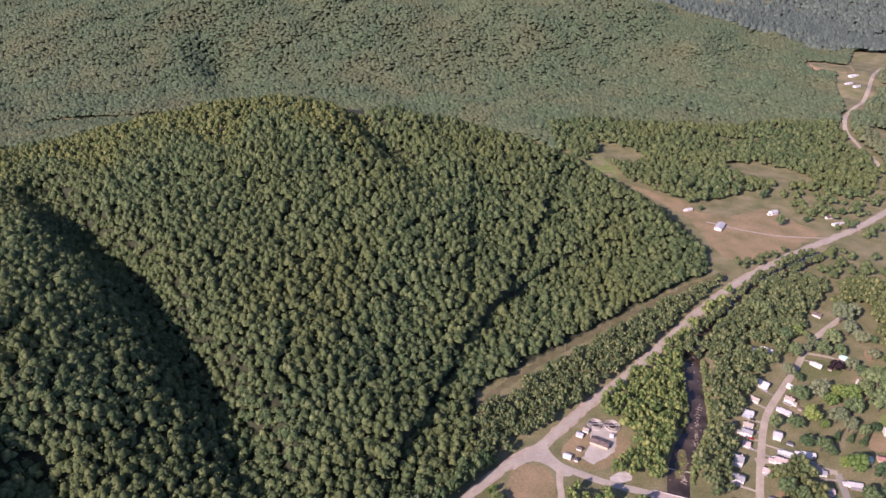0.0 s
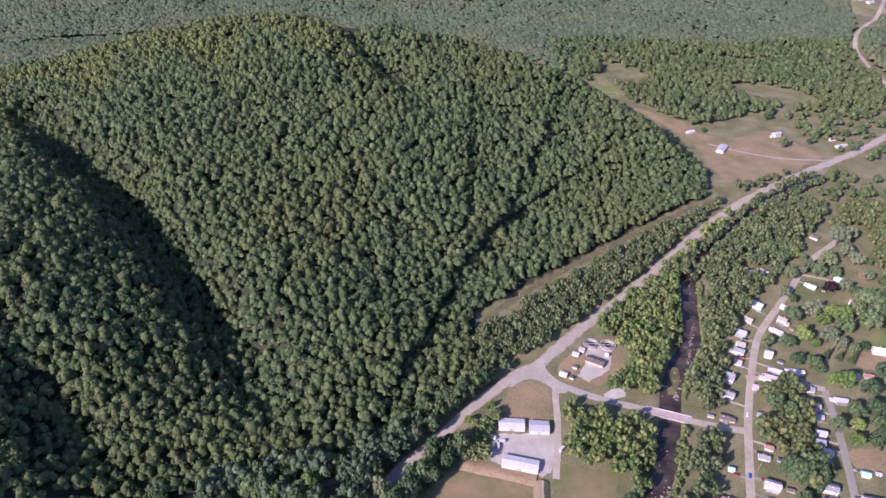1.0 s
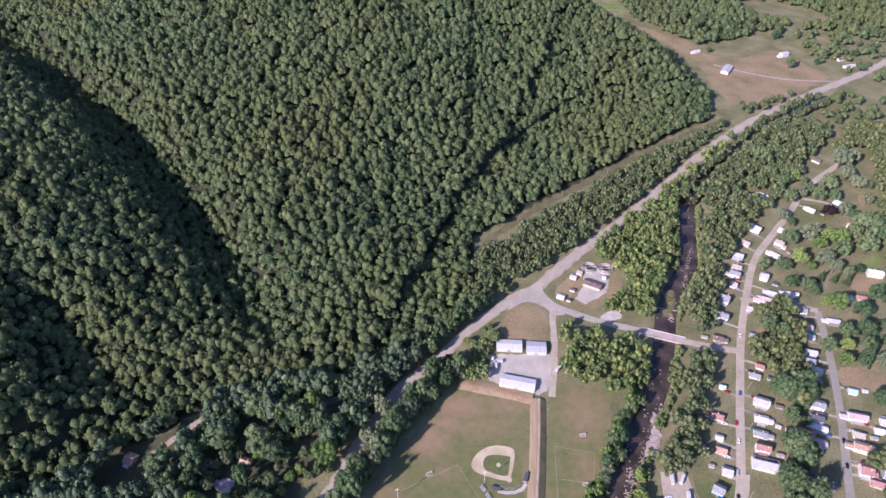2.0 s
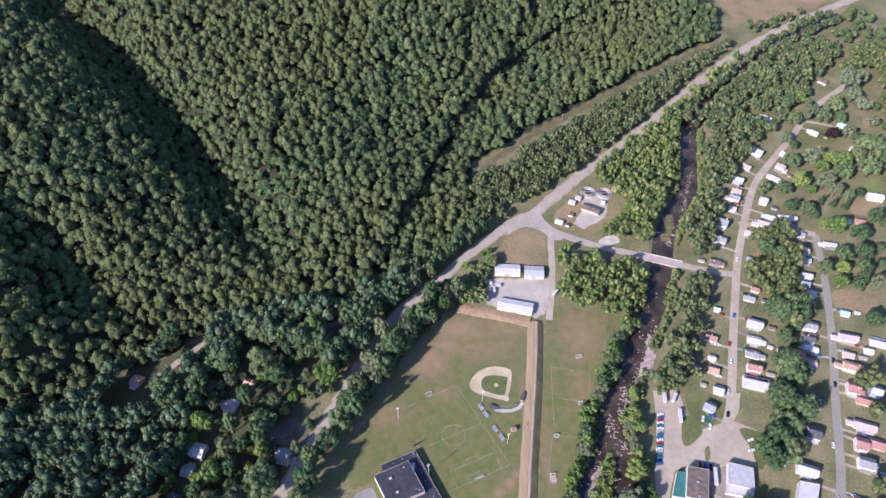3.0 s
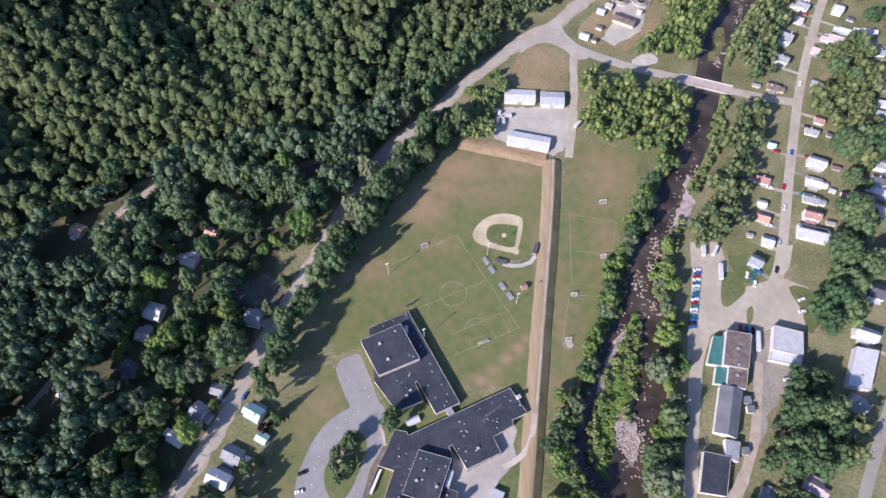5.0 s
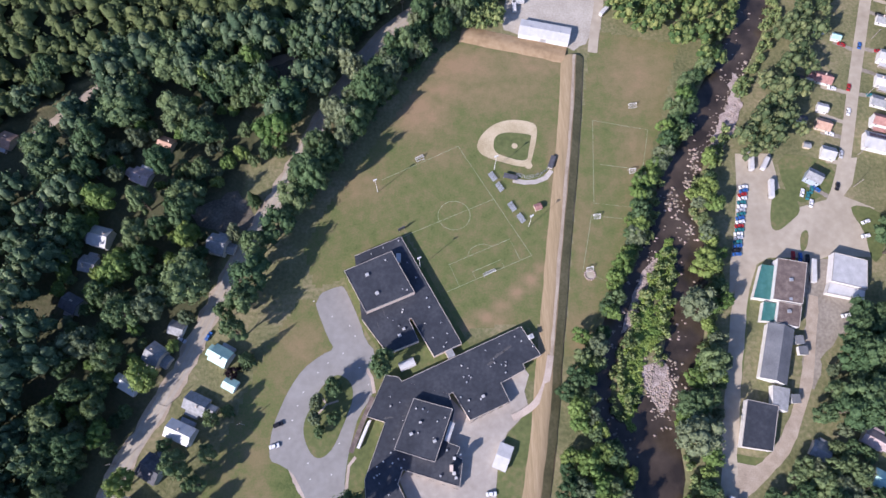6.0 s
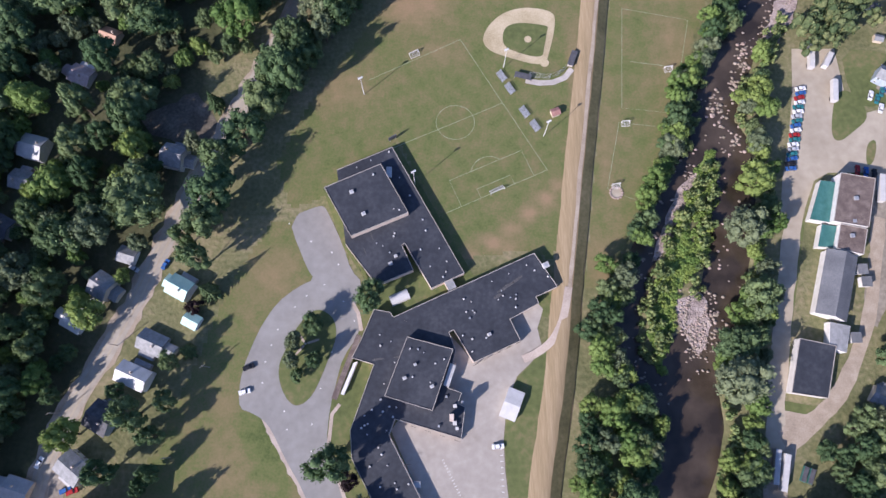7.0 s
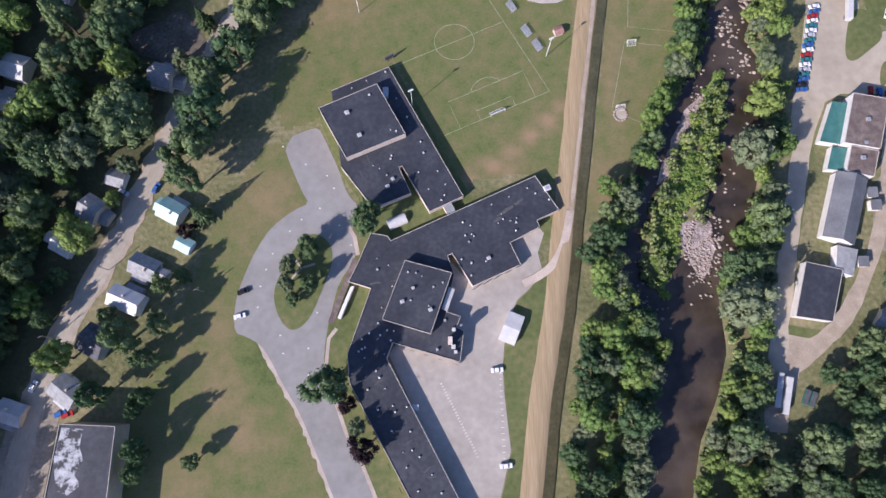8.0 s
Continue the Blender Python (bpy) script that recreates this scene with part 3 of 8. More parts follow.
patch("storage_yard", [(46, 156), (110, 156), (106, 122), (88, 108), (42, 124)], M["yard"], "pale brownish gravel storage yard", 0.07, seed=7)
patch("school_drive", [(-71.2, -64.5), (-70.6, -62.0), (-68.5, -57.4), (-66.5, -56.2), (-58.6, -53.2), (-56.0, -53.2), (-53.5, -57.1), (-46.0, -73.2), (-41.8, -85.4), (-36.2, -90.8), (-39.6, -100.0), (-37.9, -107.9), (-36.8, -114.4), (-44.6, -126.0), (-46.9, -136.1), (-49.6, -148.6), (-50.6, -163.3), (-47.1, -173.0), (-40.6, -189.6), (-27.6, -217.8), (-25.1, -223.0), (-42.2, -222.9), (-44.7, -217.7), (-48.6, -208.2), (-55.0, -194.2), (-60.3, -182.5), (-68.1, -170.5), (-74.8, -158.3), (-78.8, -153.4), (-85.1, -149.9), (-90.0, -148.4), (-90.9, -140.9), (-89.9, -130.8), (-85.5, -118.1), (-82.1, -110.3), (-76.1, -100.4), (-66.1, -92.5), (-59.0, -89.4), (-62.8, -84.0)], M["asphalt_drive"], "grey asphalt school drive with worn paint", 0.10, wobble=0.0, seed=9, rounds=1)
patch("drive_island", [(-73.3, -136.0), (-69.2, -144.8), (-64.0, -148.0), (-58.0, -143.6), (-54.4, -136.0), (-49.8, -123.4), (-47.4, -115.7), (-48.9, -107.9), (-54.2, -103.9), (-59.3, -103.9), (-65.5, -110.4), (-70.2, -120.7), (-73.6, -128.4)], M["lawn"], "grass island in the school drive", 0.18, wobble=0.0, seed=10, rounds=2)
patch("drive_edge", [(-80.9, -150.9), (-75.9, -160.7), (-69.0, -171.7), (-61.7, -183.6), (-56.2, -195.4), (-50.3, -208.2), (-46.6, -217.7), (-44.6, -222.9), (-41.0, -222.9), (-43.5, -217.3), (-52.6, -194.3), (-57.9, -182.5), (-65.7, -170.5), (-73.6, -158.3), (-77.6, -152.4)], M["pale_track"], "worn gravel edge of the school drive", 0.085, wobble=0.6, step=2.0, seed=61)
patch("school_green", [(-57, -44), (-22, -20), (16, -88), (46, -75), (58, -94), (50, -108), (44, -106), (30, -112), (-5, -116), (-24, -160), (-4, -238), (-24, -238), (-52, -165), (-50, -146), (-36, -118), (-40, -97), (-34, -92), (-46, -73)], M["lawn"], "mown grass round the school walls", 0.075, wobble=0.0, seed=63)
patch("school_yard", [(2, -113), (15, -127), (33, -121), (33, -106), (45, -100), (48, -104), (45, -113), (47, -122), (41, -129), (35, -134.5), (30, -146), (28, -163), (28.5, -176), (30.8, -199), (26, -218), (17, -236), (8, -222), (-22, -158), (-16, -150), (4, -150)], M["asphalt_school"], "pale asphalt school yard with parking marks", 0.10, wobble=0.0, seed=12)
patch("yard_verge", [(59, -100), (47.5, -121), (41, -129.5), (35.2, -135), (30.2, -146), (28.2, -163), (28.7, -176), (31, -199), (26.2, -218), (17.2, -236), (38, -240), (44, -205), (50, -165), (56, -130)], M["lawn"], "grass verge along the levee", 0.07, wobble=0.5, seed=13)
patch("mill_yard", [(182, 31), (204, 31), (206, 0), (212, -6), (233, 0), (242, 8), (250, 28), (257, 28), (250, 10), (243, 2), (260, -6), (256, -10), (248, -14), (250, -22), (253, -37), (227, -36), (215, -40), (212, -37), (191, -37), (180, -43), (172, -52), (164, -62), (168, -40), (174, -18), (179, 6)], M["asphalt"], "pale asphalt yard beside the mill", 0.10, wobble=0.0, seed=14)
patch("warehouse_yard", [(211, -37), (228, -38), (226, -53), (236, -62), (238, -76), (222, -84), (210, -96), (203, -112), (197, -110), (202, -88), (207, -64)], M["scrap"], "brownish gravel yard by the warehouse", 0.09, wobble=1.2, seed=15)
patch("yard_island", [(199, 1), (204, 8), (210, 6), (217, -7), (206, -16), (199, -21), (195, -18)], M["lawn"], "grass island in the mill yard", 0.15, wobble=0.0, seed=51, rounds=2)
patch("yard_island_small", [(212, -22), (217, -19), (217, -24), (214, -32), (210, -34)], M["lawn"], "narrow grass island beside the mill", 0.15, wobble=0.0, seed=52, rounds=2)
patch("garage_lawn", [(207, 31), (231, 29), (242, 20), (241, 9), (232, 2), (213, -3), (208, 6)], M["lawn"], "grass plot with garages", 0.14, wobble=0.3, seed=53, rounds=1)
patch("yard_edge_lawn", [(246, -3), (261, -6), (266, -18), (254, -42), (250, -36), (251, -20), (246, -12)], M["lawn"], "grass strip along the yard", 0.14, wobble=0.3, seed=54, rounds=1)
patch("bridge_layby", [(160, 204), (172, 213), (181, 216), (188, 205), (172, 199)], M["concrete"], "pale lay-by beside the bridge road", 0.16, wobble=0.3, seed=55, rounds=1)
# the trees' shade on this yard is part of its dark colour
patch("side_yard", [(-150, -8), (-146, -3), (-136, 0), (-130, 6), (-122, 8), (-117, 1), (-110, -10), (-106, -18), (-112, -21), (-120, -18), (-131, -19), (-143, -15)], M["dirt"], "gravel yard under the trees, their shade put into its colour", 0.10, wobble=1.2, seed=56)
patch("arm_gravel_bar", [(125, -37), (130, -33), (120, -50), (113, -62), (108, -76), (101, -82), (106, -68), (115, -48)], M["gravel"], "gravel bar along the river arm", 0.25, wobble=0.8, step=3, seed=57)
patch("mill_lawn", [(171, -50), (176, -62), (170, -85), (163, -112), (157, -142), (153, -142), (158, -112), (165, -80), (168, -60)], M["lawn"], "narrow lawn along the mill", 0.11, wobble=0.0, seed=16)
patch("lane_apron", [(155, -150), (162, -152), (170, -152), (182, -142), (188, -132), (191, -133), (183, -146), (165, -162), (158, -167), (150, -185), (140, -192), (142, -165), (150, -152)], M["track"], "worn gravel apron at the end of the mill lane", 0.145, wobble=0.3, seed=64)
patch("mill_end_lawn", [(155, -146), (171, -149), (178, -147), (172, -154), (160, -157), (154, -152)], M["lawn"], "small lawn at the mill's end", 0.11, wobble=0.0, seed=36)
patch("plant_lawn", [(177, 284), (196, 262), (190, 234), (146, 210), (122, 229), (117, 244), (149, 276)], M["dry"], "dry mown ground of the treatment works", 0.05, seed=17, rounds=2)
patch("plant_pad", [(158, 282), (186, 276), (176, 240), (150, 222), (140, 232), (152, 250)], M["yard"], "pale apron of the treatment works", 0.09, seed=18)
FAR_FIELD = [(340, 960), (352, 938), (398, 892), (435, 866), (458, 812), (502, 793), (550, 817), (584, 832), (608, 783), (640, 735), (560, 676), (470, 630), (440, 650), (436, 700), (428, 790), (390, 862)]
FAR_MEADOW = [(300, 1075), (328, 1078), (350, 1003), (340, 948), (318, 940), (302, 980)]
patch("far_field", FAR_FIELD, M["dry"], "dry tan hayfield", 0.3, wobble=3, step=12, seed=19)
patch("far_meadow", FAR_MEADOW, M["meadow"], "small green meadow in the forest", 0.3, wobble=3, step=12, seed=20)
patch("distant_field", [(1160, 1915), (1300, 1880), (1245, 1750), (1150, 1810)], M["tan"], "distant tan field", 0.5, wobble=4, step=20, seed=21)
patch("gravel_bar", [(110, -100), (116, -97), (122, -96), (126, -104), (125, -114), (120, -124), (115, -121), (111, -112)], M["gravel"], "pinkish gravel bar in the river", 0.2, wobble=1.5, step=3, seed=22)
patch("river_island", [(133, -24), (135.5, -33), (132.5, -55), (127.5, -74), (121.5, -86), (112, -93), (106, -118), (101, -131), (97.5, -112), (109, -76), (122.5, -46)], M["island_grass"], "rank green grass on the river island", 0.5, wobble=0.5, step=3, seed=88)
patch("river_islet", [(228, 206), (236, 206), (247, 226), (250, 244), (244, 246), (234, 226)], M["bank"], "grassy islet above the bridge", 0.35, wobble=0.6, step=3, seed=59)
patch("upper_gravel_bar", [(196, 84), (190, 60), (172, 30), (166, 34), (180, 62), (190, 90)], M["gravel"], "gravel bar along the river", 0.6, wobble=1.5, step=3, seed=23)

patch("garden_plot", [(378.2, 139.4), (397.6, 140.7), (421.9, 134.9), (422.2, 125.3), (411.2, 113.2), (385.9, 110.7), (374.4, 117.4)], M["dry"], "bare dry plot behind the village houses", 0.07, wobble=1.5, seed=81, rounds=1)
patch("garden_plot", [(325.6, 195.9), (339.8, 192.7), (336.6, 179.0), (320.2, 174.5), (316.5, 185.2)], M["dry"], "dry garden lawn between the houses", 0.07, wobble=1.5, seed=82, rounds=1)
patch("garden_plot", [(443.8, 266.7), (467.0, 270.1), (486.5, 262.9), (467.2, 240.6), (443.0, 244.1)], M["dry"], "dry lawn on the village slope", 0.07, wobble=1.5, seed=83, rounds=1)
patch("garden_plot", [(530.1, 416.3), (541.1, 414.0), (534.6, 391.9), (519.5, 385.5)], M["dry"], "dry clearing among the gardens", 0.07, wobble=1.5, seed=84, rounds=1)
patch("garden_plot", [(520.0, 383.3), (539.2, 383.2), (526.7, 353.9), (514.5, 360.2)], M["meadow"], "bright green lawn among the gardens", 0.07, wobble=1.5, seed=85, rounds=1)
patch("garden_plot", [(479.8, 293.7), (504.3, 304.8), (493.0, 275.3), (469.7, 273.7)], M["meadow"], "bright green lawn on the village slope", 0.07, wobble=1.5, seed=86, rounds=1)
patch("garden_plot", [(427.1, 392.6), (456.6, 397.9), (491.0, 379.2), (461.5, 355.3), (426.2, 350.4)], M["lawn"], "mown garden lawn beside the white house", 0.07, wobble=1.5, seed=87, rounds=1)
patch("dirt_clearing", [(-118, 92), (-100, 106), (-86, 112), (-86, 90), (-101, 66), (-110, 78)], M["dirt"], "bare dirt clearing in the woods", 0.12, wobble=1.0, seed=62)
# roads and levee
patch("road_apron", [(-196, -262), (-172, -262), (-167, -217), (-164, -187), (-164, -176), (-172, -168), (-186, -187), (-191, -217)], M["scrap"], "worn gravel forecourt along the valley road", 0.11, wobble=0.4, seed=58)
ribbon("road_shoulder", MAIN_ROAD, flatstrip(5.6), M["track"], "gravel shoulder of the valley road", 0.13, seed=41, ragged=1.2)
ribbon("wide_shoulder", [p for p in MAIN_ROAD if p[1] > 200], flatstrip(6.8), M["track"], "wide gravel verge of the valley road", 0.125, seed=71, ragged=1.6)
patch("junction_apron", [(65, 212), (76, 233), (90, 246.5), (112, 264), (105, 250), (111, 233), (128, 215), (125, 207), (114, 208), (107, 219), (92, 228), (79, 224)], M["road"], "flared road junction", 0.21, wobble=0.0, seed=72, rounds=1)
ribbon("main_road", MAIN_ROAD, flatstrip(4.0, 0.08), M["road"], "pale grey valley road with gravel shoulders", 0.20, seed=1, ragged=0.4)
for k, a in enumerate((-1.7, 1.5)):
    ribbon("wheel_track", MAIN_ROAD, [(a - 0.5, 0.08), (a + 0.5, 0.08)], M["asphalt"], "darker wheel track worn into the valley road", 0.235, seed=70 + k, ragged=0.12)
ribbon("bridge_road", BRIDGE_ROAD, flatstrip(4.2, 0.08), M["road"], "pale asphalt road to the bridge", 0.24, seed=2, ragged=0.3)
ribbon("bridge_approach_road", TOWN_END, flatstrip(4.0, 0.08), M["asphalt"], "asphalt road into town from the bridge", 0.24, seed=3)
ribbon("yard_lane", YARD_LANE, flatstrip(3.2), M["asphalt"], "pale lane to the storage yard", 0.22, seed=4, ragged=0.4)
ribbon("first_street", FIRST_STREET, flatstrip(3.8, 0.06), M["asphalt"], "pale asphalt village street", 0.20, seed=5)
ribbon("cross_street", CROSS_STREET, flatstrip(3.4, 0.06), M["asphalt"], "short asphalt cross street", 0.24, seed=6)
ribbon("hill_lane", HILL_LANE, flatstrip(2.4), M["asphalt"], "narrow pale lane above the village", 0.22, seed=21)
ribbon("second_street", SECOND_STREET, flatstrip(3.6, 0.06), M["asphalt_dark"], "grey asphalt village street", 0.20, seed=7)
ribbon("mill_lane", MILL_LANE, flatstrip(4.2), M["asphalt"], "pale gravelly lane by the river", 0.16, seed=8, ragged=0.5)
ribbon("mill_loop_lane", MILL_LOOP, flatstrip(3.2), M["track"], "gravel lane round the mill", 0.18, seed=9, ragged=0.5)
ribbon("levee", LEVEE, [(-7.4, 0), (-2.4, 2.2), (1.4, 2.4), (7.0, 0)], M["levee"], "grassy flood levee of dry tan grass", 0.16, seed=10, ragged=0.3)
ribbon("levee_north", LEVEE_NORTH, [(-6.5, 0), (-2.0, 1.3), (2.0, 1.3), (6.5, 0)], M["tan"], "low dry grass levee behind the outfield", 0.16, seed=11, ragged=0.6)
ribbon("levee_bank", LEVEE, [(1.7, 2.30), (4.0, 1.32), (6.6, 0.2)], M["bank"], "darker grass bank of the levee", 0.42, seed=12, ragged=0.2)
ribbon("levee_track", [(60, -95), (64, -68), (69, -32), (75, 8), (82, 56), (87, 103)], [(-0.6, 2.42), (1.2, 2.42)], M["track"], "light gravel track on the levee", 0.24, seed=13, ragged=0.3)
ribbon("yard_track", [(38, -127), (45, -124), (52, -118.5), (57, -109), (60, -94)], flatstrip(1.8), M["pale_track"], "gravel ramp up to the levee", 0.3, step=2.0, seed=14, rise=(0.0, 0.3, 1.3, 2.3, 2.42))
ribbon("power_clearing", [(34, 262), (38, 309), (89, 366), (216, 463), (330, 546), (432, 606)], flatstrip(5), M["bank"], "cleared strip of dry grass under power lines", 0.15, seed=15, ragged=2.0)
ribbon("forest_track", [(-96, 105), (-118, 96), (-152, 98)], flatstrip(3), M["track"], "dirt track in the woods", 0.2, seed=16, ragged=0.6)
ribbon("hillside_drive", HILL_DRIVE, flatstrip(2.6), M["track"], "gravel drive to hillside houses", 0.35, seed=17, ragged=0.5)
ribbon("wood_lane", [(-238, 8), (-246, -40), (-262, -80), (-290, -120), (-330, -190), (-360, -240)], flatstrip(2.0), M["asphalt_dark"], "narrow lane between wooded gardens", 0.3, seed=18, ragged=0.4)
ribbon("distant_road", [(1460, 1935), (1303, 1765), (1135, 1494), (996, 1347), (939, 1239), (914, 1133), (900, 1000), (900, 900)], flatstrip(5), M["asphalt"], "distant valley road", 0.6, step=25, seed=19)
ribbon("farm_lane", [(455, 775), (500, 745), (560, 720), (640, 715)], flatstrip(2.4), M["track"], "farm lane across the hayfield", 0.5, step=15, seed=20)

# river water: one still sheet that shows only where the bed lies lower
wx, wy = np.meshgrid(np.linspace(20, 660, 33), np.linspace(-290, 700, 50))
wv = np.stack([wx.ravel(), wy.ravel(), np.full(wx.size, -1.3)], 1)
wf = [(j * 33 + i, j * 33 + i + 1, (j + 1) * 33 + i + 1, (j + 1) * 33 + i) for j in range(49) for i in range(32)]
tagged(new("river", link_mesh("river", wv.tolist(), wf, [M["water"]], True)), "shallow brown river water", "water", kind="structure")


# ---- woods ----
def ico(sub):
    bm = bmesh.new()
    bmesh.ops.create_icosphere(bm, subdivisions=sub, radius=1.0)
    v = np.array([q.co[:] for q in bm.verts])
    f = np.array([[q.index for q in t.verts] for t in bm.faces])
    bm.free()
    return v, f


def lumpy(seed, sub, amp, cut=-0.35):
    """One leafy lump: a ball pushed in and out, without its underside."""
    v, f = ico(sub)
    r = np.array([1 + amp * noise.noise(Vector(p * 1.9) + Vector((seed * 7.1, 0, 0))) + amp * 0.7 * noise.noise(Vector(p * 4.2) + Vector((0, seed * 3.3, 0))) for p in v])
    v = v * r[:, None]
    keep = v[f].mean(1)[:, 2] > cut
    f = f[keep]
    used = np.unique(f)
    new_id = np.full(len(v), -1)
    new_id[used] = np.arange(len(used))
    return v[used], new_id[f]


def merge(parts):
    vs, fs, n = [], [], 0
    for v, f in parts:
        vs.append(v)
        fs.append(f + n)
        n += len(v)
    return np.concatenate(vs), np.concatenate(fs)


def leaflets(rng, centre, radius, count, size, low=-0.2):
    """Loose single blades over a far lump."""
    d = rng.normal(size=(count * 2, 3))
    d /= np.linalg.norm(d, axis=1)[:, None]
    d = d[d[:, 2] > low][:count]
    m = len(d)
    c = centre + d * radius * rng.uniform(0.9, 1.28, (m, 1))
    face = d + rng.normal(0, 0.75, (m, 3))
    side = np.cross(face, rng.normal(size=(m, 3)))
    side /= np.linalg.norm(side, axis=1)[:, None]
    up = np.cross(side, face)
    up /= np.linalg.norm(up, axis=1)[:, None]
    s = size * rng.uniform(0.6, 1.4, (m, 1))
    v = np.stack([c - side * s, c + side * s, c + up * s * 1.3], 1).reshape(-1, 3)
    return v, np.arange(m * 3).reshape(-1, 3)


def crown(seed, lumps, leaves=0, tall=1.0, blade=0.085):
    """A crown of radius about 1 with its middle at 0: lumps on an uneven dome under a coat of loose leafy blades."""
    rng = np.random.RandomState(seed)
    parts = []
    lean = rng.uniform(-0.14, 0.14, 2)
    lobes = rng.uniform(0, 6.28, 3)
    for k in range(lumps):
        a = k * 2.39996 + rng.uniform(-0.5, 0.5)
        h = 1 - 1.5 * (k + 0.5) / lumps
        q = math.sqrt(max(0.0, 1 - h * h))
        reach = rng.uniform(0.60, 0.84) + 0.12 * math.cos(2 * a + lobes[0]) + 0.10 * math.cos(3 * a + lobes[1])
        c = np.array([q * math.cos(a) * reach + lean[0] * h, q * math.sin(a) * reach + lean[1] * h, h * reach * tall])
        s = rng.uniform(0.65, 1.2) * (1.0 / math.sqrt(lumps) + 0.09)
        v, f = dome(seed * 31 + k)
        turn = rng.uniform(0, 6.28)
        ca, sa = math.cos(turn), math.sin(turn)
        v = v @ np.array([[ca, -sa, 0], [sa, ca, 0], [0, 0, 1]])
        parts.append((v * s * rng.uniform(0.75, 1.1, 3) + c, f))
        if leaves:
            parts.append(leaflets(rng, c, s * 1.02, max(3, int(leaves / lumps)), blade, -0.5))
    return merge(parts)


def fast_mesh(name, v, f, mat, shade=False):
    me = bpy.data.meshes.new(name)
    me.vertices.add(len(v))
    me.vertices.foreach_set("co", np.ascontiguousarray(v, dtype=np.float32).ravel())
    me.loops.add(f.size)
    me.loops.foreach_set("vertex_index", np.ascontiguousarray(f, dtype=np.int32).ravel())
    me.polygons.add(len(f))
    me.polygons.foreach_set("loop_start", np.arange(0, f.size, 3, dtype=np.int32))
    me.materials.append(mat)
    me.update(calc_edges=True)
    if shade:
        me.polygons.foreach_set("use_smooth", np.ones(len(f), bool))
    me.validate()
    return me


def scatter(ring, gap, seed, jitter=0.42):
    """Points about gap apart inside a ring of the plan."""
    rng = np.random.RandomState(seed)
    r = np.array(ring)
    x, y = np.meshgrid(np.arange(r[:, 0].min(), r[:, 0].max(), gap), np.arange(r[:, 1].min(), r[:, 1].max(), gap * 0.87))
    x = x + (np.arange(x.shape[0]) % 2)[:, None] * gap * 0.5
    x, y = x.ravel(), y.ravel()
    x = x + rng.uniform(-jitter, jitter, x.size) * gap
    y = y + rng.uniform(-jitter, jitter, x.size) * gap
    k = inside(x, y, [tuple(p) for p in ring])
    return x[k], y[k]


def band(line, half, gap, seed):
    p = resample(line, 3.0)
    t = np.gradient(p, axis=0)
    t /= np.hypot(t[:, 0], t[:, 1])[:, None]
    nrm = np.stack([t[:, 1], -t[:, 0]], 1)
    ring = [tuple(q) for q in p + nrm * half] + [tuple(q) for q in (p - nrm * half)[::-1]]
    return scatter(ring, gap, seed)


def woods(name, x, y, radius, templates, mat, label, seed, rise=0.85, spread=0.28, squash=(0.8, 1.25), shade=False):
    """Many crowns in one mesh, each turned and sized on its own."""
    rng = np.random.RandomState(seed)
    z = height(x, y)
    parts = []
    pick = rng.randint(0, len(templates), x.size)
    for k, (v, f) in enumerate(templates):
        idx = np.where(pick == k)[0]
        if not len(idx):
            continue
        a = rng.uniform(0, 6.283, len(idx))
        s = radius * rng.uniform(1 - spread, 1 + spread, len(idx))
        up = s * rng.uniform(*squash, len(idx))
        ca, sa = np.cos(a)[:, None], np.sin(a)[:, None]
        X = (v[None, :, 0] * ca - v[None, :, 1] * sa) * s[:, None] + x[idx][:, None]
        Y = (v[None, :, 0] * sa + v[None, :, 1] * ca) * s[:, None] + y[idx][:, None]
        Z = v[None, :, 2] * up[:, None] + z[idx][:, None] + (radius * rise + up * 0.6)[:, None] + rng.uniform(-1.5, 1.5, len(idx))[:, None]
        V = np.stack([X, Y, Z], -1).reshape(-1, 3)
        F = (f[None] + (np.arange(len(idx)) * len(v))[:, None, None]).reshape(-1, 3)
        parts.append((V, F))
    v, f = merge(parts)
    return tagged(new(name, fast_mesh(name, v, f, mat, shade)), label, "woodland", kind="stuff")


NO_TREES = [(MAIN_ROAD, 7.5), (BRIDGE_ROAD, 12), (TOWN_END, 10), (YARD_LANE, 7), (FIRST_STREET, 8.5), (CROSS_STREET, 7), (HILL_LANE, 5), (SECOND_STREET, 8.5), (MILL_LANE, 7), (MILL_LOOP, 6), (LEVEE, 10), (HILL_DRIVE, 10)]


def clear(x, y, lines=NO_TREES, spots=()):
    k = np.ones(x.shape, bool)
    for line, d in lines:
        k &= near(x, y, line)[0] > d
    for sx, sy, r in spots:
        k &= np.hypot(x - sx, y - sy) > r
    return x[k], y[k]


def dome(seed):
    """A far tree top: an uneven dome of few faces."""
    rng = np.random.RandomState(seed)
    v, f = [(rng.uniform(-0.2, 0.2), rng.uniform(-0.2, 0.2), 1.1)], []
    for k in range(5):
        a = k * 1.2566 + rng.uniform(-0.3, 0.3)
        r = rng.uniform(0.5, 0.85)
        v.append((r * math.cos(a), r * math.sin(a), rng.uniform(0.45, 0.8)))
    for k in range(5):
        a = k * 1.2566 + 0.63
        r = rng.uniform(0.85, 1.1)
        v.append((r * math.cos(a), r * math.sin(a), -0.5))
    for k in range(5):
        j = (k + 1) % 5
        f += [(0, 1 + k, 1 + j), (1 + k, 6 + k, 1 + j), (1 + k, 6 + (k - 1) % 5, 6 + k)]
    return np.array(v), np.array(f)


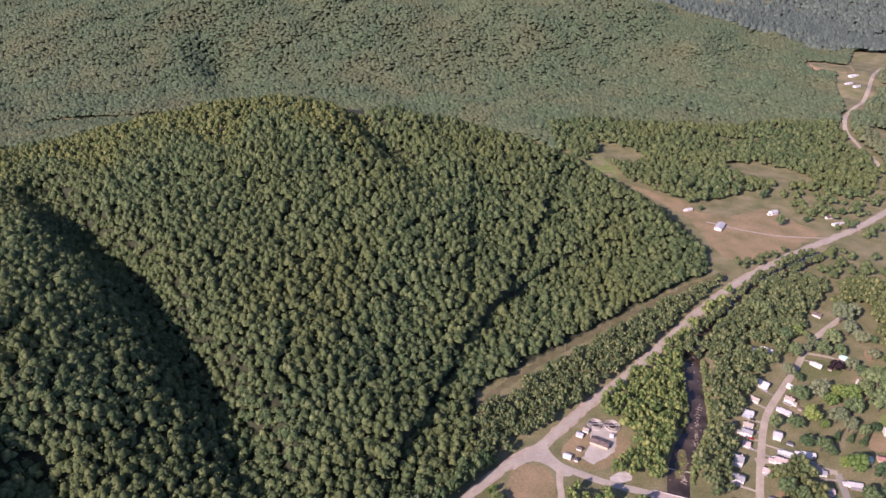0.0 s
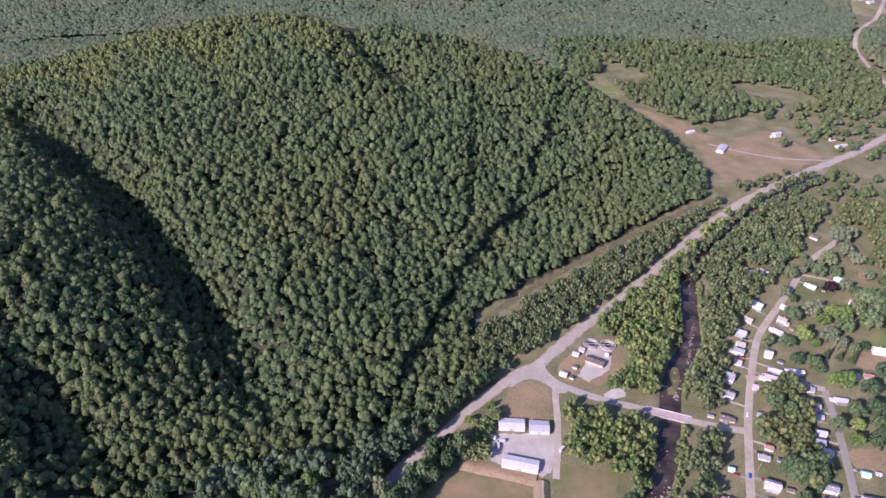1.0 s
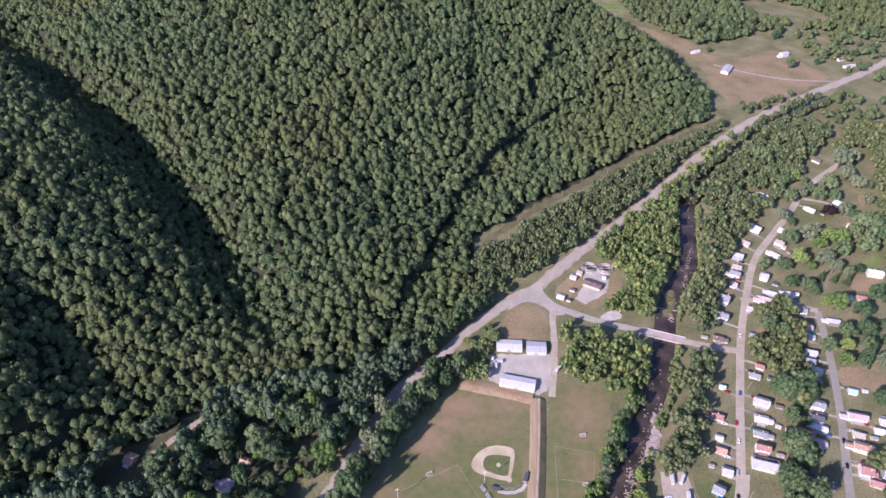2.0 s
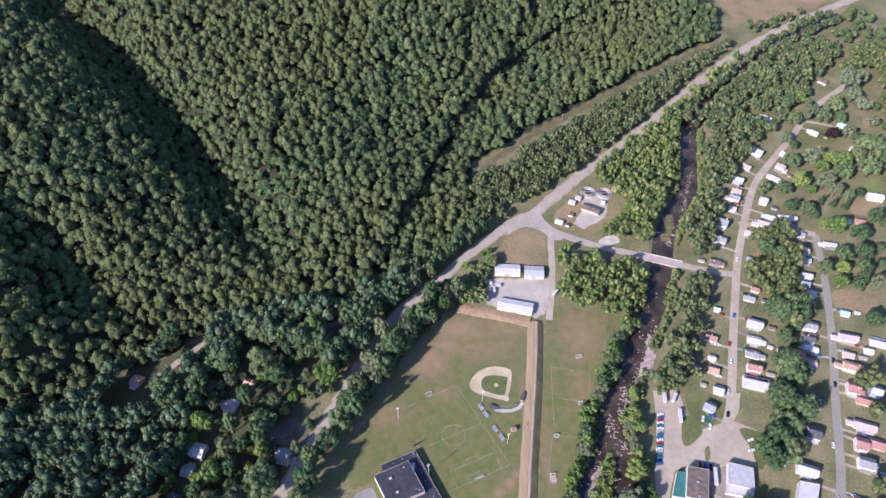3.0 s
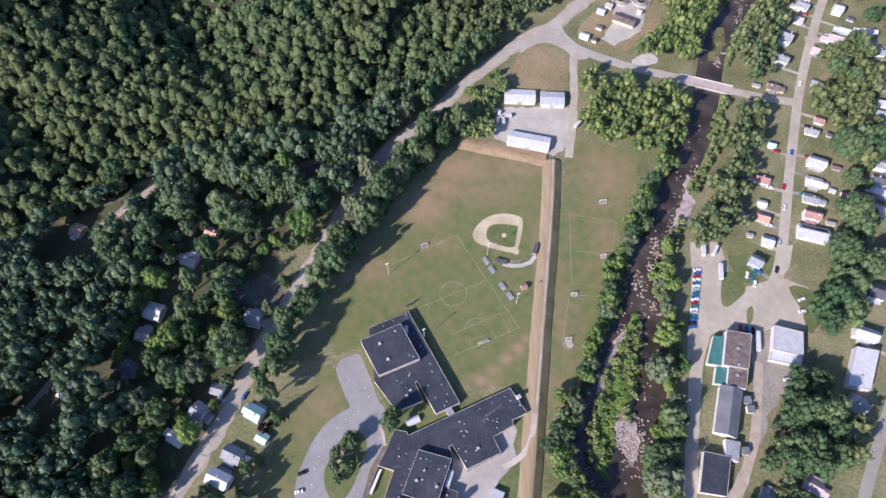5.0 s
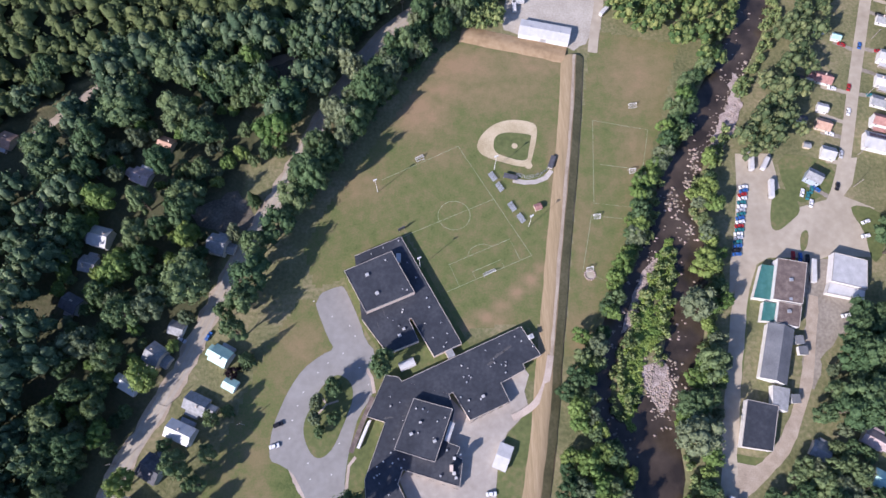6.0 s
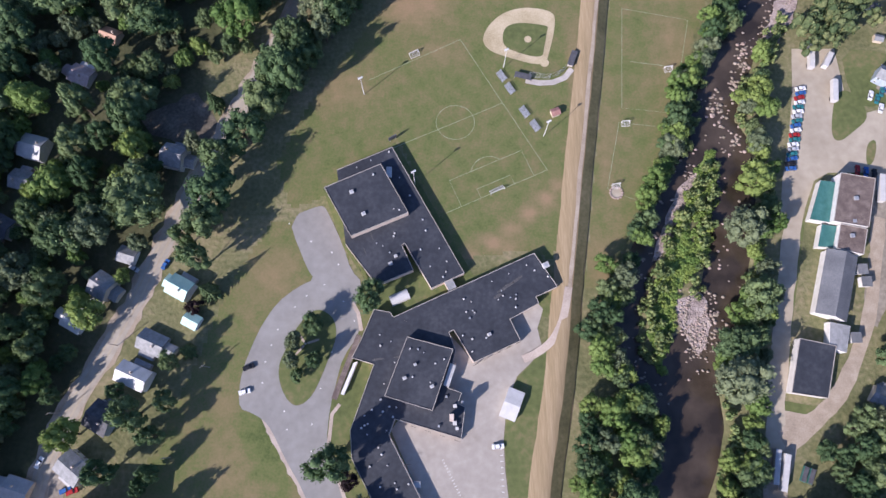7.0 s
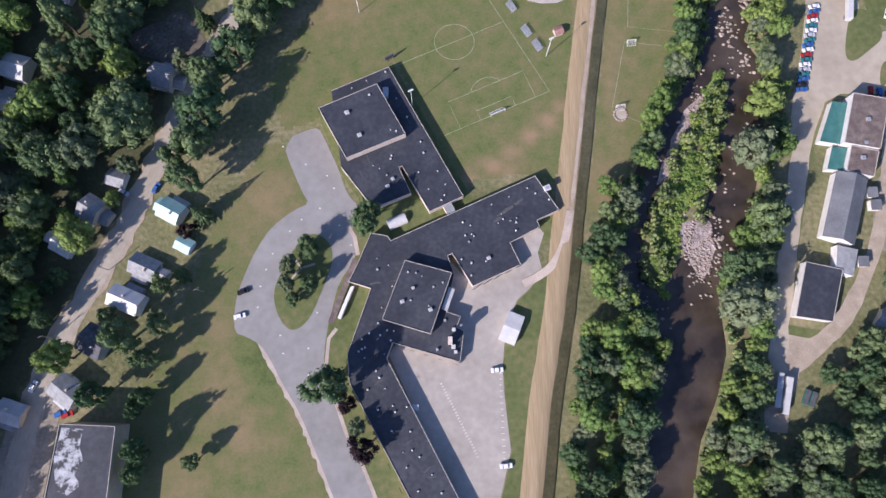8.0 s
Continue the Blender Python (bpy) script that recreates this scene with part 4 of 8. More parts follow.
def clump(seed):
    """A far crown: a rounded head with a few lesser lumps leaning on it, under loose blades."""
    rng = np.random.RandomState(seed)
    parts = []
    for k in range(4):
        v, f = dome(seed * 17 + k)
        a = k * 2.1 + rng.uniform(-0.5, 0.5)
        q = rng.uniform(0.42, 0.66)
        c = np.array([q * math.cos(a), q * math.sin(a), rng.uniform(-0.45, 0.0)]) if k else np.array([0, 0, 0.12])
        r = rng.uniform(0.42, 0.58) if k else rng.uniform(0.62, 0.76)
        turn = rng.uniform(0, 6.28)
        ca, sa = math.cos(turn), math.sin(turn)
        v = v @ np.array([[ca, -sa, 0], [sa, ca, 0], [0, 0, 1]])
        parts.append((v * r * np.array([1, 1, rng.uniform(0.8, 1.1)]) + c, f))
        parts.append(leaflets(rng, c + np.array([0, 0, 0.15 * r]), r, 16 if k == 0 else 9, 0.15))
    return merge(parts)


hill_kinds = [clump(k) for k in range(1, 15)]
hx, hy = scatter([(-1000, -320)] + FOOT[1:-2] + [(-1000, 1340)], 9.2, 3, 0.48)
keep = (hx > -440 - 0.56 * hy) & (hy < 880) & (hy > -260) & ~inside(hx, hy, FAR_FIELD)
hx, hy = clear(hx[keep], hy[keep], [([(34, 262), (38, 309), (89, 366), (216, 463), (330, 546), (432, 606)], 10), ([(-96, 105), (-118, 96), (-152, 98)], 6), (HILL_DRIVE, 11)])
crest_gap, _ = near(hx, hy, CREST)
# crowns near the crest that take the sunlit leaf colour
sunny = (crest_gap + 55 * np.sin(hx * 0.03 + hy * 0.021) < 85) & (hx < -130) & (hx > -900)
woods("hillside_forest", hx[~sunny], hy[~sunny], 6.3, hill_kinds, M["leaf"], "dense green broadleaf forest covering the hill", 4, spread=0.36, squash=(0.75, 1.2))
woods("crest_forest", hx[sunny], hy[sunny], 5.4, hill_kinds, M["leaf_crest_sunlit"], "yellow-green forest along the hill crest, sunlight put into its colour", 5, spread=0.36, squash=(0.7, 1.1))


def tip(seed):
    """A tree top far off: one uneven tip of six faces."""
    rng = np.random.RandomState(seed)
    v = [(rng.uniform(-0.25, 0.25), rng.uniform(-0.25, 0.25), 1.0)]
    for k in range(6):
        a = k * 1.0472 + rng.uniform(-0.25, 0.25)
        r = rng.uniform(0.8, 1.15)
        v.append((r * math.cos(a), r * math.sin(a), rng.uniform(-0.6, -0.3)))
    return np.array(v), np.array([(0, 1 + k, 1 + (k + 1) % 6) for k in range(6)])


far_kinds = [tip(k) for k in range(11, 23)]
fx, fy = scatter([(-1800, 1250), (-1200, 850), (-760, 960), (-600, 1140), (150, 1200), (330, 1000), (440, 840), (640, 920), (760, 860), (900, 1000), (1000, 1350), (1150, 1700), (1400, 2050), (1700, 2350), (-1900, 2350)], 8.4, 7, 0.8)
k = ~((fy < 1200) & (fx > 330) & (np.sin(fx * 0.021 + 0.5) + np.sin(fy * 0.027 + fx * 0.01) > 1.0)) & ~(inside(fx, fy, FAR_FIELD) | inside(fx, fy, FAR_MEADOW)) & ((fy < 2260) | (fx > 250)) & (fx > -320 - 0.64 * fy)
fx, fy = fx[k], fy[k]
fx, fy = clear(fx, fy, [([(1460, 1935), (1303, 1765), (1135, 1494), (996, 1347), (939, 1239), (914, 1133), (900, 1000), (900, 900)], 13)], [(1215, 1835, 80)])
k = (fy < 1280) & (fx > 240)
woods("ridge_forest", fx[~k], fy[~k], 7.2, far_kinds, M["leaf_far_haze"], "distant forest over the far ridge", 8, spread=0.4, squash=(0.38, 0.75), shade=True)
k = np.where(k)[0][::2]
woods("ridge_foot_wood", fx[k], fy[k], 6.8, hill_kinds, M["leaf"], "broadleaf woods between the ridge and the hayfield", 16, spread=0.4)
ex, ey = scatter([(560, 640), (660, 690), (780, 770), (930, 890), (1080, 1050), (1300, 1600), (1700, 2100), (2400, 2300), (1500, 900), (900, 500), (620, 380)], 14, 9)
rng = np.random.RandomState(2)
k = ~inside(ex, ey, FAR_FIELD) & (np.sin(ex * 0.013 + 1) + np.sin(ey * 0.017) + rng.uniform(-1, 1, ex.size) > -0.5)
ex, ey = clear(ex[k], ey[k], NO_TREES + [([(1460, 1935), (1303, 1765), (1135, 1494), (996, 1347), (939, 1239), (914, 1133)], 20)])
rx, ry = scatter([(912, 900), (925, 1130), (955, 1240), (1015, 1350), (1155, 1490), (1325, 1765), (1475, 1935), (1700, 2100), (1300, 1600), (1080, 1050), (930, 890)], 11.5, 18)
k = np.sin(rx * 0.03 + 2) + np.sin(ry * 0.023 + rx * 0.012) < 1.0
rx, ry = clear(rx[k], ry[k], [([(1460, 1935), (1303, 1765), (1135, 1494), (996, 1347), (939, 1239), (914, 1133), (900, 1000), (900, 900)], 13)], [(1217, 1719, 30), (1161, 1595, 25), (1164, 1637, 25)])
woods("valley_road_woods", rx, ry, 7.4, hill_kinds, M["leaf_far_haze"], "woods beside the distant valley road", 19, spread=0.4)
k = ey < 900
woods("near_valley_woods", ex[k], ey[k], 7.0, hill_kinds, M["leaf"], "loose woods behind the village", 17, spread=0.4)
ex, ey = ex[~k], ey[~k]
woods("valley_woods", ex, ey, 7.6, [dome(q) for q in range(31, 39)], M["leaf_far_haze"], "scattered woods across the valley floor", 10, shade=True)
dx_, dy_ = scatter([(600, 2460), (1150, 2120), (1500, 2060), (2300, 1980), (3300, 2300), (3600, 3500), (200, 3800)], 15, 14, 0.8)
k = ~((dy_ < 2420) & (np.sin(dx_ * 0.012) + np.sin(dy_ * 0.019) > 0.9))
dx_, dy_ = dx_[k], dy_[k]
woods("distant_woods", dx_, dy_, 11.5, far_kinds, M["leaf_mountain_haze"], "distant woods on the hills beyond the valley", 15, shade=True)
px_, py_ = scatter([(640, 742), (600, 908), (640, 920), (760, 860), (880, 960), (900, 900), (767, 800), (669, 735)], 16, 12)
k = rng.uniform(0, 1, px_.size) > 0.45
woods("farm_trees", *clear(px_[k], py_[k]), 6.5, hill_kinds, M["leaf"], "loose trees round the far farm", 13)


# ---- building helpers ----
def part(name, bm, mat, parent=None, label="", shade=False):
    me = bpy.data.meshes.new(name)
    bm.normal_update()
    bm.to_mesh(me)
    bm.free()
    for m in (mat if isinstance(mat, (list, tuple)) else [mat]):
        me.materials.append(m)
    if shade:
        me.polygons.foreach_set("use_smooth", np.ones(len(me.polygons), bool))
    ob = new(name, me)
    if parent is not None:
        ob.parent = parent
    return tagged(ob, label)


def root(name, x, y, z=None, rz=0.0, label="", category="", group=""):
    e = new(name)
    e.matrix_basis = pose(x, y, zat(x, y) if z is None else z, 0, 0, rz)
    return tagged(e, label, category, group)


def box(bm, x0, x1, y0, y1, z0, z1, bevel=0.0):
    r = bmesh.ops.create_cube(bm, size=1.0)
    for v in r["verts"]:
        v.co = Vector(((x0 + x1) / 2 + v.co.x * (x1 - x0), (y0 + y1) / 2 + v.co.y * (y1 - y0), (z0 + z1) / 2 + v.co.z * (z1 - z0)))
    if bevel:
        bmesh.ops.bevel(bm, geom=list({e for v in r["verts"] for e in v.link_edges}), offset=bevel, segments=1, affect="EDGES")
    return bm


def tube(bm, a, b, r0, r1=None, n=8):
    a, b = Vector(a), Vector(b)
    q = (b - a).to_track_quat("Z", "Y").to_matrix().to_4x4()
    bmesh.ops.create_cone(bm, cap_ends=True, segments=n, radius1=r0, radius2=r0 if r1 is None else r1, depth=(b - a).length, matrix=Matrix.Translation((a + b) / 2) @ q)
    return bm


def gable_roof(w, d, h, pitch, over=0.5, thick=0.22):
    """Two sloping slabs with the ridge along x."""
    bm = bmesh.new()
    up = pitch * d / 2
    for s in (1, -1):
        e = d / 2 + over
        low = h - pitch * over
        pts = [(-w / 2 - over, s * e, low), (w / 2 + over, s * e, low), (w / 2 + over, 0, h + up), (-w / 2 - over, 0, h + up)]
        lo = [bm.verts.new(p) for p in pts]
        hi = [bm.verts.new((p[0], p[1], p[2] + thick)) for p in pts]
        for f in ((hi[0], hi[1], hi[2], hi[3]), (lo[3], lo[2], lo[1], lo[0]), (lo[0], lo[1], hi[1], hi[0]), (lo[1], lo[2], hi[2], hi[1]), (lo[2], lo[3], hi[3], hi[2]), (lo[3], lo[0], hi[0], hi[3])):
            bm.faces.new(f)
    bmesh.ops.recalc_face_normals(bm, faces=bm.faces[:])
    return bm


def gable_body(w, d, h, pitch):
    bm = bmesh.new()
    prof = [(-d / 2, -1.0), (d / 2, -1.0), (d / 2, h), (0, h + pitch * d / 2 - 0.03), (-d / 2, h)]
    a = [bm.verts.new((-w / 2, y, z)) for y, z in prof]
    b = [bm.verts.new((w / 2, y, z)) for y, z in prof]
    bm.faces.new(a[::-1])
    bm.faces.new(b)
    for k in range(5):
        bm.faces.new((a[k], a[(k + 1) % 5], b[(k + 1) % 5], b[k]))
    bmesh.ops.recalc_face_normals(bm, faces=bm.faces[:])
    return bm


HOUSES = []
LOOKS = {"roof_white": "white metal roof", "roof_light": "pale grey metal roof", "roof_grey": "grey shingle roof", "roof_dark": "dark shingle roof", "roof_red": "dull red shingle roof", "roof_orange": "rust orange roof", "roof_brown": "weathered brown roof", "roof_tan": "tan shingle roof", "roof_mint": "mint green metal roof", "roof_pink": "faded pinkish shingle roof"}
WALLS = {"siding": "white clapboard", "siding_tan": "tan clapboard", "siding_blue": "blue grey clapboard"}


def house(x, y, w, d, rz, roof, wall, floors, group):
    rng = random.Random(int(x * 7 + y * 13))
    HOUSES.append((x, y, max(w, d) * 0.62 + 1.5))
    h = 2.7 * floors + 0.3
    pitch = rng.choice((0.45, 0.55, 0.65))
    small = w < 9
    kind = "shed" if small and floors == 1 and d < 8 else "house"
    e = root(kind, x, y, None, rz + rng.uniform(-3, 3), WALLS[wall] + " " + kind + " with a " + LOOKS[roof], kind, group)
    part("wall", gable_body(w, d, h, pitch), M[wall], e)
    part("roof", gable_roof(w, d, h, pitch), M[roof], e)
    bm = box(bmesh.new(), -0.5, 0.5, d / 2 + 0.005, d / 2 + 0.07, 0.1, 2.15)
    part("door", bm, M["wood"], e)
    for f in range(floors):
        for s in (1, -1):
            for u in (-0.32, 0.32) if w > 8 else (0.28,):
                win = part("window", box(bmesh.new(), u * w - 0.55, u * w + 0.55, s * (d / 2 + 0.03) - 0.04, s * (d / 2 + 0.03) + 0.04, 0.95 + 2.7 * f, 2.25 + 2.7 * f), M["trim_white"], e)
                part("pane", box(bmesh.new(), u * w - 0.45, u * w + 0.45, s * (d / 2 + 0.075) - 0.01, s * (d / 2 + 0.075) + 0.01, 1.05 + 2.7 * f, 2.15 + 2.7 * f), M["glass"], win)
    if small:
        return e
    if rng.random() < 0.7:
        cx, cy = rng.uniform(-0.3, 0.3) * w, rng.choice((-0.15, 0.15)) * d
        part("chimney", box(bmesh.new(), cx - 0.4, cx + 0.4, cy - 0.4, cy + 0.4, h, h + pitch * d / 2 + 1.0, 0.04), M["brick"], e)
    side = rng.choice((-1, 1))
    if rng.random() < 0.75:
        # porch along one long side
        pw = w * rng.uniform(0.45, 0.9)
        bm = box(bmesh.new(), -pw / 2, pw / 2, 0, 2.4, 2.35, 2.5)
        for v in bm.verts:
            v.co.z -= v.co.y * 0.16
            v.co.y = side * (v.co.y + d / 2 + 0.45)
        bmesh.ops.recalc_face_normals(bm, faces=bm.faces[:])
        porch = part("porch_roof", bm, M[rng.choice((roof, "roof_light", "roof_grey"))], e)
        part("porch_floor", box(bmesh.new(), -pw / 2, pw / 2, min(side * (d / 2 + 0.1), side * (d / 2 + 2.6)), max(side * (d / 2 + 0.1), side * (d / 2 + 2.6)), -0.6, 0.3), M["wood"], e)
        for u in (-0.47, 0.47):
            part("post", tube(bmesh.new(), (u * pw, side * (d / 2 + 2.5), 0.3), (u * pw, side * (d / 2 + 2.5), 2.1), 0.09), M["trim_white"], porch)
    if rng.random() < 0.6:
        # lower wing off one gable
        s2 = rng.choice((-1, 1))
        ww, dd, hh = w * rng.uniform(0.35, 0.5), d * rng.uniform(0.55, 0.75), 2.6
        b2 = gable_body(ww, dd, hh, pitch * 0.8)
        r2 = gable_roof(ww, dd, hh, pitch * 0.8, 0.35)
        for bmx in (b2, r2):
            bmesh.ops.translate(bmx, verts=bmx.verts[:], vec=(s2 * (w / 2 + ww / 2 - 0.36), rng.choice((0.0,)), 0))
        part("wing_wall", b2, M[wall], e)
        part("wing_roof", r2, M[roof], e)
    return e


def block(parent, ring, h, wall, roof, z0=-0.5, coping=True, names=("wall", "roof"), trim="coping", beside=()):
    """A flat-roofed block with a raised coping; ring runs in the plan, relative to its parent's place."""
    area = sum(a[0] * b[1] - b[0] * a[1] for a, b in zip(ring, ring[1:] + ring[:1]))
    ring = ring if area > 0 else ring[::-1]
    n = len(ring)
    bm = bmesh.new()
    lo = [bm.verts.new((*p, z0)) for p in ring]
    hi = [bm.verts.new((*p, h)) for p in ring]
    for k in range(n):
        bm.faces.new((lo[k], lo[(k + 1) % n], hi[(k + 1) % n], hi[k]))
    part(names[0], bm, M[wall], parent)
    bm = bmesh.new()
    f = bm.faces.new([bm.verts.new((*p, h - 0.02)) for p in ring])
    bm.normal_update()
    bmesh.ops.triangulate(bm, faces=[f])
    part(names[1], bm, M[roof], parent)
    if coping:
        for k in range(n):
            a, b = Vector(ring[k]), Vector(ring[(k + 1) % n])
            t = (b - a).normalized()
            nn = Vector((t.y, -t.x))
            out = (a + b) / 2 + nn * 0.7
            if any(bool(inside(np.array([out.x]), np.array([out.y]), list(o))[0]) for o in beside):
                continue
            bm = bmesh.new()
            q = [a + nn * 0.08, b + nn * 0.08, b - nn * 0.16, a - nn * 0.16]
            l1 = [bm.verts.new((*p, h + 0.004)) for p in q]
            l2 = [bm.verts.new((*p, h + 0.28)) for p in q]
            bm.faces.new(l2)
            for j in range(4):
                bm.faces.new((l1[j], l1[(j + 1) % 4], l2[(j + 1) % 4], l2[j]))
            bmesh.ops.recalc_face_normals(bm, faces=bm.faces[:])
            part("coping", bm, M[trim], parent)


# ---- school ----
A = [(-49.7, -36.3), (-23.1, -24.5), (11.4, -87.5), (-3.9, -94.7), (-16.4, -73.1), (-17.9, -73.8), (-12.3, -86.0), (-29.2, -93.0), (-44.3, -73.5)]
GYM = [(-54.6, -46.7), (-28.1, -34.9), (-14.7, -59.3), (-41.4, -70.7)]
EAST = [(-21.3, -108.0), (44.2, -78.1), (54.5, -94.1), (44.4, -98.8), (45.5, -101.9), (32.1, -109.1), (36.6, -119.0), (15.2, -128.6), (6.2, -113.8), (4.1, -114.9)]
WEST = [(-30.2, -104.4), (-22.8, -105.7), (-21.3, -108.0), (4.1, -114.9), (7.0, -123.3), (3.4, -139.8), (9.6, -141.9), (7.8, -146.5), (11.0, -148.2), (9.2, -161.6), (-20.0, -153.1), (-22.5, -159.9), (7.8, -216.9), (16.8, -234.2), (-3.6, -234.1), (-12.6, -216.8), (-38.4, -170.0), (-39.5, -157.9), (-29.8, -129.3), (-39.8, -126.3), (-36.2, -119.1)]
HALL = [(-14.7, -117.4), (5.9, -123.0), (-3.4, -149.6), (-24.4, -143.3)]
school = root("school_building", 0, 0, 0.0, 0, "sprawling flat-roofed school of pale brick with black roofs", "school")
block(school, A, 4.3, "brick", "membrane", beside=(GYM,))
block(school, GYM, 8.6, "brick", "membrane", -0.3)
block(school, EAST, 4.3, "brick", "membrane", beside=(WEST,))
block(school, WEST, 4.35, "brick", "membrane", beside=(EAST,))
block(school, HALL, 7.8, "brick", "membrane", 4.1)
block(school, [(1.9, -91.3), (5.5, -89.2), (7.8, -94.0), (4.2, -95.8)], 3.5, "brick", "roof_grey", coping=False, names=("link_wall", "link_roof"))
block(school, [(4.6, -128.9), (7.2, -130.0), (3.9, -139.6), (1.4, -138.6)], 5.6, "siding", "roof_light", 4.2, coping=False, names=("plant_room_wall", "plant_room_roof"))


def roof_vents(h, places, seed, big=()):
    """Small white caps, stub pipes and box vents on a flat roof."""
    rng = random.Random(seed)
    for x, y in places:
        s = rng.uniform(0.45, 0.85)
        bm = bmesh.new()
        if rng.random() < 0.6:
            tube(bm, (x, y, h - 0.05), (x, y, h + s * 0.9), s * 0.42, s * 0.42, 10)
            tube(bm, (x, y, h + s * 0.9), (x, y, h + s * 1.15), s * 0.62, s * 0.3, 10)
        else:
            box(bm, x - s / 2, x + s / 2, y - s / 2, y + s / 2, h - 0.05, h + s * 0.9, 0.06)
        part("roof_vent", bm, M["roof_white" if rng.random() < 0.8 else "steel"], school)
    for x, y, s in big:
        bm = box(bmesh.new(), -s, s, -s * 0.8, s * 0.8, h - 0.05, h + 1.1, 0.1)
        u = part("air_unit", bm, M["roof_white"], school, "white rooftop air unit")
        u.matrix_basis = Matrix.Translation((x, y, 0)) @ Matrix.Rotation(radians(24), 4, "Z")
        part("fan_grille", tube(bmesh.new(), (0, 0, h + 1.104), (0, 0, h + 1.2), s * 0.5, s * 0.5, 12), M["steel"], u)


roof_vents(4.3, [(-40.2, -35.0), (-33.4, -31.5), (-24.6, -27.0), (-19.3, -40.4), (-14.3, -49.6), (-8.0, -61.6), (-6.6, -67.0), (-9.0, -76.2), (-0.2, -75.7), (3.3, -82.0), (-4.4, -84.3), (2.9, -87.0), (1.5, -89.4), (-29.7, -73.0), (-26.7, -74.4), (-21.3, -68.2), (-21.7, -69.7), (-23.4, -77.5)], 1, [(-22.9, -82.9, 0.95), (-20.6, -79.3, 0.8)])
roof_vents(8.6, [(-31.5, -40.4), (-21.5, -57.4), (-18.9, -58.1)], 2, [(-41.5, -49.1, 1.0), (-35.6, -59.9, 1.0)])
roof_vents(4.3, [(40.5, -83.9), (44.1, -86.4), (32.1, -87.9), (24.1, -91.5), (50.2, -89.4), (28.5, -96.0), (29.1, -98.3), (26.9, -100.1), (32.6, -99.1), (35.2, -97.8), (35.0, -99.8), (34.9, -103.6), (11.0, -99.8), (14.4, -101.1), (12.1, -105.8), (15.0, -105.2), (15.9, -106.1), (13.7, -108.6), (10.4, -116.5), (14.7, -118.2), (21.1, -117.6), (14.6, -123.8)], 3, [(49.4, -84.0, 1.6), (22.4, -116.1, 0.9)])
roof_vents(4.35, [(-27.3, -116.1), (-22.2, -119.1), (-27.0, -121.0), (-20.4, -128.5), (-25.0, -137.9), (-26.4, -144.7), (-30.1, -149.1), (-33.4, -151.6), (-25.3, -149.9), (-22.4, -147.8), (-19.4, -148.1), (-20.8, -152.2), (-34.6, -156.9), (-33.2, -155.8), (-31.9, -155.2), (-32.0, -159.6), (-23.6, -158.0), (-26.9, -165.1), (-25.5, -168.0)], 4)
roof_vents(4.35, [(-30.5, -173.0), (-23.0, -172.6), (-19.7, -179.8), (-25.9, -181.4), (-18.6, -182.3), (-13.7, -180.2), (-20.0, -190.1), (-12.1, -190.4), (-15.2, -198.9), (-11.3, -198.1), (-8.2, -200.7), (-13.6, -205.0), (-3.0, -207.9), (-8.7, -214.5), (1.0, -215.3)], 6)
roof_vents(7.8, [(-13.3, -122.7), (-9.8, -123.0), (-7.2, -124.5), (1.9, -127.4), (-2.1, -129.3), (-12.1, -135.1), (-4.3, -137.5)], 5, [(-11.0, -129.7, 0.7), (-15.7, -135.6, 0.9), (-3.5, -139.2, 0.9)])
# grey cabinet in the corner of the low roof, a boiler flue and ducts over the kitchen
part("duct_cabinet", box(bmesh.new(), -25.6, -23.0, -40.6, -35.4, 4.25, 6.4, 0.12), M["steel"], school, "grey rooftop duct cabinet")
part("boiler_chimney", box(bmesh.new(), 4.1, 5.9, -154.2, -151.0, 4.3, 13.0, 0.06), M["brick"], school, "pale square boiler chimney")
for x, y, s, h in ((6.4, -155.0, 0.9, 1.6), (7.4, -157.2, 0.7, 1.3), (-0.6, -156.2, 0.5, 1.2), (6.6, -147.6, 0.8, 1.4), (9.9, -146.0, 0.6, 2.6), (2.8, -143.6, 0.5, 0.9)):
    part("kitchen_duct", box(bmesh.new(), x - s, x + s, y - s, y + s, 4.3, 4.35 + h, 0.08), M["roof_white" if s > 0.6 else "steel"], school, "pale rooftop kitchen duct")
part("yard_hood", box(bmesh.new(), -11.6, -8.6, -182.0, -179.4, -0.2, 3.2, 0.08), M["roof_light"], school, "pale entry hood on the yard side")
for x, y in ((-38.0, -117), (-40.6, -125), (-43.5, -134), (-46.6, -142.6)):
    part("canopy_post", tube(bmesh.new(), (x, y, 0), (x, y, 2.9), 0.12), M["trim_white"], school)
for name, c, z0, z1, mat, lab in (("canopy", [(-38.1, -115.5), (-35.8, -116.3), (-46.1, -144.9), (-48.6, -144.1)], 2.9, 3.2, "roof_brown", "brown flat entrance canopy"), ("screen_wall", [(-39.1, -128.4), (-37.4, -127.9), (-43.1, -142.6), (-44.6, -142.1)], -0.2, 2.5, "trim_white", "white low screen wall beside the entrance")):
    bm = bmesh.new()
    lo = [bm.verts.new((*p, z0)) for p in c]
    hi = [bm.verts.new((*p, z1)) for p in c]
    bm.faces.new(hi)
    bm.faces.new(lo[::-1])
    for k in range(4):
        bm.faces.new((lo[k], lo[(k + 1) % 4], hi[(k + 1) % 4], hi[k]))
    bmesh.ops.recalc_face_normals(bm, faces=bm.faces[:])
    part(name, bm, M[mat], school, lab)
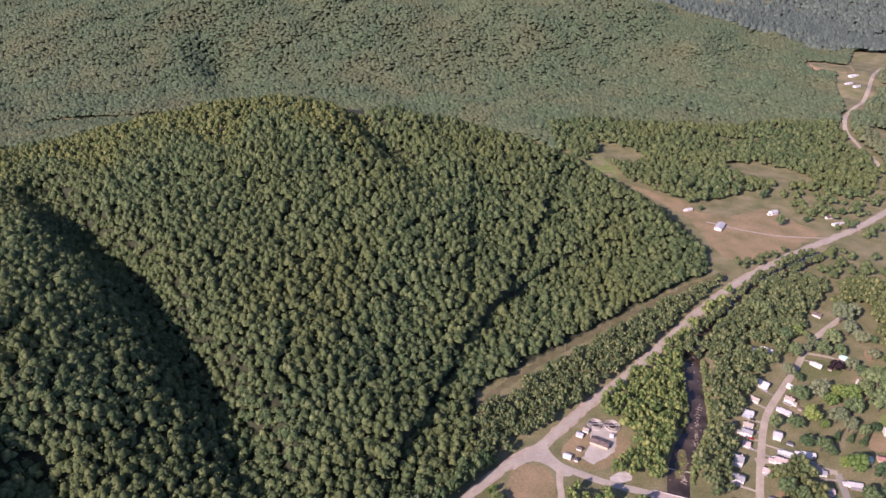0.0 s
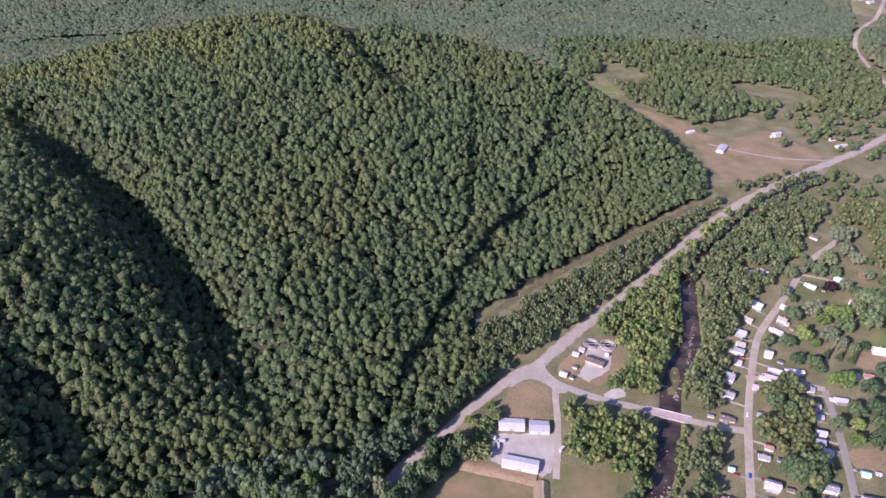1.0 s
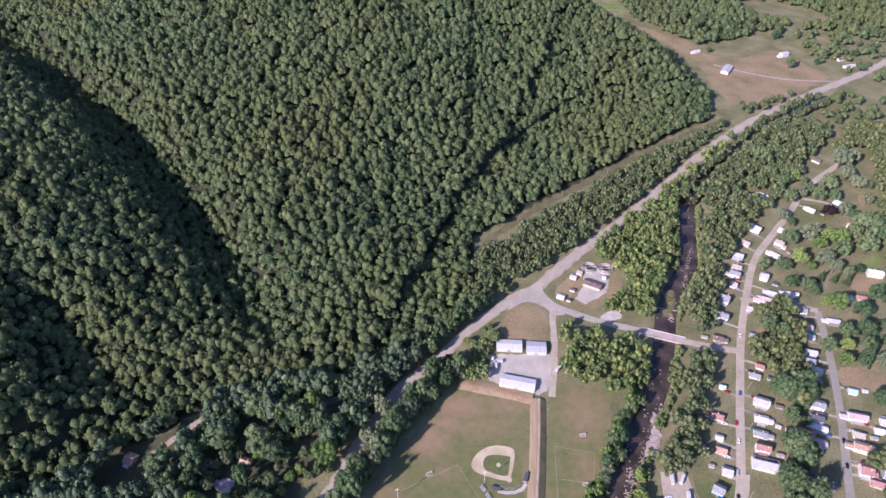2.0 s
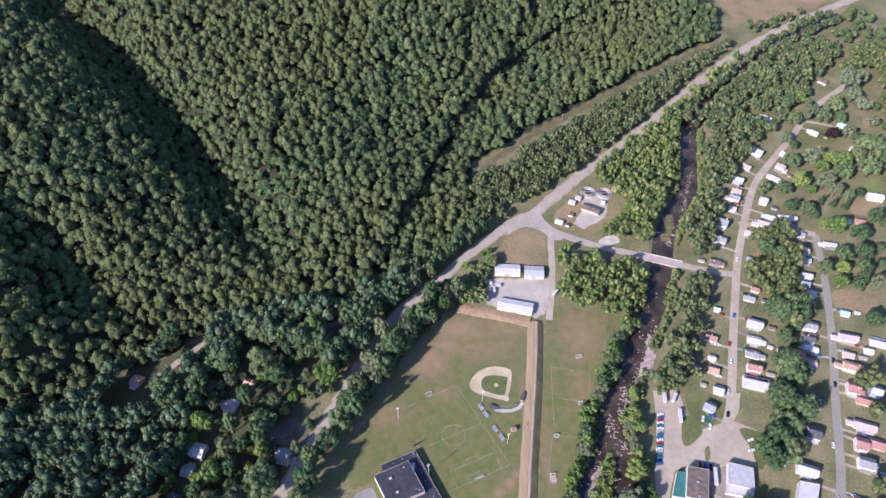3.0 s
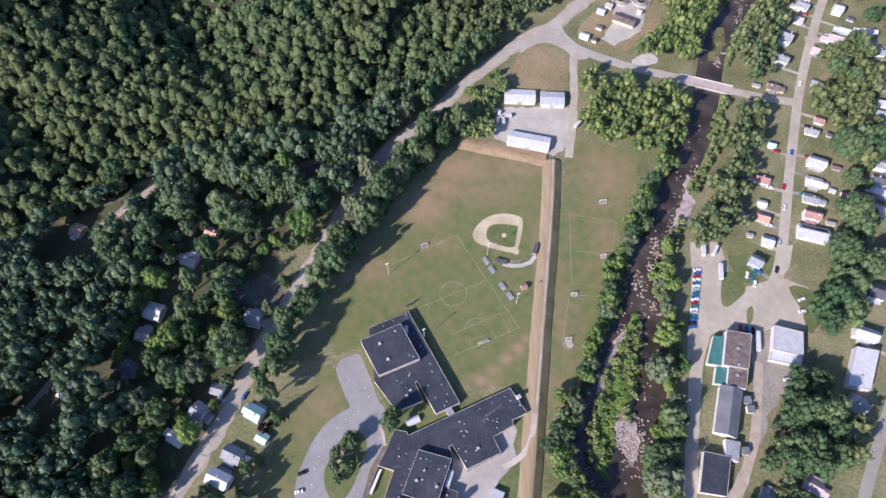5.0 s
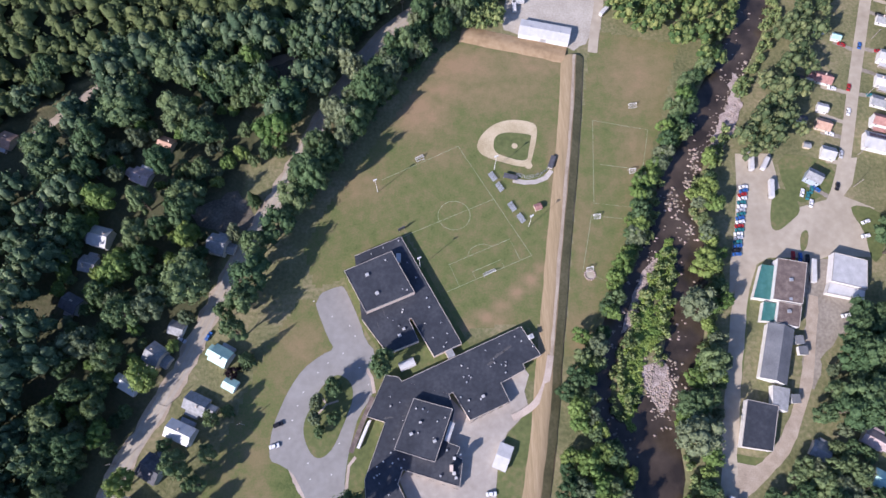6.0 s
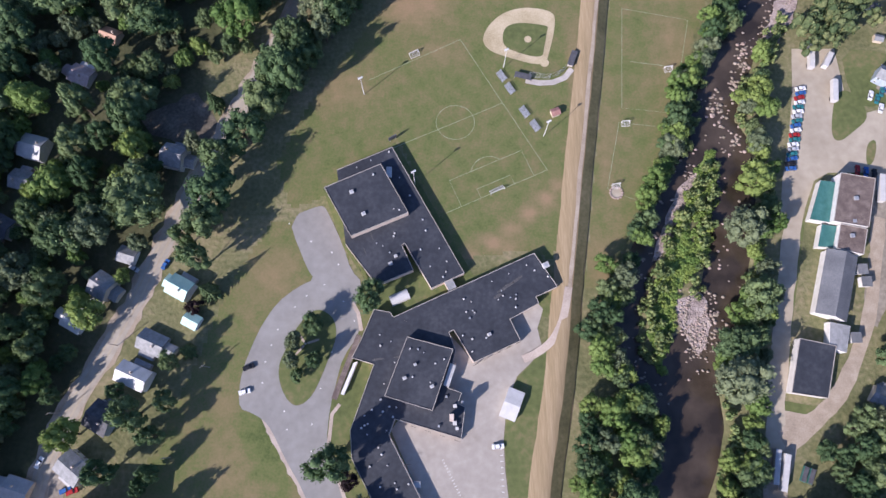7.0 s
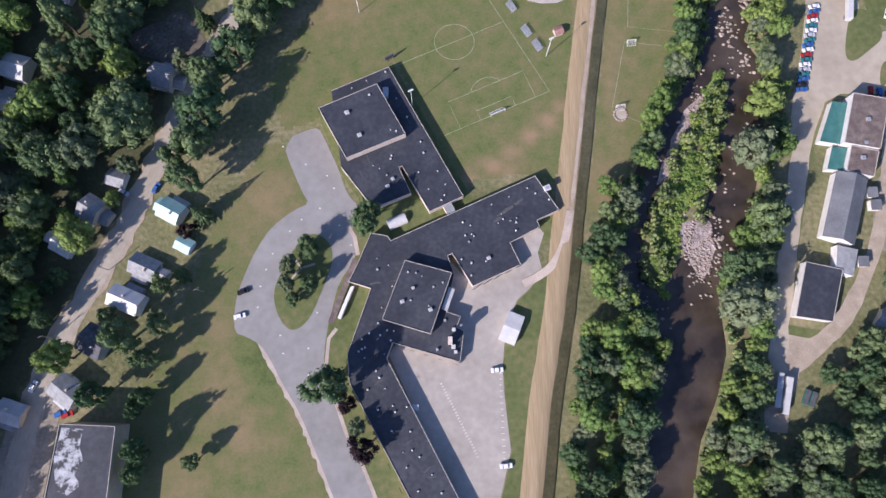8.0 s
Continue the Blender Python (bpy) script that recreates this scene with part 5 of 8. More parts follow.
# pale scuffs where the membrane was patched
for x, y, w, d, a in ((31, -94, 5.5, 0.9, 32), (26.5, -98.5, 2.6, 1.0, 30), (36, -90.5, 3.2, 0.8, 32), (-28, -127, 3.0, 0.6, 8), (-19, -126, 2.0, 0.4, 4), (-26, -170, 2.6, 0.35, 35), (-15, -172.5, 2.4, 0.3, 12), (-5, -206, 2.4, 0.35, 40), (-3, -209, 2.6, 0.3, 5), (-32, -69.6, 2.6, 0.3, 110), (-35, -77, 2.2, 0.3, 110), (-13, -195, 2.0, 0.25, 35)):
    bm = bmesh.new()
    rng = random.Random(int(x * 3 + y))
    ringv = [bm.verts.new((w * math.cos(q * 0.5236) * rng.uniform(0.6, 1.1), d * math.sin(q * 0.5236) * rng.uniform(0.6, 1.1), 4.345)) for q in range(12)]
    bm.faces.new(ringv)
    part("roof_patch", bm, M["roof_scuff"], school).matrix_basis = Matrix.Translation((x, y, 0.01)) @ Matrix.Rotation(radians(a), 4, "Z")
for k in range(9):
    u = (k + 0.5) / 9
    for a, b in (((-35, -90), (-44, -72)), ((-37, -173), (-15, -217)), ((15, -130), (37, -119)), ((-20, -154), (9, -163))):
        p = Vector(a).lerp(Vector(b), u)
        t = (Vector(b) - Vector(a)).normalized()
        nrm = Vector((t.y, -t.x))
        mid = Vector((sum(q[0] for q in WEST) / len(WEST), sum(q[1] for q in WEST) / len(WEST)))
        if k % 2 == 0:
            win = part("window", box(bmesh.new(), -1.3, 1.3, -0.05, 0.05, 1.0, 2.9), M["glass"], school)
            win.matrix_basis = Matrix.Translation((p.x, p.y, 0)) @ Matrix.Rotation(math.atan2(t.y, t.x), 4, "Z")

shed = root("storage_shed", 32, -147, None, -22, "white metal storage shed beside the school yard", "shed")
part("wall", gable_body(7, 13, 2.8, 0.18), M["siding"], shed)
part("roof", gable_roof(7, 13, 2.8, 0.18, 0.25), M["roof_white"], shed)
for y in (-3.5, 0, 3.5):
    part("skylight", box(bmesh.new(), 0.3, 2.6, y - 0.2, y + 0.2, 3.3, 3.5), M["roof_grey"], shed)

tent = root("storage_hut", -18.8, -98.2, None, 24, "white rounded canvas store hut by the school", "hut")
bm = bmesh.new()
bmesh.ops.create_cone(bm, cap_ends=True, segments=20, radius1=2.6, radius2=2.6, depth=9, matrix=Matrix.Rotation(math.pi / 2, 4, "Y"))
part("canvas", bm, M["roof_white"], tent)

# ---- mill ----
mill = root("mill_building", 0, 0, 0.0, 0, "long mill of joined blocks with brown, teal and grey roofs", "mill")
block(mill, [(192, -40), (208, -43), (201, -67), (185, -64)], 8.0, "siding", "roof_brown")
block(mill, [(184, -42.5), (191.6, -43.6), (185, -63.6), (176, -62)], 4.4, "siding", "roof_teal", coping=False)
block(mill, [(188.6, -65.2), (200.8, -67.8), (197, -80), (185, -77)], 7.0, "siding", "roof_brown")
block(mill, [(181.5, -64.4), (188.4, -65.6), (185, -76), (178, -75.4)], 4.2, "siding", "roof_teal", coping=False)
block(mill, [(178, -111), (187, -113), (183.4, -125), (176, -122.6)], 5.0, "siding", "roof_grey", coping=False)
block(mill, [(163, -118.5), (179, -122), (172, -145), (156, -142.5)], 5.2, "siding", "membrane")
g = new("long_hall")
g.parent = mill
g.matrix_basis = pose(183.2, -94.0, 0, 0, 0, 72)
part("hall_wall", gable_body(31, 13.6, 5.6, 0.5), M["siding"], mill).matrix_basis = g.matrix_basis
part("hall_roof", gable_roof(31, 13.6, 5.6, 0.5, 0.4), M["roof_slate"], mill).matrix_basis = g.matrix_basis
bpy.data.objects.remove(g)
for x, y, h in ((197, -53, 8.0), (193, -71, 7.0), (195, -64, 7.0)):
    part("roof_vent", box(bmesh.new(), x - 1, x + 1, y - 0.9, y + 0.9, h, h + 1.0, 0.1), M["steel"], mill)
for x, y in ((198, -86), (199, -92), (190, -118)):
    part("lean_to", box(bmesh.new(), x - 2.2, x + 2.2, y - 2.2, y + 2.2, -0.3, 3.2, 0.05), M["siding"], mill)
    part("lean_to_roof", box(bmesh.new(), x - 2.45, x + 2.45, y - 2.45, y + 2.45, 3.204, 3.42, 0.04), M["roof_slate"], mill)

wh = root("warehouse", 0, 0, 0.0, 0, "pale grey flat-roofed warehouse with a lower annex", "warehouse")
block(wh, [(226, -36), (244, -41), (240, -58), (221, -53)], 6.0, "siding", "roof_light")
block(wh, [(221, -53.3), (240, -58.3), (238, -64), (218, -59.5)], 4.0, "siding", "roof_white")
wh2 = root("warehouse", 0, 0, 0.0, 0, "white flat-roofed hall beside the second street", "warehouse")
block(wh2, [(277.1, -51.2), (291.5, -54.3), (277.9, -80.7), (263.9, -77.5)], 6.0, "siding", "roof_white")
cw = root("commercial_building", 0, 0, 0.0, 0, "dark flat roof with white peeling coating", "building")
block(cw, [(-156, -186), (-133, -187), (-135, -245), (-162, -245)], 13.0, "siding_tan", "membrane")
patch_bm = bmesh.new()
ringp = [(-155, -187.5), (-146, -188), (-147, -195), (-145, -200), (-148, -206), (-145, -210), (-150, -214), (-155, -212), (-157, -200)]
f = patch_bm.faces.new([patch_bm.verts.new((*p, 13.01)) for p in ringp][::-1])
patch_bm.normal_update()
if f.normal.z < 0:
    f.normal_flip()
bmesh.ops.triangulate(patch_bm, faces=[f])
part("peeling_coating", patch_bm, M["peeling"], cw, "white peeling roof coating")
for x, y, w, d, rz, lab in ((64.5, 165, 25, 12, -3, "white metal storage barn with a low gable roof"), (91, 162, 19, 13, -3, "pale grey metal storage barn"), (69, 120, 33, 12, -13, "long white metal storage barn")):
    b = root("storage_barn", x, y, None, rz, lab, "barn", "barns in the storage yard")
    part("wall", gable_body(w, d, 4.2, 0.2), M["siding"], b)
    part("roof", gable_roof(w, d, 4.2, 0.2, 0.3), M["roof_white" if w > 22 else "roof_light"], b)
    part("door", box(bmesh.new(), -2, 2, -d / 2 - 0.06, -d / 2 - 0.005, 0, 3.4), M["steel"], b)
    for u in (-0.3, 0.3):
        part("roof_vent", box(bmesh.new(), u * w - 0.4, u * w + 0.4, -0.4, 0.4, 4.2 + 0.1 * d, 5.0 + 0.1 * d, 0.05), M["steel"], b)
for k, (x, y) in enumerate(((45, 151), (53, 146), (110, 138), (50, 142))):
    b = root("site_trailer", x, y, None, -30 + 40 * k, "small white site trailer in the storage yard", "trailer", "trailers in the storage yard")
    part("body", box(bmesh.new(), -4, 4, -1.3, 1.3, 0.5, 3.2, 0.12), M["roof_white"], b)
    for u in (-1, 1):
        part("wheel", tube(bmesh.new(), (u * 1.2, -1.32, 0.45), (u * 1.2, 1.32, 0.45), 0.45, None, 12), M["rubber"], b)

# ---- treatment works ----
plant = root("plant_house", 162, 251, None, -28, "long treatment plant house with a brown roof", "building")
part("wall", gable_body(19, 9, 3.6, 0.3), M["siding_tan"], plant)
part("roof", gable_roof(19, 9, 3.6, 0.3), M["roof_brown"], plant)
for x, y, r in ((163, 279, 8.5), (181, 277, 8.5)):
    t = root("settling_tank", x, y, None, 0, "round concrete settling tank with dark rings", "tank", "tanks of the treatment works")
    for k, (ra, rb) in enumerate(((r, r - 0.5), (r - 1.9, r - 2.3), (r - 3.7, r - 4.1))):
        bm = bmesh.new()
        n = 36
        for j in range(n):
            q = [(rr * math.cos(2 * math.pi * i / n), rr * math.sin(2 * math.pi * i / n)) for i in (j, j + 1) for rr in (ra, rb)]
            top = [bm.verts.new((*q[i], 1.6)) for i in (0, 2, 3, 1)]
            bot = [bm.verts.new((*q[i], -0.3)) for i in (0, 2, 3, 1)]
            bm.faces.new(top)
            bm.faces.new((bot[0], bot[1], top[1], top[0]))
            bm.faces.new((top[3], top[2], bot[2], bot[3]))
        bmesh.ops.remove_doubles(bm, verts=bm.verts[:], dist=0.001)
        bmesh.ops.recalc_face_normals(bm, faces=bm.faces[:])
        part("ring_wall", bm, M["concrete"], t)
    bm = bmesh.new()
    bmesh.ops.create_circle(bm, cap_ends=True, segments=36, radius=r - 0.3, matrix=Matrix.Translation((0, 0, 0.7)))
    part("tank_water", bm, M["water"], t)
    part("walkway", box(bmesh.new(), -r, r, -0.5, 0.5, 1.65, 1.8), M["steel"], t)
for x, y, w, d, mat in ((143, 263, 7, 6, "roof_light"), (151, 270, 6, 7, "roof_tan"), (125, 233, 8, 6, "roof_white"), (139, 243, 5, 3.5, "roof_brown"), (177, 262, 4, 4, "roof_white"), (133, 228, 4, 3, "roof_dark")):
    b = root("plant_shed", x, y, None, -25, "small utility shed of the treatment works", "shed", "sheds of the treatment works")
    part("wall", gable_body(w, d, 2.6, 0.4), M["siding"], b)
    part("roof", gable_roof(w, d, 2.6, 0.4, 0.3), M[mat], b)

# ---- bridge ----
bridge = root("road_bridge", 221.5, 179.5, 0.25, -18.2, "concrete road bridge with railings over the river", "bridge")
part("deck", box(bmesh.new(), -22, 22, -4.8, 4.8, -1.1, 0.1, 0.05), M["deck"], bridge)
for s in (-1, 1):
    part("parapet", box(bmesh.new(), -22, 22, s * 4.75 - 0.25, s * 4.75 + 0.25, 0.104, 1.1, 0.05), M["concrete"], bridge)
    part("girder", box(bmesh.new(), -21, 21, s * 4.2 - 0.3, s * 4.2 + 0.3, -2.4, -1.104), M["steel"], bridge)
    part("abutment", box(bmesh.new(), s * 20 - 2, s * 20 + 2, -5, 5, -4.5, -1.104), M["concrete"], bridge)
weir = root("river_weir", 237, 217, -1.4, -14, "low dark concrete weir across the river", "weir")
part("sill", box(bmesh.new(), -13, 13, -0.6, 0.6, -2.0, 0.35, 0.1), M["concrete"], weir)

# ---- houses ----
house(372, 344, 13.1, 8.7, -41, "roof_white", "siding", 2, "houses along the village streets")
house(353, 319, 8.7, 7.0, -41, "roof_tan", "siding", 1, "houses along the village streets")
house(335, 295, 10.4, 7.8, -25, "roof_light", "siding_blue", 2, "houses along the village streets")
house(329, 279, 9.6, 7.0, -25, "roof_tan", "siding", 1, "houses along the village streets")
house(322, 266, 10.4, 7.0, -25, "roof_grey", "siding", 2, "houses along the village streets")
house(316, 251, 7.0, 7.8, -25, "roof_pink", "siding", 1, "houses along the village streets")
house(298, 228, 9.6, 11.3, -24, "roof_grey", "siding", 2, "houses along the village streets")
house(288, 204, 12.2, 7.8, -24, "roof_grey", "siding", 2, "houses along the village streets")
house(276, 175, 9.6, 7.8, -19, "roof_brown", "siding_tan", 1, "houses along the village streets")
house(404, 341, 7.8, 7.0, -45, "roof_white", "siding", 1, "houses along the village streets")
house(391, 317, 9.6, 7.8, -41, "roof_tan", "siding", 2, "houses along the village streets")
house(379, 299, 11.3, 7.0, -41, "roof_light", "siding", 1, "houses along the village streets")
house(353, 262, 7.8, 8.7, -25, "roof_light", "siding", 2, "houses along the village streets")
house(353, 238, 9.6, 6.1, -25, "roof_white", "siding_blue", 1, "houses along the village streets")
house(341, 226, 12.2, 7.8, -25, "roof_pink", "siding", 2, "houses along the village streets")
house(324, 214, 11.3, 7.0, -24, "roof_pink", "siding", 1, "houses along the village streets")
house(313, 178, 8.7, 7.0, -24, "roof_grey", "siding_blue", 1, "houses along the village streets")
house(296, 129, 9.6, 6.1, -19, "roof_grey", "siding", 1, "houses along the village streets")
house(305, 140, 7.0, 6.1, -19, "roof_red", "siding", 1, "houses along the village streets")
house(291, 98, 13.1, 7.0, -19, "roof_light", "siding", 2, "houses along the village streets")
house(285, 81, 11.3, 7.8, -19, "roof_white", "siding", 1, "houses along the village streets")
house(279, 66, 11.3, 7.0, -18, "roof_grey", "siding", 1, "houses along the village streets")
house(275, 51, 11.3, 7.0, -18, "roof_red", "siding", 2, "houses along the village streets")
house(246, 84, 10.4, 7.0, -18, "roof_red", "siding", 1, "houses along the village streets")
house(241, 62, 6.1, 5.2, -18, "roof_white", "siding", 1, "houses along the village streets")
house(239, 50, 8.7, 7.0, -19, "roof_orange", "siding_tan", 1, "houses along the village streets")
house(238, 30, 7.8, 7.8, -19, "roof_light", "siding", 1, "houses along the village streets")
house(225, 13, 8.7, 7.0, -31, "roof_grey", "siding_blue", 2, "houses along the village streets")
house(261, 116, 5.2, 4.3, -19, "roof_mint", "siding", 1, "houses along the village streets")
house(373, 213, 13.9, 6.1, -12, "roof_grey", "siding", 1, "houses along the village streets")
house(369, 188, 10.4, 7.0, -12, "roof_pink", "siding", 2, "houses along the village streets")
house(367, 177, 11.3, 6.1, -12, "roof_light", "siding", 1, "houses along the village streets")
house(360, 155, 9.6, 6.1, -16, "roof_light", "siding", 2, "houses along the village streets")
house(354, 144, 7.8, 8.7, -16, "roof_grey", "siding_blue", 2, "houses along the village streets")
house(355, 133, 10.4, 6.1, -16, "roof_light", "siding", 2, "houses along the village streets")
house(350, 124, 10.4, 6.1, -16, "roof_grey", "siding", 1, "houses along the village streets")
house(341, 95, 11.3, 7.8, -16, "roof_grey", "siding", 2, "houses along the village streets")
house(334, 81, 10.4, 7.0, -20, "roof_dark", "siding_blue", 2, "houses along the village streets")
house(334, 72, 11.3, 6.1, -20, "roof_white", "siding", 1, "houses along the village streets")
house(316, 65, 14.8, 8.7, -20, "roof_red", "siding", 2, "houses along the village streets")
house(327, 57, 11.3, 7.0, -20, "roof_pink", "siding", 1, "houses along the village streets")
house(304, -11, 9.6, 10.4, -18, "roof_dark", "siding", 2, "houses along the village streets")
house(287, -42, 14.8, 7.8, -20, "roof_light", "siding", 2, "houses along the village streets")
house(401, 198, 12.2, 6.1, -12, "roof_light", "siding", 1, "houses along the village streets")
house(374, 237, 13.1, 5.2, -12, "roof_white", "siding", 1, "houses along the village streets")
house(425, 235, 7.8, 6.1, -12, "roof_brown", "siding_tan", 1, "houses along the village streets")
house(432, 231, 7.8, 7.0, -12, "roof_mint", "siding_blue", 1, "houses along the village streets")
house(447, 231, 8.7, 7.0, -12, "roof_red", "siding_tan", 1, "houses along the village streets")
house(478, 267, 15.7, 7.8, -12, "roof_white", "siding", 2, "houses along the village streets")
house(381, 111, 7.0, 6.1, -16, "roof_mint", "siding", 1, "houses along the village streets")
house(371, 82, 15.7, 7.0, -16, "roof_pink", "siding", 2, "houses along the village streets")
house(398, 77, 14.8, 7.0, -16, "roof_light", "siding", 1, "houses along the village streets")
house(365, 65, 8.7, 7.0, -20, "roof_tan", "siding", 1, "houses along the village streets")
house(362, 51, 14.8, 7.8, -20, "roof_orange", "siding", 2, "houses along the village streets")
house(354, 30, 9.6, 10.4, -20, "roof_red", "siding", 2, "houses along the village streets")
house(359, 19, 11.3, 7.0, -20, "roof_red", "siding_tan", 1, "houses along the village streets")
house(372, 27, 8.7, 8.7, -20, "roof_light", "siding_blue", 2, "houses along the village streets")
house(350, -4, 16.5, 7.8, -18, "roof_pink", "siding", 1, "houses along the village streets")
house(339, -21, 8.7, 10.4, -18, "roof_red", "siding", 2, "houses along the village streets")
house(353, -20, 11.3, 8.7, -18, "roof_red", "siding_tan", 1, "houses along the village streets")
house(336, -37, 11.3, 8.7, -20, "roof_grey", "siding", 2, "houses along the village streets")
house(346, -50, 11.3, 7.8, -20, "roof_dark", "siding", 1, "houses along the village streets")
house(320, -68, 11.3, 7.8, -20, "roof_red", "siding_tan", 1, "houses along the village streets")
house(336, -75, 7.0, 7.0, -20, "roof_grey", "siding", 1, "houses along the village streets")
house(318, -89, 9.6, 11.3, -31, "roof_light", "siding_blue", 2, "houses along the village streets")
house(455, 381, 9.6, 7.0, -45, "roof_white", "siding", 1, "houses along the village streets")
house(389, 411, 8.7, 7.0, -45, "roof_white", "siding", 1, "houses along the village streets")
house(407, 410, 10.4, 7.0, -45, "roof_white", "siding", 1, "houses along the village streets")
house(495, 396, 8.7, 7.0, -45, "roof_mint", "siding", 1, "houses along the village streets")
house(490, 349, 8.7, 7.0, -45, "roof_pink", "siding", 1, "houses along the village streets")
house(458, 475, 10.4, 7.8, -45, "roof_grey", "siding", 1, "houses along the village streets")
house(508, 489, 10.4, 7.8, -45, "roof_brown", "siding", 1, "houses along the village streets")
house(390, 260, 12.0, 6.0, -20, "roof_brown", "siding_tan", 1, "houses along the village streets")
house(385, 69, 7.0, 6.0, -16, "roof_white", "siding", 1, "houses along the village streets")
house(317, 18, 10.0, 9.0, -20, "roof_dark", "siding", 2, "houses along the village streets")
house(268, -88, 9.6, 10.4, -32, "roof_grey", "siding_tan", 1, "houses along the village streets")
house(-198, -24, 11.0, 11.0, -13, "roof_light", "siding", 2, "houses along the valley road")
house(-129, -29, 10.0, 11.0, -13, "roof_grey", "siding", 2, "houses along the valley road")
house(-203, -40, 9.0, 9.0, -13, "roof_grey", "siding_blue", 1, "houses along the valley road")
house(-147, -78, 8.0, 7.0, -20, "roof_grey", "siding", 1, "houses along the valley road")
house(-156, -93, 9.0, 11.0, -29, "roof_grey", "siding_tan", 2, "houses along the valley road")
house(-168, -109, 10.0, 8.0, -26, "roof_white", "siding", 1, "houses along the valley road")
house(-120, -94, 10.0, 9.0, -29, "roof_mint", "siding", 2, "houses along the valley road")
house(-114, -109, 7.0, 6.0, -29, "roof_mint", "siding", 1, "houses along the valley road")
house(-131, -119, 12.0, 9.0, -26, "roof_grey", "siding_tan", 1, "houses along the valley road")
house(-137, -134, 14.0, 9.0, -26, "roof_white", "siding", 2, "houses along the valley road")
house(-149, -152, 11.0, 12.0, -28, "roof_dark", "siding_blue", 2, "houses along the valley road")
house(-159, -173, 12.0, 10.0, -39, "roof_grey", "siding", 2, "houses along the valley road")
house(-183, -182, 11.0, 9.0, -19, "roof_light", "siding_tan", 1, "houses along the valley road")
house(-207, -64, 10.0, 9.0, -29, "roof_dark", "siding", 2, "houses along the valley road")
house(-268, 41, 9.0, 10.0, -20, "roof_orange", "siding_tan", 1, "houses in the hillside woods")
house(-169, 38, 9.0, 8.0, -20, "roof_orange", "siding_tan", 1, "houses in the hillside woods")
house(-181, 16, 11.0, 9.0, -20, "roof_pink", "siding", 1, "houses in the hillside woods")
house(-243, -79, 9.0, 12.0, -26, "roof_light", "siding", 2, "houses in the hillside woods")
house(-317, -54, 10.0, 8.0, -19, "roof_light", "siding", 1, "houses in the hillside woods")
house(198, -145, 9.0, 8.0, -30, "roof_grey", "siding_tan", 1, "houses along the village streets")
house(227, -139, 10.4, 7.8, -30, "roof_pink", "siding", 1, "houses along the village streets")
house(226, -160, 10.4, 8.7, -30, "roof_mint", "siding", 2, "houses along the village streets")
house(586, 807, 13.9, 8.7, 20, "roof_light", "siding", 2, "far farmsteads")
house(678, 765, 15.7, 7.0, 20, "roof_white", "siding", 1, "far farmsteads")
house(677, 791, 12.2, 7.0, 20, "roof_brown", "siding", 1, "far farmsteads")
house(439, 820, 12.2, 7.0, 20, "roof_white", "siding", 1, "far farmsteads")
house(871, 1034, 13.9, 8.7, 20, "roof_white", "siding", 1, "far farmsteads")
house(886, 1018, 12.2, 8.7, 20, "roof_white", "siding", 1, "far farmsteads")
house(1217, 1719, 22.6, 12.2, 20, "roof_white", "siding", 1, "far farmsteads")
house(1161, 1595, 19.1, 10.4, 20, "roof_light", "siding", 1, "far farmsteads")
house(1164, 1637, 17.4, 10.4, 20, "roof_white", "siding", 1, "far farmsteads")
house(1293, 2369, 20.9, 12.2, 20, "roof_white", "siding", 1, "far farmsteads")
house(1291, 2225, 26.1, 12.2, 20, "roof_tan", "siding", 1, "far farmsteads")
house(1262, 2348, 17.4, 10.4, 20, "roof_white", "siding", 1, "far farmsteads")
house(1220, 2326, 17.4, 10.4, 20, "roof_light", "siding", 1, "far farmsteads")
house(1398, 2149, 17.4, 10.4, 20, "roof_white", "siding", 1, "far farmsteads")

# short drives from the village houses to their street
DRIVE_SIDES = random.Random(12)
DRIVES, BACKYARDS = [], []
for hx0, hy0, hr in list(HOUSES):
    if hx0 < 215 or hy0 > 420:
        continue
    best = None
    for line in (FIRST_STREET, SECOND_STREET):
        p = resample(line, 4.0)
        d = np.hypot(p[:, 0] - hx0, p[:, 1] - hy0)
        if best is None or d.min() < best[0]:
            best = (d.min(), p[d.argmin()])
    if 9 < best[0] < 32:
        out = (Vector((hx0, hy0)) - Vector(best[1])).normalized()
        BACKYARDS.append((Vector((hx0, hy0)) + out * (hr + 6.0) + Vector((-out.y, out.x)) * DRIVE_SIDES.uniform(-5, 5), math.degrees(math.atan2(out.y, out.x))))
    if 9 < best[0] < 32 and DRIVE_SIDES.random() < 0.7:
        street = Vector(best[1])
        away = (Vector((hx0, hy0)) - street).normalized()
        side = Vector((-away.y, away.x)) * (hr * 0.62)
        a, b = street + side + away * 3.0, Vector((hx0, hy0)) + side
        DRIVES.append((a.lerp(b, 0.62), math.degrees(math.atan2(away.y, away.x))))
        ribbon("driveway", [tuple(a), tuple((a + b) / 2), tuple(b)], [(-1.4, 0), (1.4, 0)], M[DRIVE_SIDES.choice(("track", "asphalt", "scrap"))], "short worn driveway beside a village house", 0.17, 3.0, seed=int(hx0), ragged=0.25)



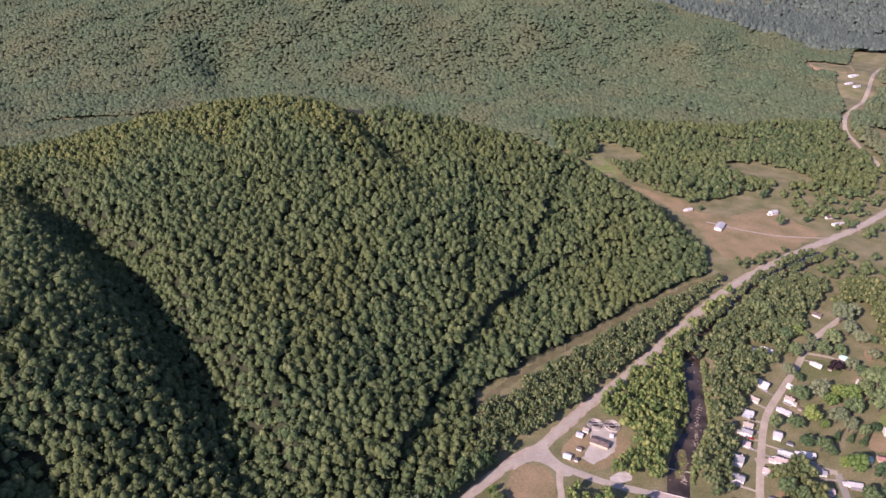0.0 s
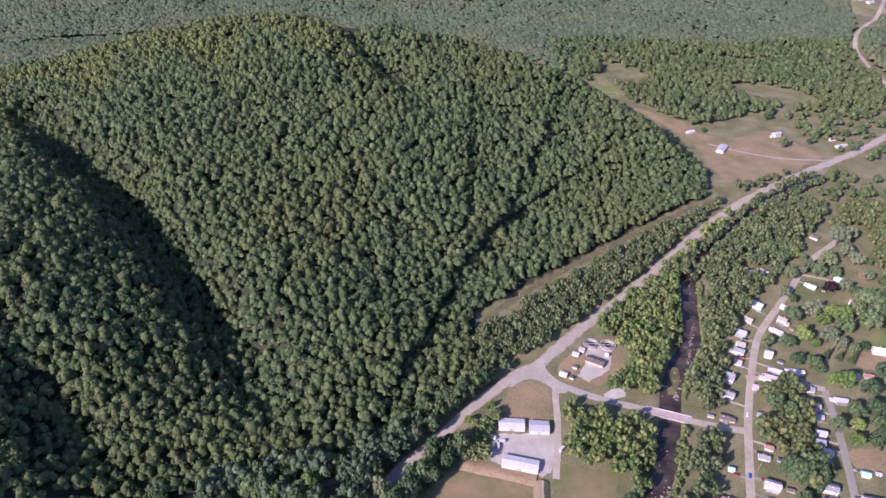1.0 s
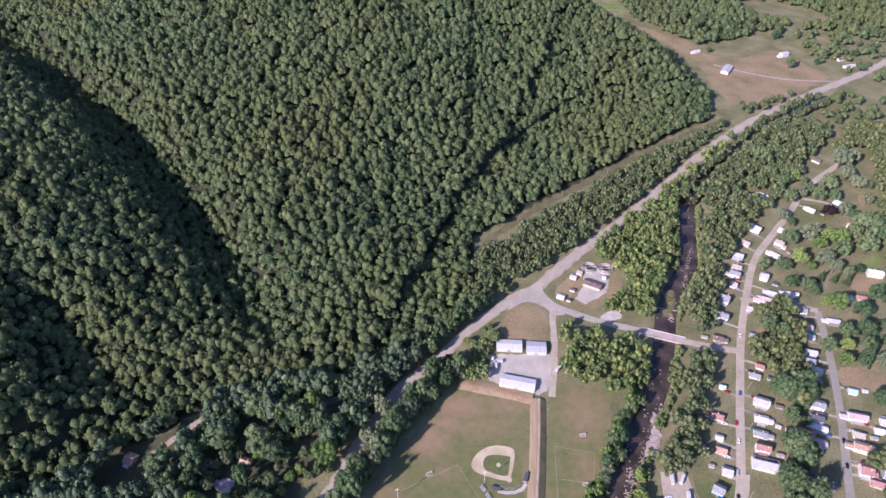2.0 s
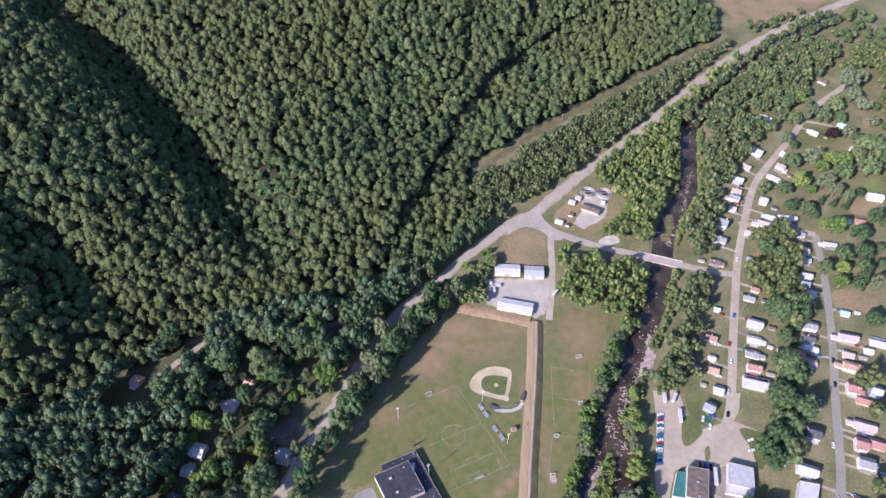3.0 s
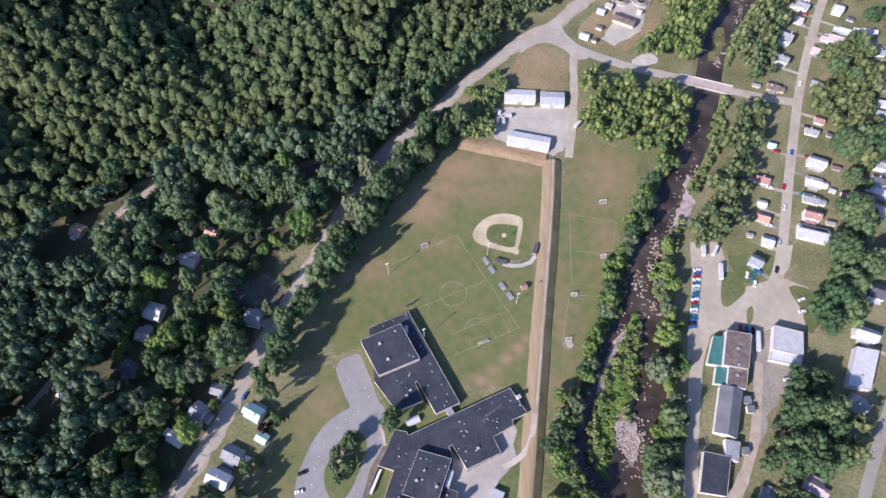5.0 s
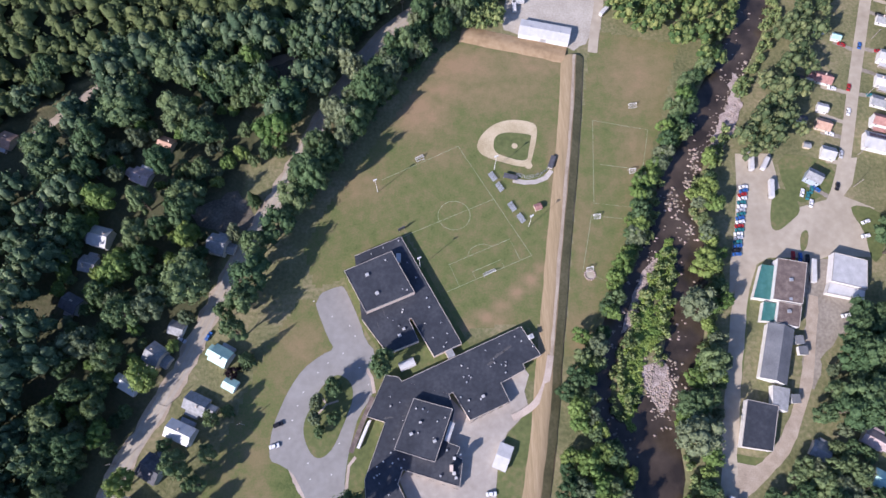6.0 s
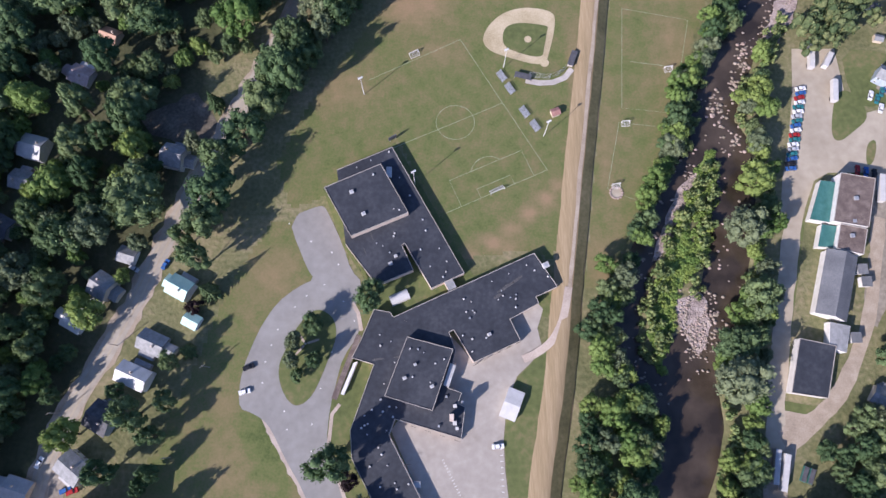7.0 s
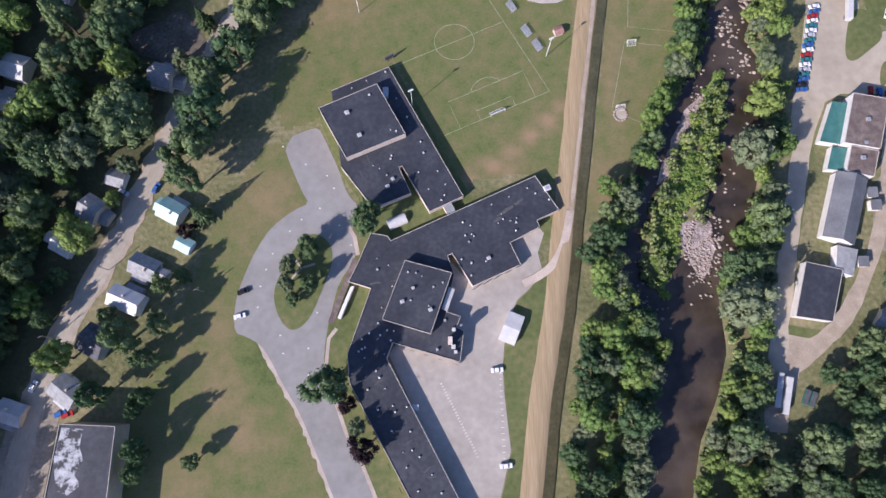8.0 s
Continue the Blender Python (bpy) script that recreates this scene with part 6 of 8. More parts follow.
def garden_shed(x, y, rz, w, d, roof, wall, label):
    e = root("garden_shed", x, y, None, rz, label, "shed", "sheds in the village gardens")
    part("wall", gable_body(w, d, 2.2, 0.45), M[wall], e)
    part("roof", gable_roof(w, d, 2.2, 0.45, 0.25, 0.12), M[roof], e)
    part("door", box(bmesh.new(), -0.7, 0.7, -d / 2 - 0.06, -d / 2 - 0.005, 0, 1.9), M["wood"], e)
    HOUSES.append((x, y, 2.5))


SHED_LOOKS = (("roof_grey", "siding_tan", "small tan garden shed with a grey roof"), ("roof_brown", "wood", "small weathered wooden garden shed"), ("roof_light", "siding", "small white garden shed with a pale roof"), ("roof_dark", "siding_blue", "small blue-grey garden shed with a dark roof"))
for k, (spot, turn) in enumerate(BACKYARDS):
    far = min(math.hypot(spot.x - a, spot.y - b) - r for a, b, r in HOUSES)
    lane = min(float(near(np.array([spot.x]), np.array([spot.y]), line)[0][0]) for line in (FIRST_STREET, SECOND_STREET, CROSS_STREET, TOWN_END, RIVER))
    if far > 4.0 and lane > 9.0 and k % 3 != 1:
        garden_shed(spot.x, spot.y, turn, 4.2 + k % 3, 3.4 + 0.5 * (k % 2), *SHED_LOOKS[k % 4])

solar = root("house", 272, 36, None, -16, "long white house with solar panels on its roof", "house", "houses along the village streets")
HOUSES.append((272, 36, 13))
part("wall", gable_body(21, 11, 4.2, 0.5), M["siding"], solar)
part("roof", gable_roof(21, 11, 4.2, 0.5), M["roof_light"], solar)
for j in range(4):
    q = part("solar_panel", box(bmesh.new(), -9 + 4.6 * j, -4.8 + 4.6 * j, 1.2, 4.9, 0, 0.12), M["solar"], solar)
    q.matrix_basis = Matrix.Translation((0, 0, 7.25)) @ Matrix.Rotation(-math.atan(0.5), 4, "X")
barn = root("farm_barn", 470, 752, None, 55, "long grey metal farm barn in the hayfield", "barn")
part("wall", gable_body(26, 12, 4.5, 0.35), M["siding"], barn)
part("roof", gable_roof(26, 12, 4.5, 0.35), M["roof_light"], barn)


# ---- sports ground ----
def strip(name, pts, half, mat, parent, lift=0.13, closed=False):
    p = [Vector(q) for q in pts]
    bm = bmesh.new()
    rows = []
    n = len(p)
    for k in range(n):
        a, b = p[k - 1] if (k or closed) else p[k], p[(k + 1) % n] if (k < n - 1 or closed) else p[k]
        t = (b - a).normalized()
        nn = Vector((t.y, -t.x)) * half
        rows.append((bm.verts.new((*(p[k] - nn), lift)), bm.verts.new((*(p[k] + nn), lift))))
    for k in range(n if closed else n - 1):
        q = rows[k], rows[(k + 1) % n]
        bm.faces.new((q[0][0], q[0][1], q[1][1], q[1][0]))
    bmesh.ops.recalc_face_normals(bm, faces=bm.faces[:])
    for f in bm.faces:
        if f.normal.z < 0:
            f.normal_flip()
    return part(name, bm, mat, parent)


C0, C1, C2, C3 = Vector((53, -35)), Vector((3, -57)), Vector((-36, 14)), Vector((11, 37))
pitch_mark = root("pitch_marking", 0, 0, 0, 0, "faded white soccer pitch lines on mown grass", "marking")
pitch_mark["kind"] = "structure"
U = (C1 - C0).normalized()
V = Vector((U.y, -U.x))
V = V if V.y > 0 else -V
goal_mid = Vector((28.5, -45.8))
for pts, closed in (([C0, C1], False), ([C0, C3], False), ([goal_mid + U * 19.5, goal_mid + U * 19.5 + V * 14.5, goal_mid - U * 19.5 + V * 14.5, goal_mid - U * 19.5], False), ([goal_mid + U * 9, goal_mid + U * 9 + V * 5, goal_mid - U * 9 + V * 5, goal_mid - U * 9], False), ([C3, C2], False), ([Vector((8, -9.5)) + U * 36, Vector((8, -9.5)) - U * 26], False)):
    strip("line", pts, 0.11, M["white_line"], pitch_mark, 0.13, closed)
cc = Vector((8, -9.5))
strip("centre_circle", [cc + Vector((9.6 * math.cos(a), 9.2 * math.sin(a))) for a in np.linspace(0, 2 * math.pi, 48, endpoint=False)], 0.11, M["white_line"], pitch_mark, 0.13, True)
mid = goal_mid + V * 9.6
arc = [mid + U * (9.2 * math.cos(a)) + V * (9.2 * math.sin(a)) for a in np.linspace(0.6, math.pi - 0.6, 18)]
strip("penalty_arc", arc, 0.11, M["white_line"], pitch_mark, 0.13)
for pts in ([(104, -38), (98, -52), (82, -45), (90, -10), (108, -12)], [(96, 55), (130, 48), (118, -5), (92, -2), (96, 55)], [(98, 24), (126, 20)]):
    strip("practice_line", pts, 0.12, M["white_line"], pitch_mark, 0.13)

inf = root("baseball_infield", 0, 0, 0, 0, "tan clay baseball infield round a grass diamond", "infield")
inf["kind"] = "structure"
outer = [(54, 21), (34, 27), (25, 31), (22, 37), (26, 46), (34, 53), (44, 56), (54, 55), (61, 52), (60, 42), (57, 30)]
inner = [(53, 25.5), (37, 30.5), (33, 34), (33, 41), (36, 45.5), (43, 47), (57, 45), (56.5, 43), (54.5, 33)]
for nm, ring, mat, z in (("clay", outer, "infield", 0.16), ("grass_square", inner, "lawn", 0.20)):
    pts = [Vector(p) for p in ring]
    for _ in range(2):
        pts = [q for a, b in zip(pts, pts[1:] + pts[:1]) for q in (a * 0.75 + b * 0.25, a * 0.25 + b * 0.75)]
    bm = bmesh.new()
    f = bm.faces.new([bm.verts.new((*p, z)) for p in pts])
    bm.normal_update()
    if f.normal.z < 0:
        f.normal_flip()
    bmesh.ops.triangulate(bm, faces=[f])
    part(nm, bm, M[mat], inf)
for x, y, r in ((46, 37, 1.9), (54, 23.5, 2.4)):
    bm = bmesh.new()
    bmesh.ops.create_circle(bm, cap_ends=True, segments=20, radius=r, matrix=Matrix.Translation((x, y, 0.235)))
    part("mound", bm, M["infield"], inf)

for x, y, rz, g in ((28.3, -46.3, 204, 7.3), (-13, 29, 25, 5), (86, -43, 10, 4), (93, -10, 5, 4), (117, 20, 8, 4), (122, 66, 8, 5)):
    gl = root("soccer_goal", x, y, None, rz, "white soccer goal frame with a pale net", "goal", "goals on the sports ground")
    w = g / 2
    part("crossbar", tube(bmesh.new(), (-w, 0, 2.4), (w, 0, 2.4), 0.15), M["trim_white"], gl)
    for s in (-w, w):
        part("upright", tube(bmesh.new(), (s, 0, 0), (s, 0, 2.4), 0.15), M["trim_white"], gl)
        part("stay", tube(bmesh.new(), (s, 0, 2.4), (s, -2.0, 0.05), 0.07), M["trim_white"], gl)
    part("ground_bar", tube(bmesh.new(), (-w, -2.0, 0.08), (w, -2.0, 0.08), 0.08), M["trim_white"], gl)
    bm = bmesh.new()
    n = 9
    for k in range(n + 1):
        u = -w + 2 * w * k / n
        tube(bm, (u, 0, 2.4), (u, -2.0, 0.08), 0.03, None, 4)
        tube(bm, (-w, -2.0 * k / n, 2.4 - 2.3 * k / n), (w, -2.0 * k / n, 2.4 - 2.3 * k / n), 0.03, None, 4)
    part("net", bm, M["roof_light"], gl)

for x, y, rz in ((32, 16, -58), (36, 9, -58), (43, -4, -58), (48, -11.5, -58)):
    b = root("bleacher", x, y, None, rz, "grey aluminium bleacher with stepped benches", "bleacher", "bleachers beside the soccer pitch")
    for k in range(4):
        part("bench", box(bmesh.new(), -3, 3, -1.4 + 0.75 * k, -1.05 + 0.75 * k, 0.42 + 0.32 * k, 0.5 + 0.32 * k), M["steel"], b)
        part("footboard", box(bmesh.new(), -3, 3, -1.75 + 0.75 * k, -1.45 + 0.75 * k, 0.1 + 0.32 * k, 0.17 + 0.32 * k), M["steel"], b)
    for s in (-2.6, 0, 2.6):
        part("frame", tube(bmesh.new(), (s, -1.6, 0), (s, 1.4, 1.6), 0.06), M["steel"], b)
for x, y, rz, lab in ((68.3, 25, 70, "grey block dugout with a flat roof"), (42.5, 15, -15, "grey block dugout with a flat roof")):
    b = root("dugout", x, y, None, rz, lab, "dugout", "dugouts of the ball field")
    part("back_wall", box(bmesh.new(), -4, 4, 1.2, 1.4, 0, 2.1), M["concrete"], b)
    for s in (-3.9, 3.9):
        part("side_wall", box(bmesh.new(), s - 0.1, s + 0.1, -1.2, 1.19, 0, 2.1), M["concrete"], b)
    part("roof", box(bmesh.new(), -4.3, 4.3, -1.5, 1.7, 2.104, 2.3, 0.04), M["roof_dark"], b)
bs = root("backstop_fence", 0, 0, 0, 0, "curved chain link backstop on steel posts", "fence")
for k, (x, y) in enumerate(((46, 16), (51, 14.5), (56, 14.6), (61, 16.5), (65, 20))):
    part("post", tube(bmesh.new(), (x, y, 0), (x, y, 5), 0.08), M["steel"], bs)
for a, b in zip(((46, 16), (51, 14.5), (56, 14.6), (61, 16.5)), ((51, 14.5), (56, 14.6), (61, 16.5), (65, 20))):
    for z in (0.4, 1.2, 2.0, 3.0, 4.0, 5.0):
        part("rail", tube(bmesh.new(), (*a, z), (*b, z), 0.035, None, 5), M["steel"], bs)
strip("concrete_pad", [(44, 13.5), (51, 12), (58, 12.4), (64, 15), (68, 20)], 1.5, M["concrete"], bs, 0.15)
hut = root("concession_hut", 58, -5, None, 20, "small hut with a red-brown roof by the field", "hut")
part("wall", gable_body(4, 3.4, 2.4, 0.5), M["siding_tan"], hut)
part("roof", gable_roof(4, 3.4, 2.4, 0.5, 0.3), M["roof_red"], hut)
for k, (x, y) in enumerate(((52, -17), (-12, -42), (-38, 6), (33, 21))):
    fl = root("floodlight", x, y, None, 25, "tall pale floodlight pole with a lamp bank", "floodlight", "floodlights of the soccer pitch")
    part("pole", tube(bmesh.new(), (0, 0, 0), (0, 0, 16.5), 0.17, 0.12, 10), M["trim_white"], fl)
    head = part("lamp_bank", box(bmesh.new(), -1.2, 1.2, -0.2, 0.2, 16.2, 17.2, 0.05), M["trim_white"], fl)
    for j in range(4):
        part("lamp", tube(bmesh.new(), (-0.9 + 0.6 * j, 0.2, 16.8), (-0.9 + 0.6 * j, 0.5, 16.7), 0.24, 0.28, 10), M["steel"], head)
sc = root("scoreboard", -23, -19, None, 30, "dark scoreboard on two posts above the pitch", "scoreboard")
part("board", box(bmesh.new(), -2.2, 2.2, -0.2, 0.2, 2.0, 5.0, 0.05), M["roof_dark"], sc)
for s in (-1.6, 1.6):
    part("post", tube(bmesh.new(), (s, 0, 0), (s, 0, 2.0), 0.12), M["steel"], sc)
ring = root("stone_ring", 86, -47, None, 0, "ring of grey boulders with ash on the grass", "fire ring")
for k in range(14):
    a = k * 2 * math.pi / 14
    bm = bmesh.new()
    bmesh.ops.create_icosphere(bm, subdivisions=1, radius=0.75, matrix=Matrix.Translation((3.0 * math.cos(a), 3.0 * math.sin(a), 0.3)) @ Matrix.Rotation(k, 4, "Z") @ Matrix.Diagonal((1, 0.8, 0.6, 1)))
    part("stone", bm, M["stone"], ring)
bm = bmesh.new()
bmesh.ops.create_circle(bm, cap_ends=True, segments=20, radius=2.6, matrix=Matrix.Translation((0, 0, 0.14)))
part("ash", bm, M["asphalt"], ring)

# ---- paint on the school asphalt ----
marks = root("parking_marking", 0, 0, 0, 0, "short worn white parking marks on asphalt", "marking")
marks["kind"] = "structure"
for k in range(26):
    a, b = Vector((0.3, -170.4)), Vector((16.4, -202.2))
    p = a.lerp(b, (k + 0.5) / 26)
    strip("stall_mark", [p, p + Vector((0.9, 0.45))], 0.12, M["trim_white"], marks, 0.135)
for k in range(16):
    p = Vector((27.5, -165)).lerp(Vector((28.5, -206)), (k + 0.5) / 16)
    strip("stall_mark", [p - Vector((1.2, 0)), p], 0.12, M["trim_white"], marks, 0.135)
for x, y in [(-72.6, -62.2), (-61.7, -71.0), (-51.6, -76.5), (-48.3, -82.4), (-62.6, -97.3), (-67.8, -102.6), (-54.5, -92.0), (-75.1, -113.0), (-77.8, -120.2), (-80.0, -127.8), (-45.3, -100.0), (-39.9, -109.2), (-80.8, -137.2), (-70.2, -149.7), (-68.6, -157.6), (-57.6, -155.4), (-57.2, -166.9), (-54.3, -139.8), (-49.8, -123.4), (-44.3, -141.1)]:
    strip("stall_mark", [(x, y), (x + 0.6, y + 0.3)], 0.25, M["trim_white"], marks, 0.135)
strip("side_walk", [(-41.4, -100.0), (-38.0, -105.3), (-36.3, -113.6)], 0.9, M["pale_track"], marks, 0.15)
strip("side_walk", [(-45.1, -146.6), (-48.5, -151.0), (-49.4, -163.3), (-45.3, -176.6), (-40.1, -190.8), (-33.1, -203.6), (-26.1, -219.6)], 0.8, M["pale_track"], marks, 0.15)
flag = root("flagpole", -61.8, -119.5, None, 0, "slim white flagpole on the grass island", "flagpole")
part("pole", tube(bmesh.new(), (0, 0, 0), (0, 0, 9), 0.12, 0.06, 8), M["trim_white"], flag)
part("base", tube(bmesh.new(), (0, 0, 0.1), (0, 0, 0.4), 0.6, 0.5, 10), M["concrete"], flag)
for a in (0.3, 2.2, 4.0):
    strip("path", [(1.0 * math.cos(a), 1.0 * math.sin(a)), (6.5 * math.cos(a), 6.5 * math.sin(a))], 0.5, M["pale_track"], flag, 0.24)

# ---- boulders in the shallows ----
rng = np.random.RandomState(6)
stones = []
for line, half, n, lo, hi in ((RIVER, 9, 90, 0.35, 1.0), (RIVER_EAST, 8, 60, 0.0, 0.55), (RIVER_WEST, 5, 80, 0.0, 1.0)):
    p = resample(line, 1.0)
    for _ in range(n):
        i = int((lo + (hi - lo) * rng.uniform()) * (len(p) - 1))
        x, y = p[i] + rng.uniform(-half, half, 2)
        v, f = lumpy(int(rng.randint(1, 30)), 1, 0.4, -2)
        s = rng.uniform(0.3, 0.85) * np.array([1.3, 1.0, 0.55])
        stones.append((v * s + np.array([x, y, -1.25]), f))
for cx, cy, sp in ((139, 1, 4), (143, -6, 4), (148, -20, 3.5), (158, 32, 3), (156, 24, 3), (128, -106, 4), (150, 10, 3), (200, 92, 4), (194, 78, 4), (236, 206, 3)):
    for _ in range(24):
        v, f = lumpy(int(rng.randint(1, 30)), 1, 0.4, -2)
        s = rng.uniform(0.35, 1.0) * np.array([1.3, 1.0, 0.6])
        stones.append((v * s + np.array([cx + rng.normal(0, sp * 0.6), cy + rng.normal(0, sp * 1.2), -1.2]), f))
v, f = merge(stones)
tagged(new("river_stones", fast_mesh("river_stones", v, f, M["stone"])), "pale boulders and cobbles in the shallow river", "stones", kind="stuff")
stones = []
for _ in range(380):
    x, y = 118 + rng.normal(0, 3.6), -110 + rng.normal(0, 8)
    v, f = lumpy(int(rng.randint(1, 30)), 1, 0.4, -2)
    stones.append((v * rng.uniform(0.2, 0.8) * np.array([1.2, 1.0, 0.5]) + np.array([x, y, max(zat(x, y), -1.3) + 0.15]), f))
for (ax, ay), (bx, by), side, n in (((193, 86), (169, 33), 3.4, 260), ((128, -35), (103, -81), 1.8, 170), ((262, 250), (287, 312), 1.6, 120)):
    for _ in range(n):
        u = rng.uniform()
        x, y = ax + (bx - ax) * u + rng.normal(0, side), ay + (by - ay) * u + rng.normal(0, side * 0.5)
        v, f = lumpy(int(rng.randint(1, 30)), 1, 0.4, -2)
        stones.append((v * rng.uniform(0.2, 0.75) * np.array([1.2, 1.0, 0.5]) + np.array([x, y, max(zat(x, y), -1.3) + 0.3]), f))
v, f = merge(stones)
tagged(new("gravel_bar_stones", fast_mesh("gravel_bar_stones", v, f, M["stone"])), "pinkish heap of gravel bar stones", "stones", kind="stuff")


# ---- vehicles ----
def car_template(paint, label, long=4.5, pickup=False):
    e = tagged(new("car"), label, "car")
    h = long / 2
    body = box(bmesh.new(), -h, h, -0.9, 0.9, 0.35, 0.95, 0.14)
    part("body", body, M[paint], e)
    bm = box(bmesh.new(), -h * 0.55, h * 0.42, -0.82, 0.82, 0.955, 1.38)
    for v in bm.verts:
        if v.co.z > 1.2:
            v.co.x = v.co.x * 0.72 - 0.1
            v.co.y *= 0.84
    part("window_band", bm, M["glass"], e)
    bm = box(bmesh.new(), -h * 0.44, h * 0.26, -0.70, 0.70, 1.384, 1.47, 0.03)
    part("roof_panel", bm, M[paint], e)
    for s in (-1, 1):
        for u in (-0.62, 0.62):
            part("wheel", tube(bmesh.new(), (u * h, s * 0.72, 0.34), (u * h, s * 0.93, 0.34), 0.34, None, 12), M["rubber"], e)
    return e


CARS = {k: car_template("car_" + k, lab) for k, lab in (("white", "white parked car"), ("black", "black parked car"), ("silver", "silver parked car"), ("red", "red parked car"), ("blue", "blue parked car"), ("teal", "dark teal parked car"))}


def park(key, x, y, rz, group, on):
    c = copy_thing(CARS[key], pose(x, y, zat(x, y) + 0.12, 0, 0, rz) @ Matrix.Scale(1.2, 4))
    names = {"white": "white", "black": "black", "silver": "silver", "red": "red", "blue": "blue", "teal": "dark teal"}
    tagged(c, names[key] + " car parked " + on, group=group)


order = ["white", "blue", "red", "white", "teal", "white", "silver", "teal", "blue", "white", "red", "teal", "white", "silver", "teal", "blue", "black", "blue"]
for k, key in enumerate(order):
    u = k / (len(order) - 1)
    park(key, 183.0 - 11.0 * u + 0.4 * (k % 2), 8 - 43 * u, 10 + 6 * math.sin(k), "cars parked beside the mill yard", "in a row beside the mill yard")
for key, x, y, rz in (("white", -255, 41, 40), ("silver", -250, 44, 130), ("white", -246, 49, 40)):
    park(key, x, y, rz, "cars by the hillside house", "on the gravel hillside drive")
for key, x, y, rz in (("black", -87, -130, 20), ("white", -88, -141, 15)):
    park(key, x, y, rz, "cars on the school drive", "on the asphalt school drive")
for key, x, y, rz in (("silver", -144, -84, -30), ("blue", -129.5, -82, 62), ("white", -176, -171, 65), ("red", -160, -183, 20), ("blue", -163, -182.5, 20), ("silver", -122, -93, 62), ("black", -158, -152, 60)):
    park(key, x, y, rz, "cars along the valley road", "beside the valley road")
for key, x, y, rz in (("white", 258, 60, 72), ("silver", 247, 30, 72), ("black", 240, 8, 70), ("red", 262, 78, 70), ("white", 318, -20, 70), ("black", 350, 60, 72), ("silver", 304, -64, 66), ("blue", 276, 110, 70), ("white", 300, 180, 66), ("black", 342, 36, 72), ("white", 252, -15, 20), ("white", 250, -24, 10), ("white", 228, -72, 10)):
    park(key, x, y, rz, "cars in the village", "on the village street")
for k, (spot, turn) in enumerate(DRIVES):
    if k % 5 not in (1, 3):
        park(("silver", "white", "black", "blue", "red", "silver", "teal", "white")[k % 8], spot.x, spot.y, turn + 3 * math.sin(k), "cars on the village driveways", "on a village driveway")
for key, x, y, rz in (("red", 205, -36, 80), ("blue", 209, -37, 80), ("black", 213, -38, 80), ("white", 218, 4, 70), ("teal", 221, 2, 70), ("teal", 224, 6, 70), ("white", 222, -3, 70)):
    park(key, x, y, rz, "cars in the mill yard", "in the asphalt mill yard")
for key, x, y, rz in (("white", 25.5, -165, 5), ("white", 28.5, -205, 5)):
    park(key, x, y, rz, "cars in the school yard", "at the edge of the school yard")
for t in CARS.values():
    for o in list(t.children_recursive) + [t]:
        bpy.data.objects.remove(o)


def trailer(x, y, rz, long, label, paint="roof_white"):
    e = root("box_trailer", x, y, None, rz, label, "trailer", "trailers by the mill lane")
    part("body", box(bmesh.new(), -long / 2, long / 2, -1.3, 1.3, 1.0, 3.9, 0.06), M[paint], e)
    part("chassis", box(bmesh.new(), -long / 2 + 0.3, long / 2 - 0.3, -0.5, 0.5, 0.6, 0.99), M["roof_dark"], e)
    for u in (-0.36, -0.27):
        for s in (-1, 1):
            part("wheel", tube(bmesh.new(), (u * long, s * 0.75, 0.5), (u * long, s * 1.25, 0.5), 0.5, None, 12), M["rubber"], e)


trailer(146.5, -174, 78, 15, "pale grey box trailer parked in tree shade", "roof_light")
trailer(150, -176.4, 76, 16, "white box trailer parked beside the lane")
trailer(190, 25, 82, 13, "white box trailer at the yard's edge")
trailer(198, 23, 60, 9, "short white box trailer in the yard")
trailer(199, 6, 82, 12, "white box trailer in the mill yard")
trailer(214, -46, 80, 14, "white box trailer beside the warehouse")
for x, y, rz in ((159.2, -177.2, 66), (162, -178.2, 66)):
    e = root("waste_container", x, y, None, rz, "dark green steel waste container", "container", "containers by the lane")
    part("body", box(bmesh.new(), -3.4, 3.4, -1.1, 1.1, 0.25, 1.7, 0.08), M["roof_teal"], e)
    part("lid", box(bmesh.new(), -3.3, 3.3, -1.0, 1.0, 1.704, 1.8, 0.02), M["roof_dark"], e)


# ---- poles and wires ----
def utility_pole(x, y, rz, h=10.0):
    e = root("utility_pole", x, y, None, rz, "brown wooden utility pole with a cross arm", "pole", "utility poles")
    part("pole", tube(bmesh.new(), (0, 0, -0.5), (0, 0, h), 0.2, 0.14, 8), M["wood"], e)
    part("cross_arm", box(bmesh.new(), -1.2, 1.2, -0.08, 0.08, h - 0.8, h - 0.6), M["wood"], e)
    for u in (-1.0, 0.0, 1.0):
        part("insulator", tube(bmesh.new(), (u, 0, h - 0.595), (u, 0, h - 0.3), 0.08), M["concrete"], e)


for x, y in ((-119, -169), (-105, -130), (-60, 92), (-25, 140), (36, 310), (90, 360), (150, 410), (216, 456), (330, 540), (250, 8), (258, 30), (272, 72), (286, 116), (305, 165), (347, 30), (366, 80), (330, -28), (314, -70), (-148, -120), (-170, -150)):
    utility_pole(x, y, 30)


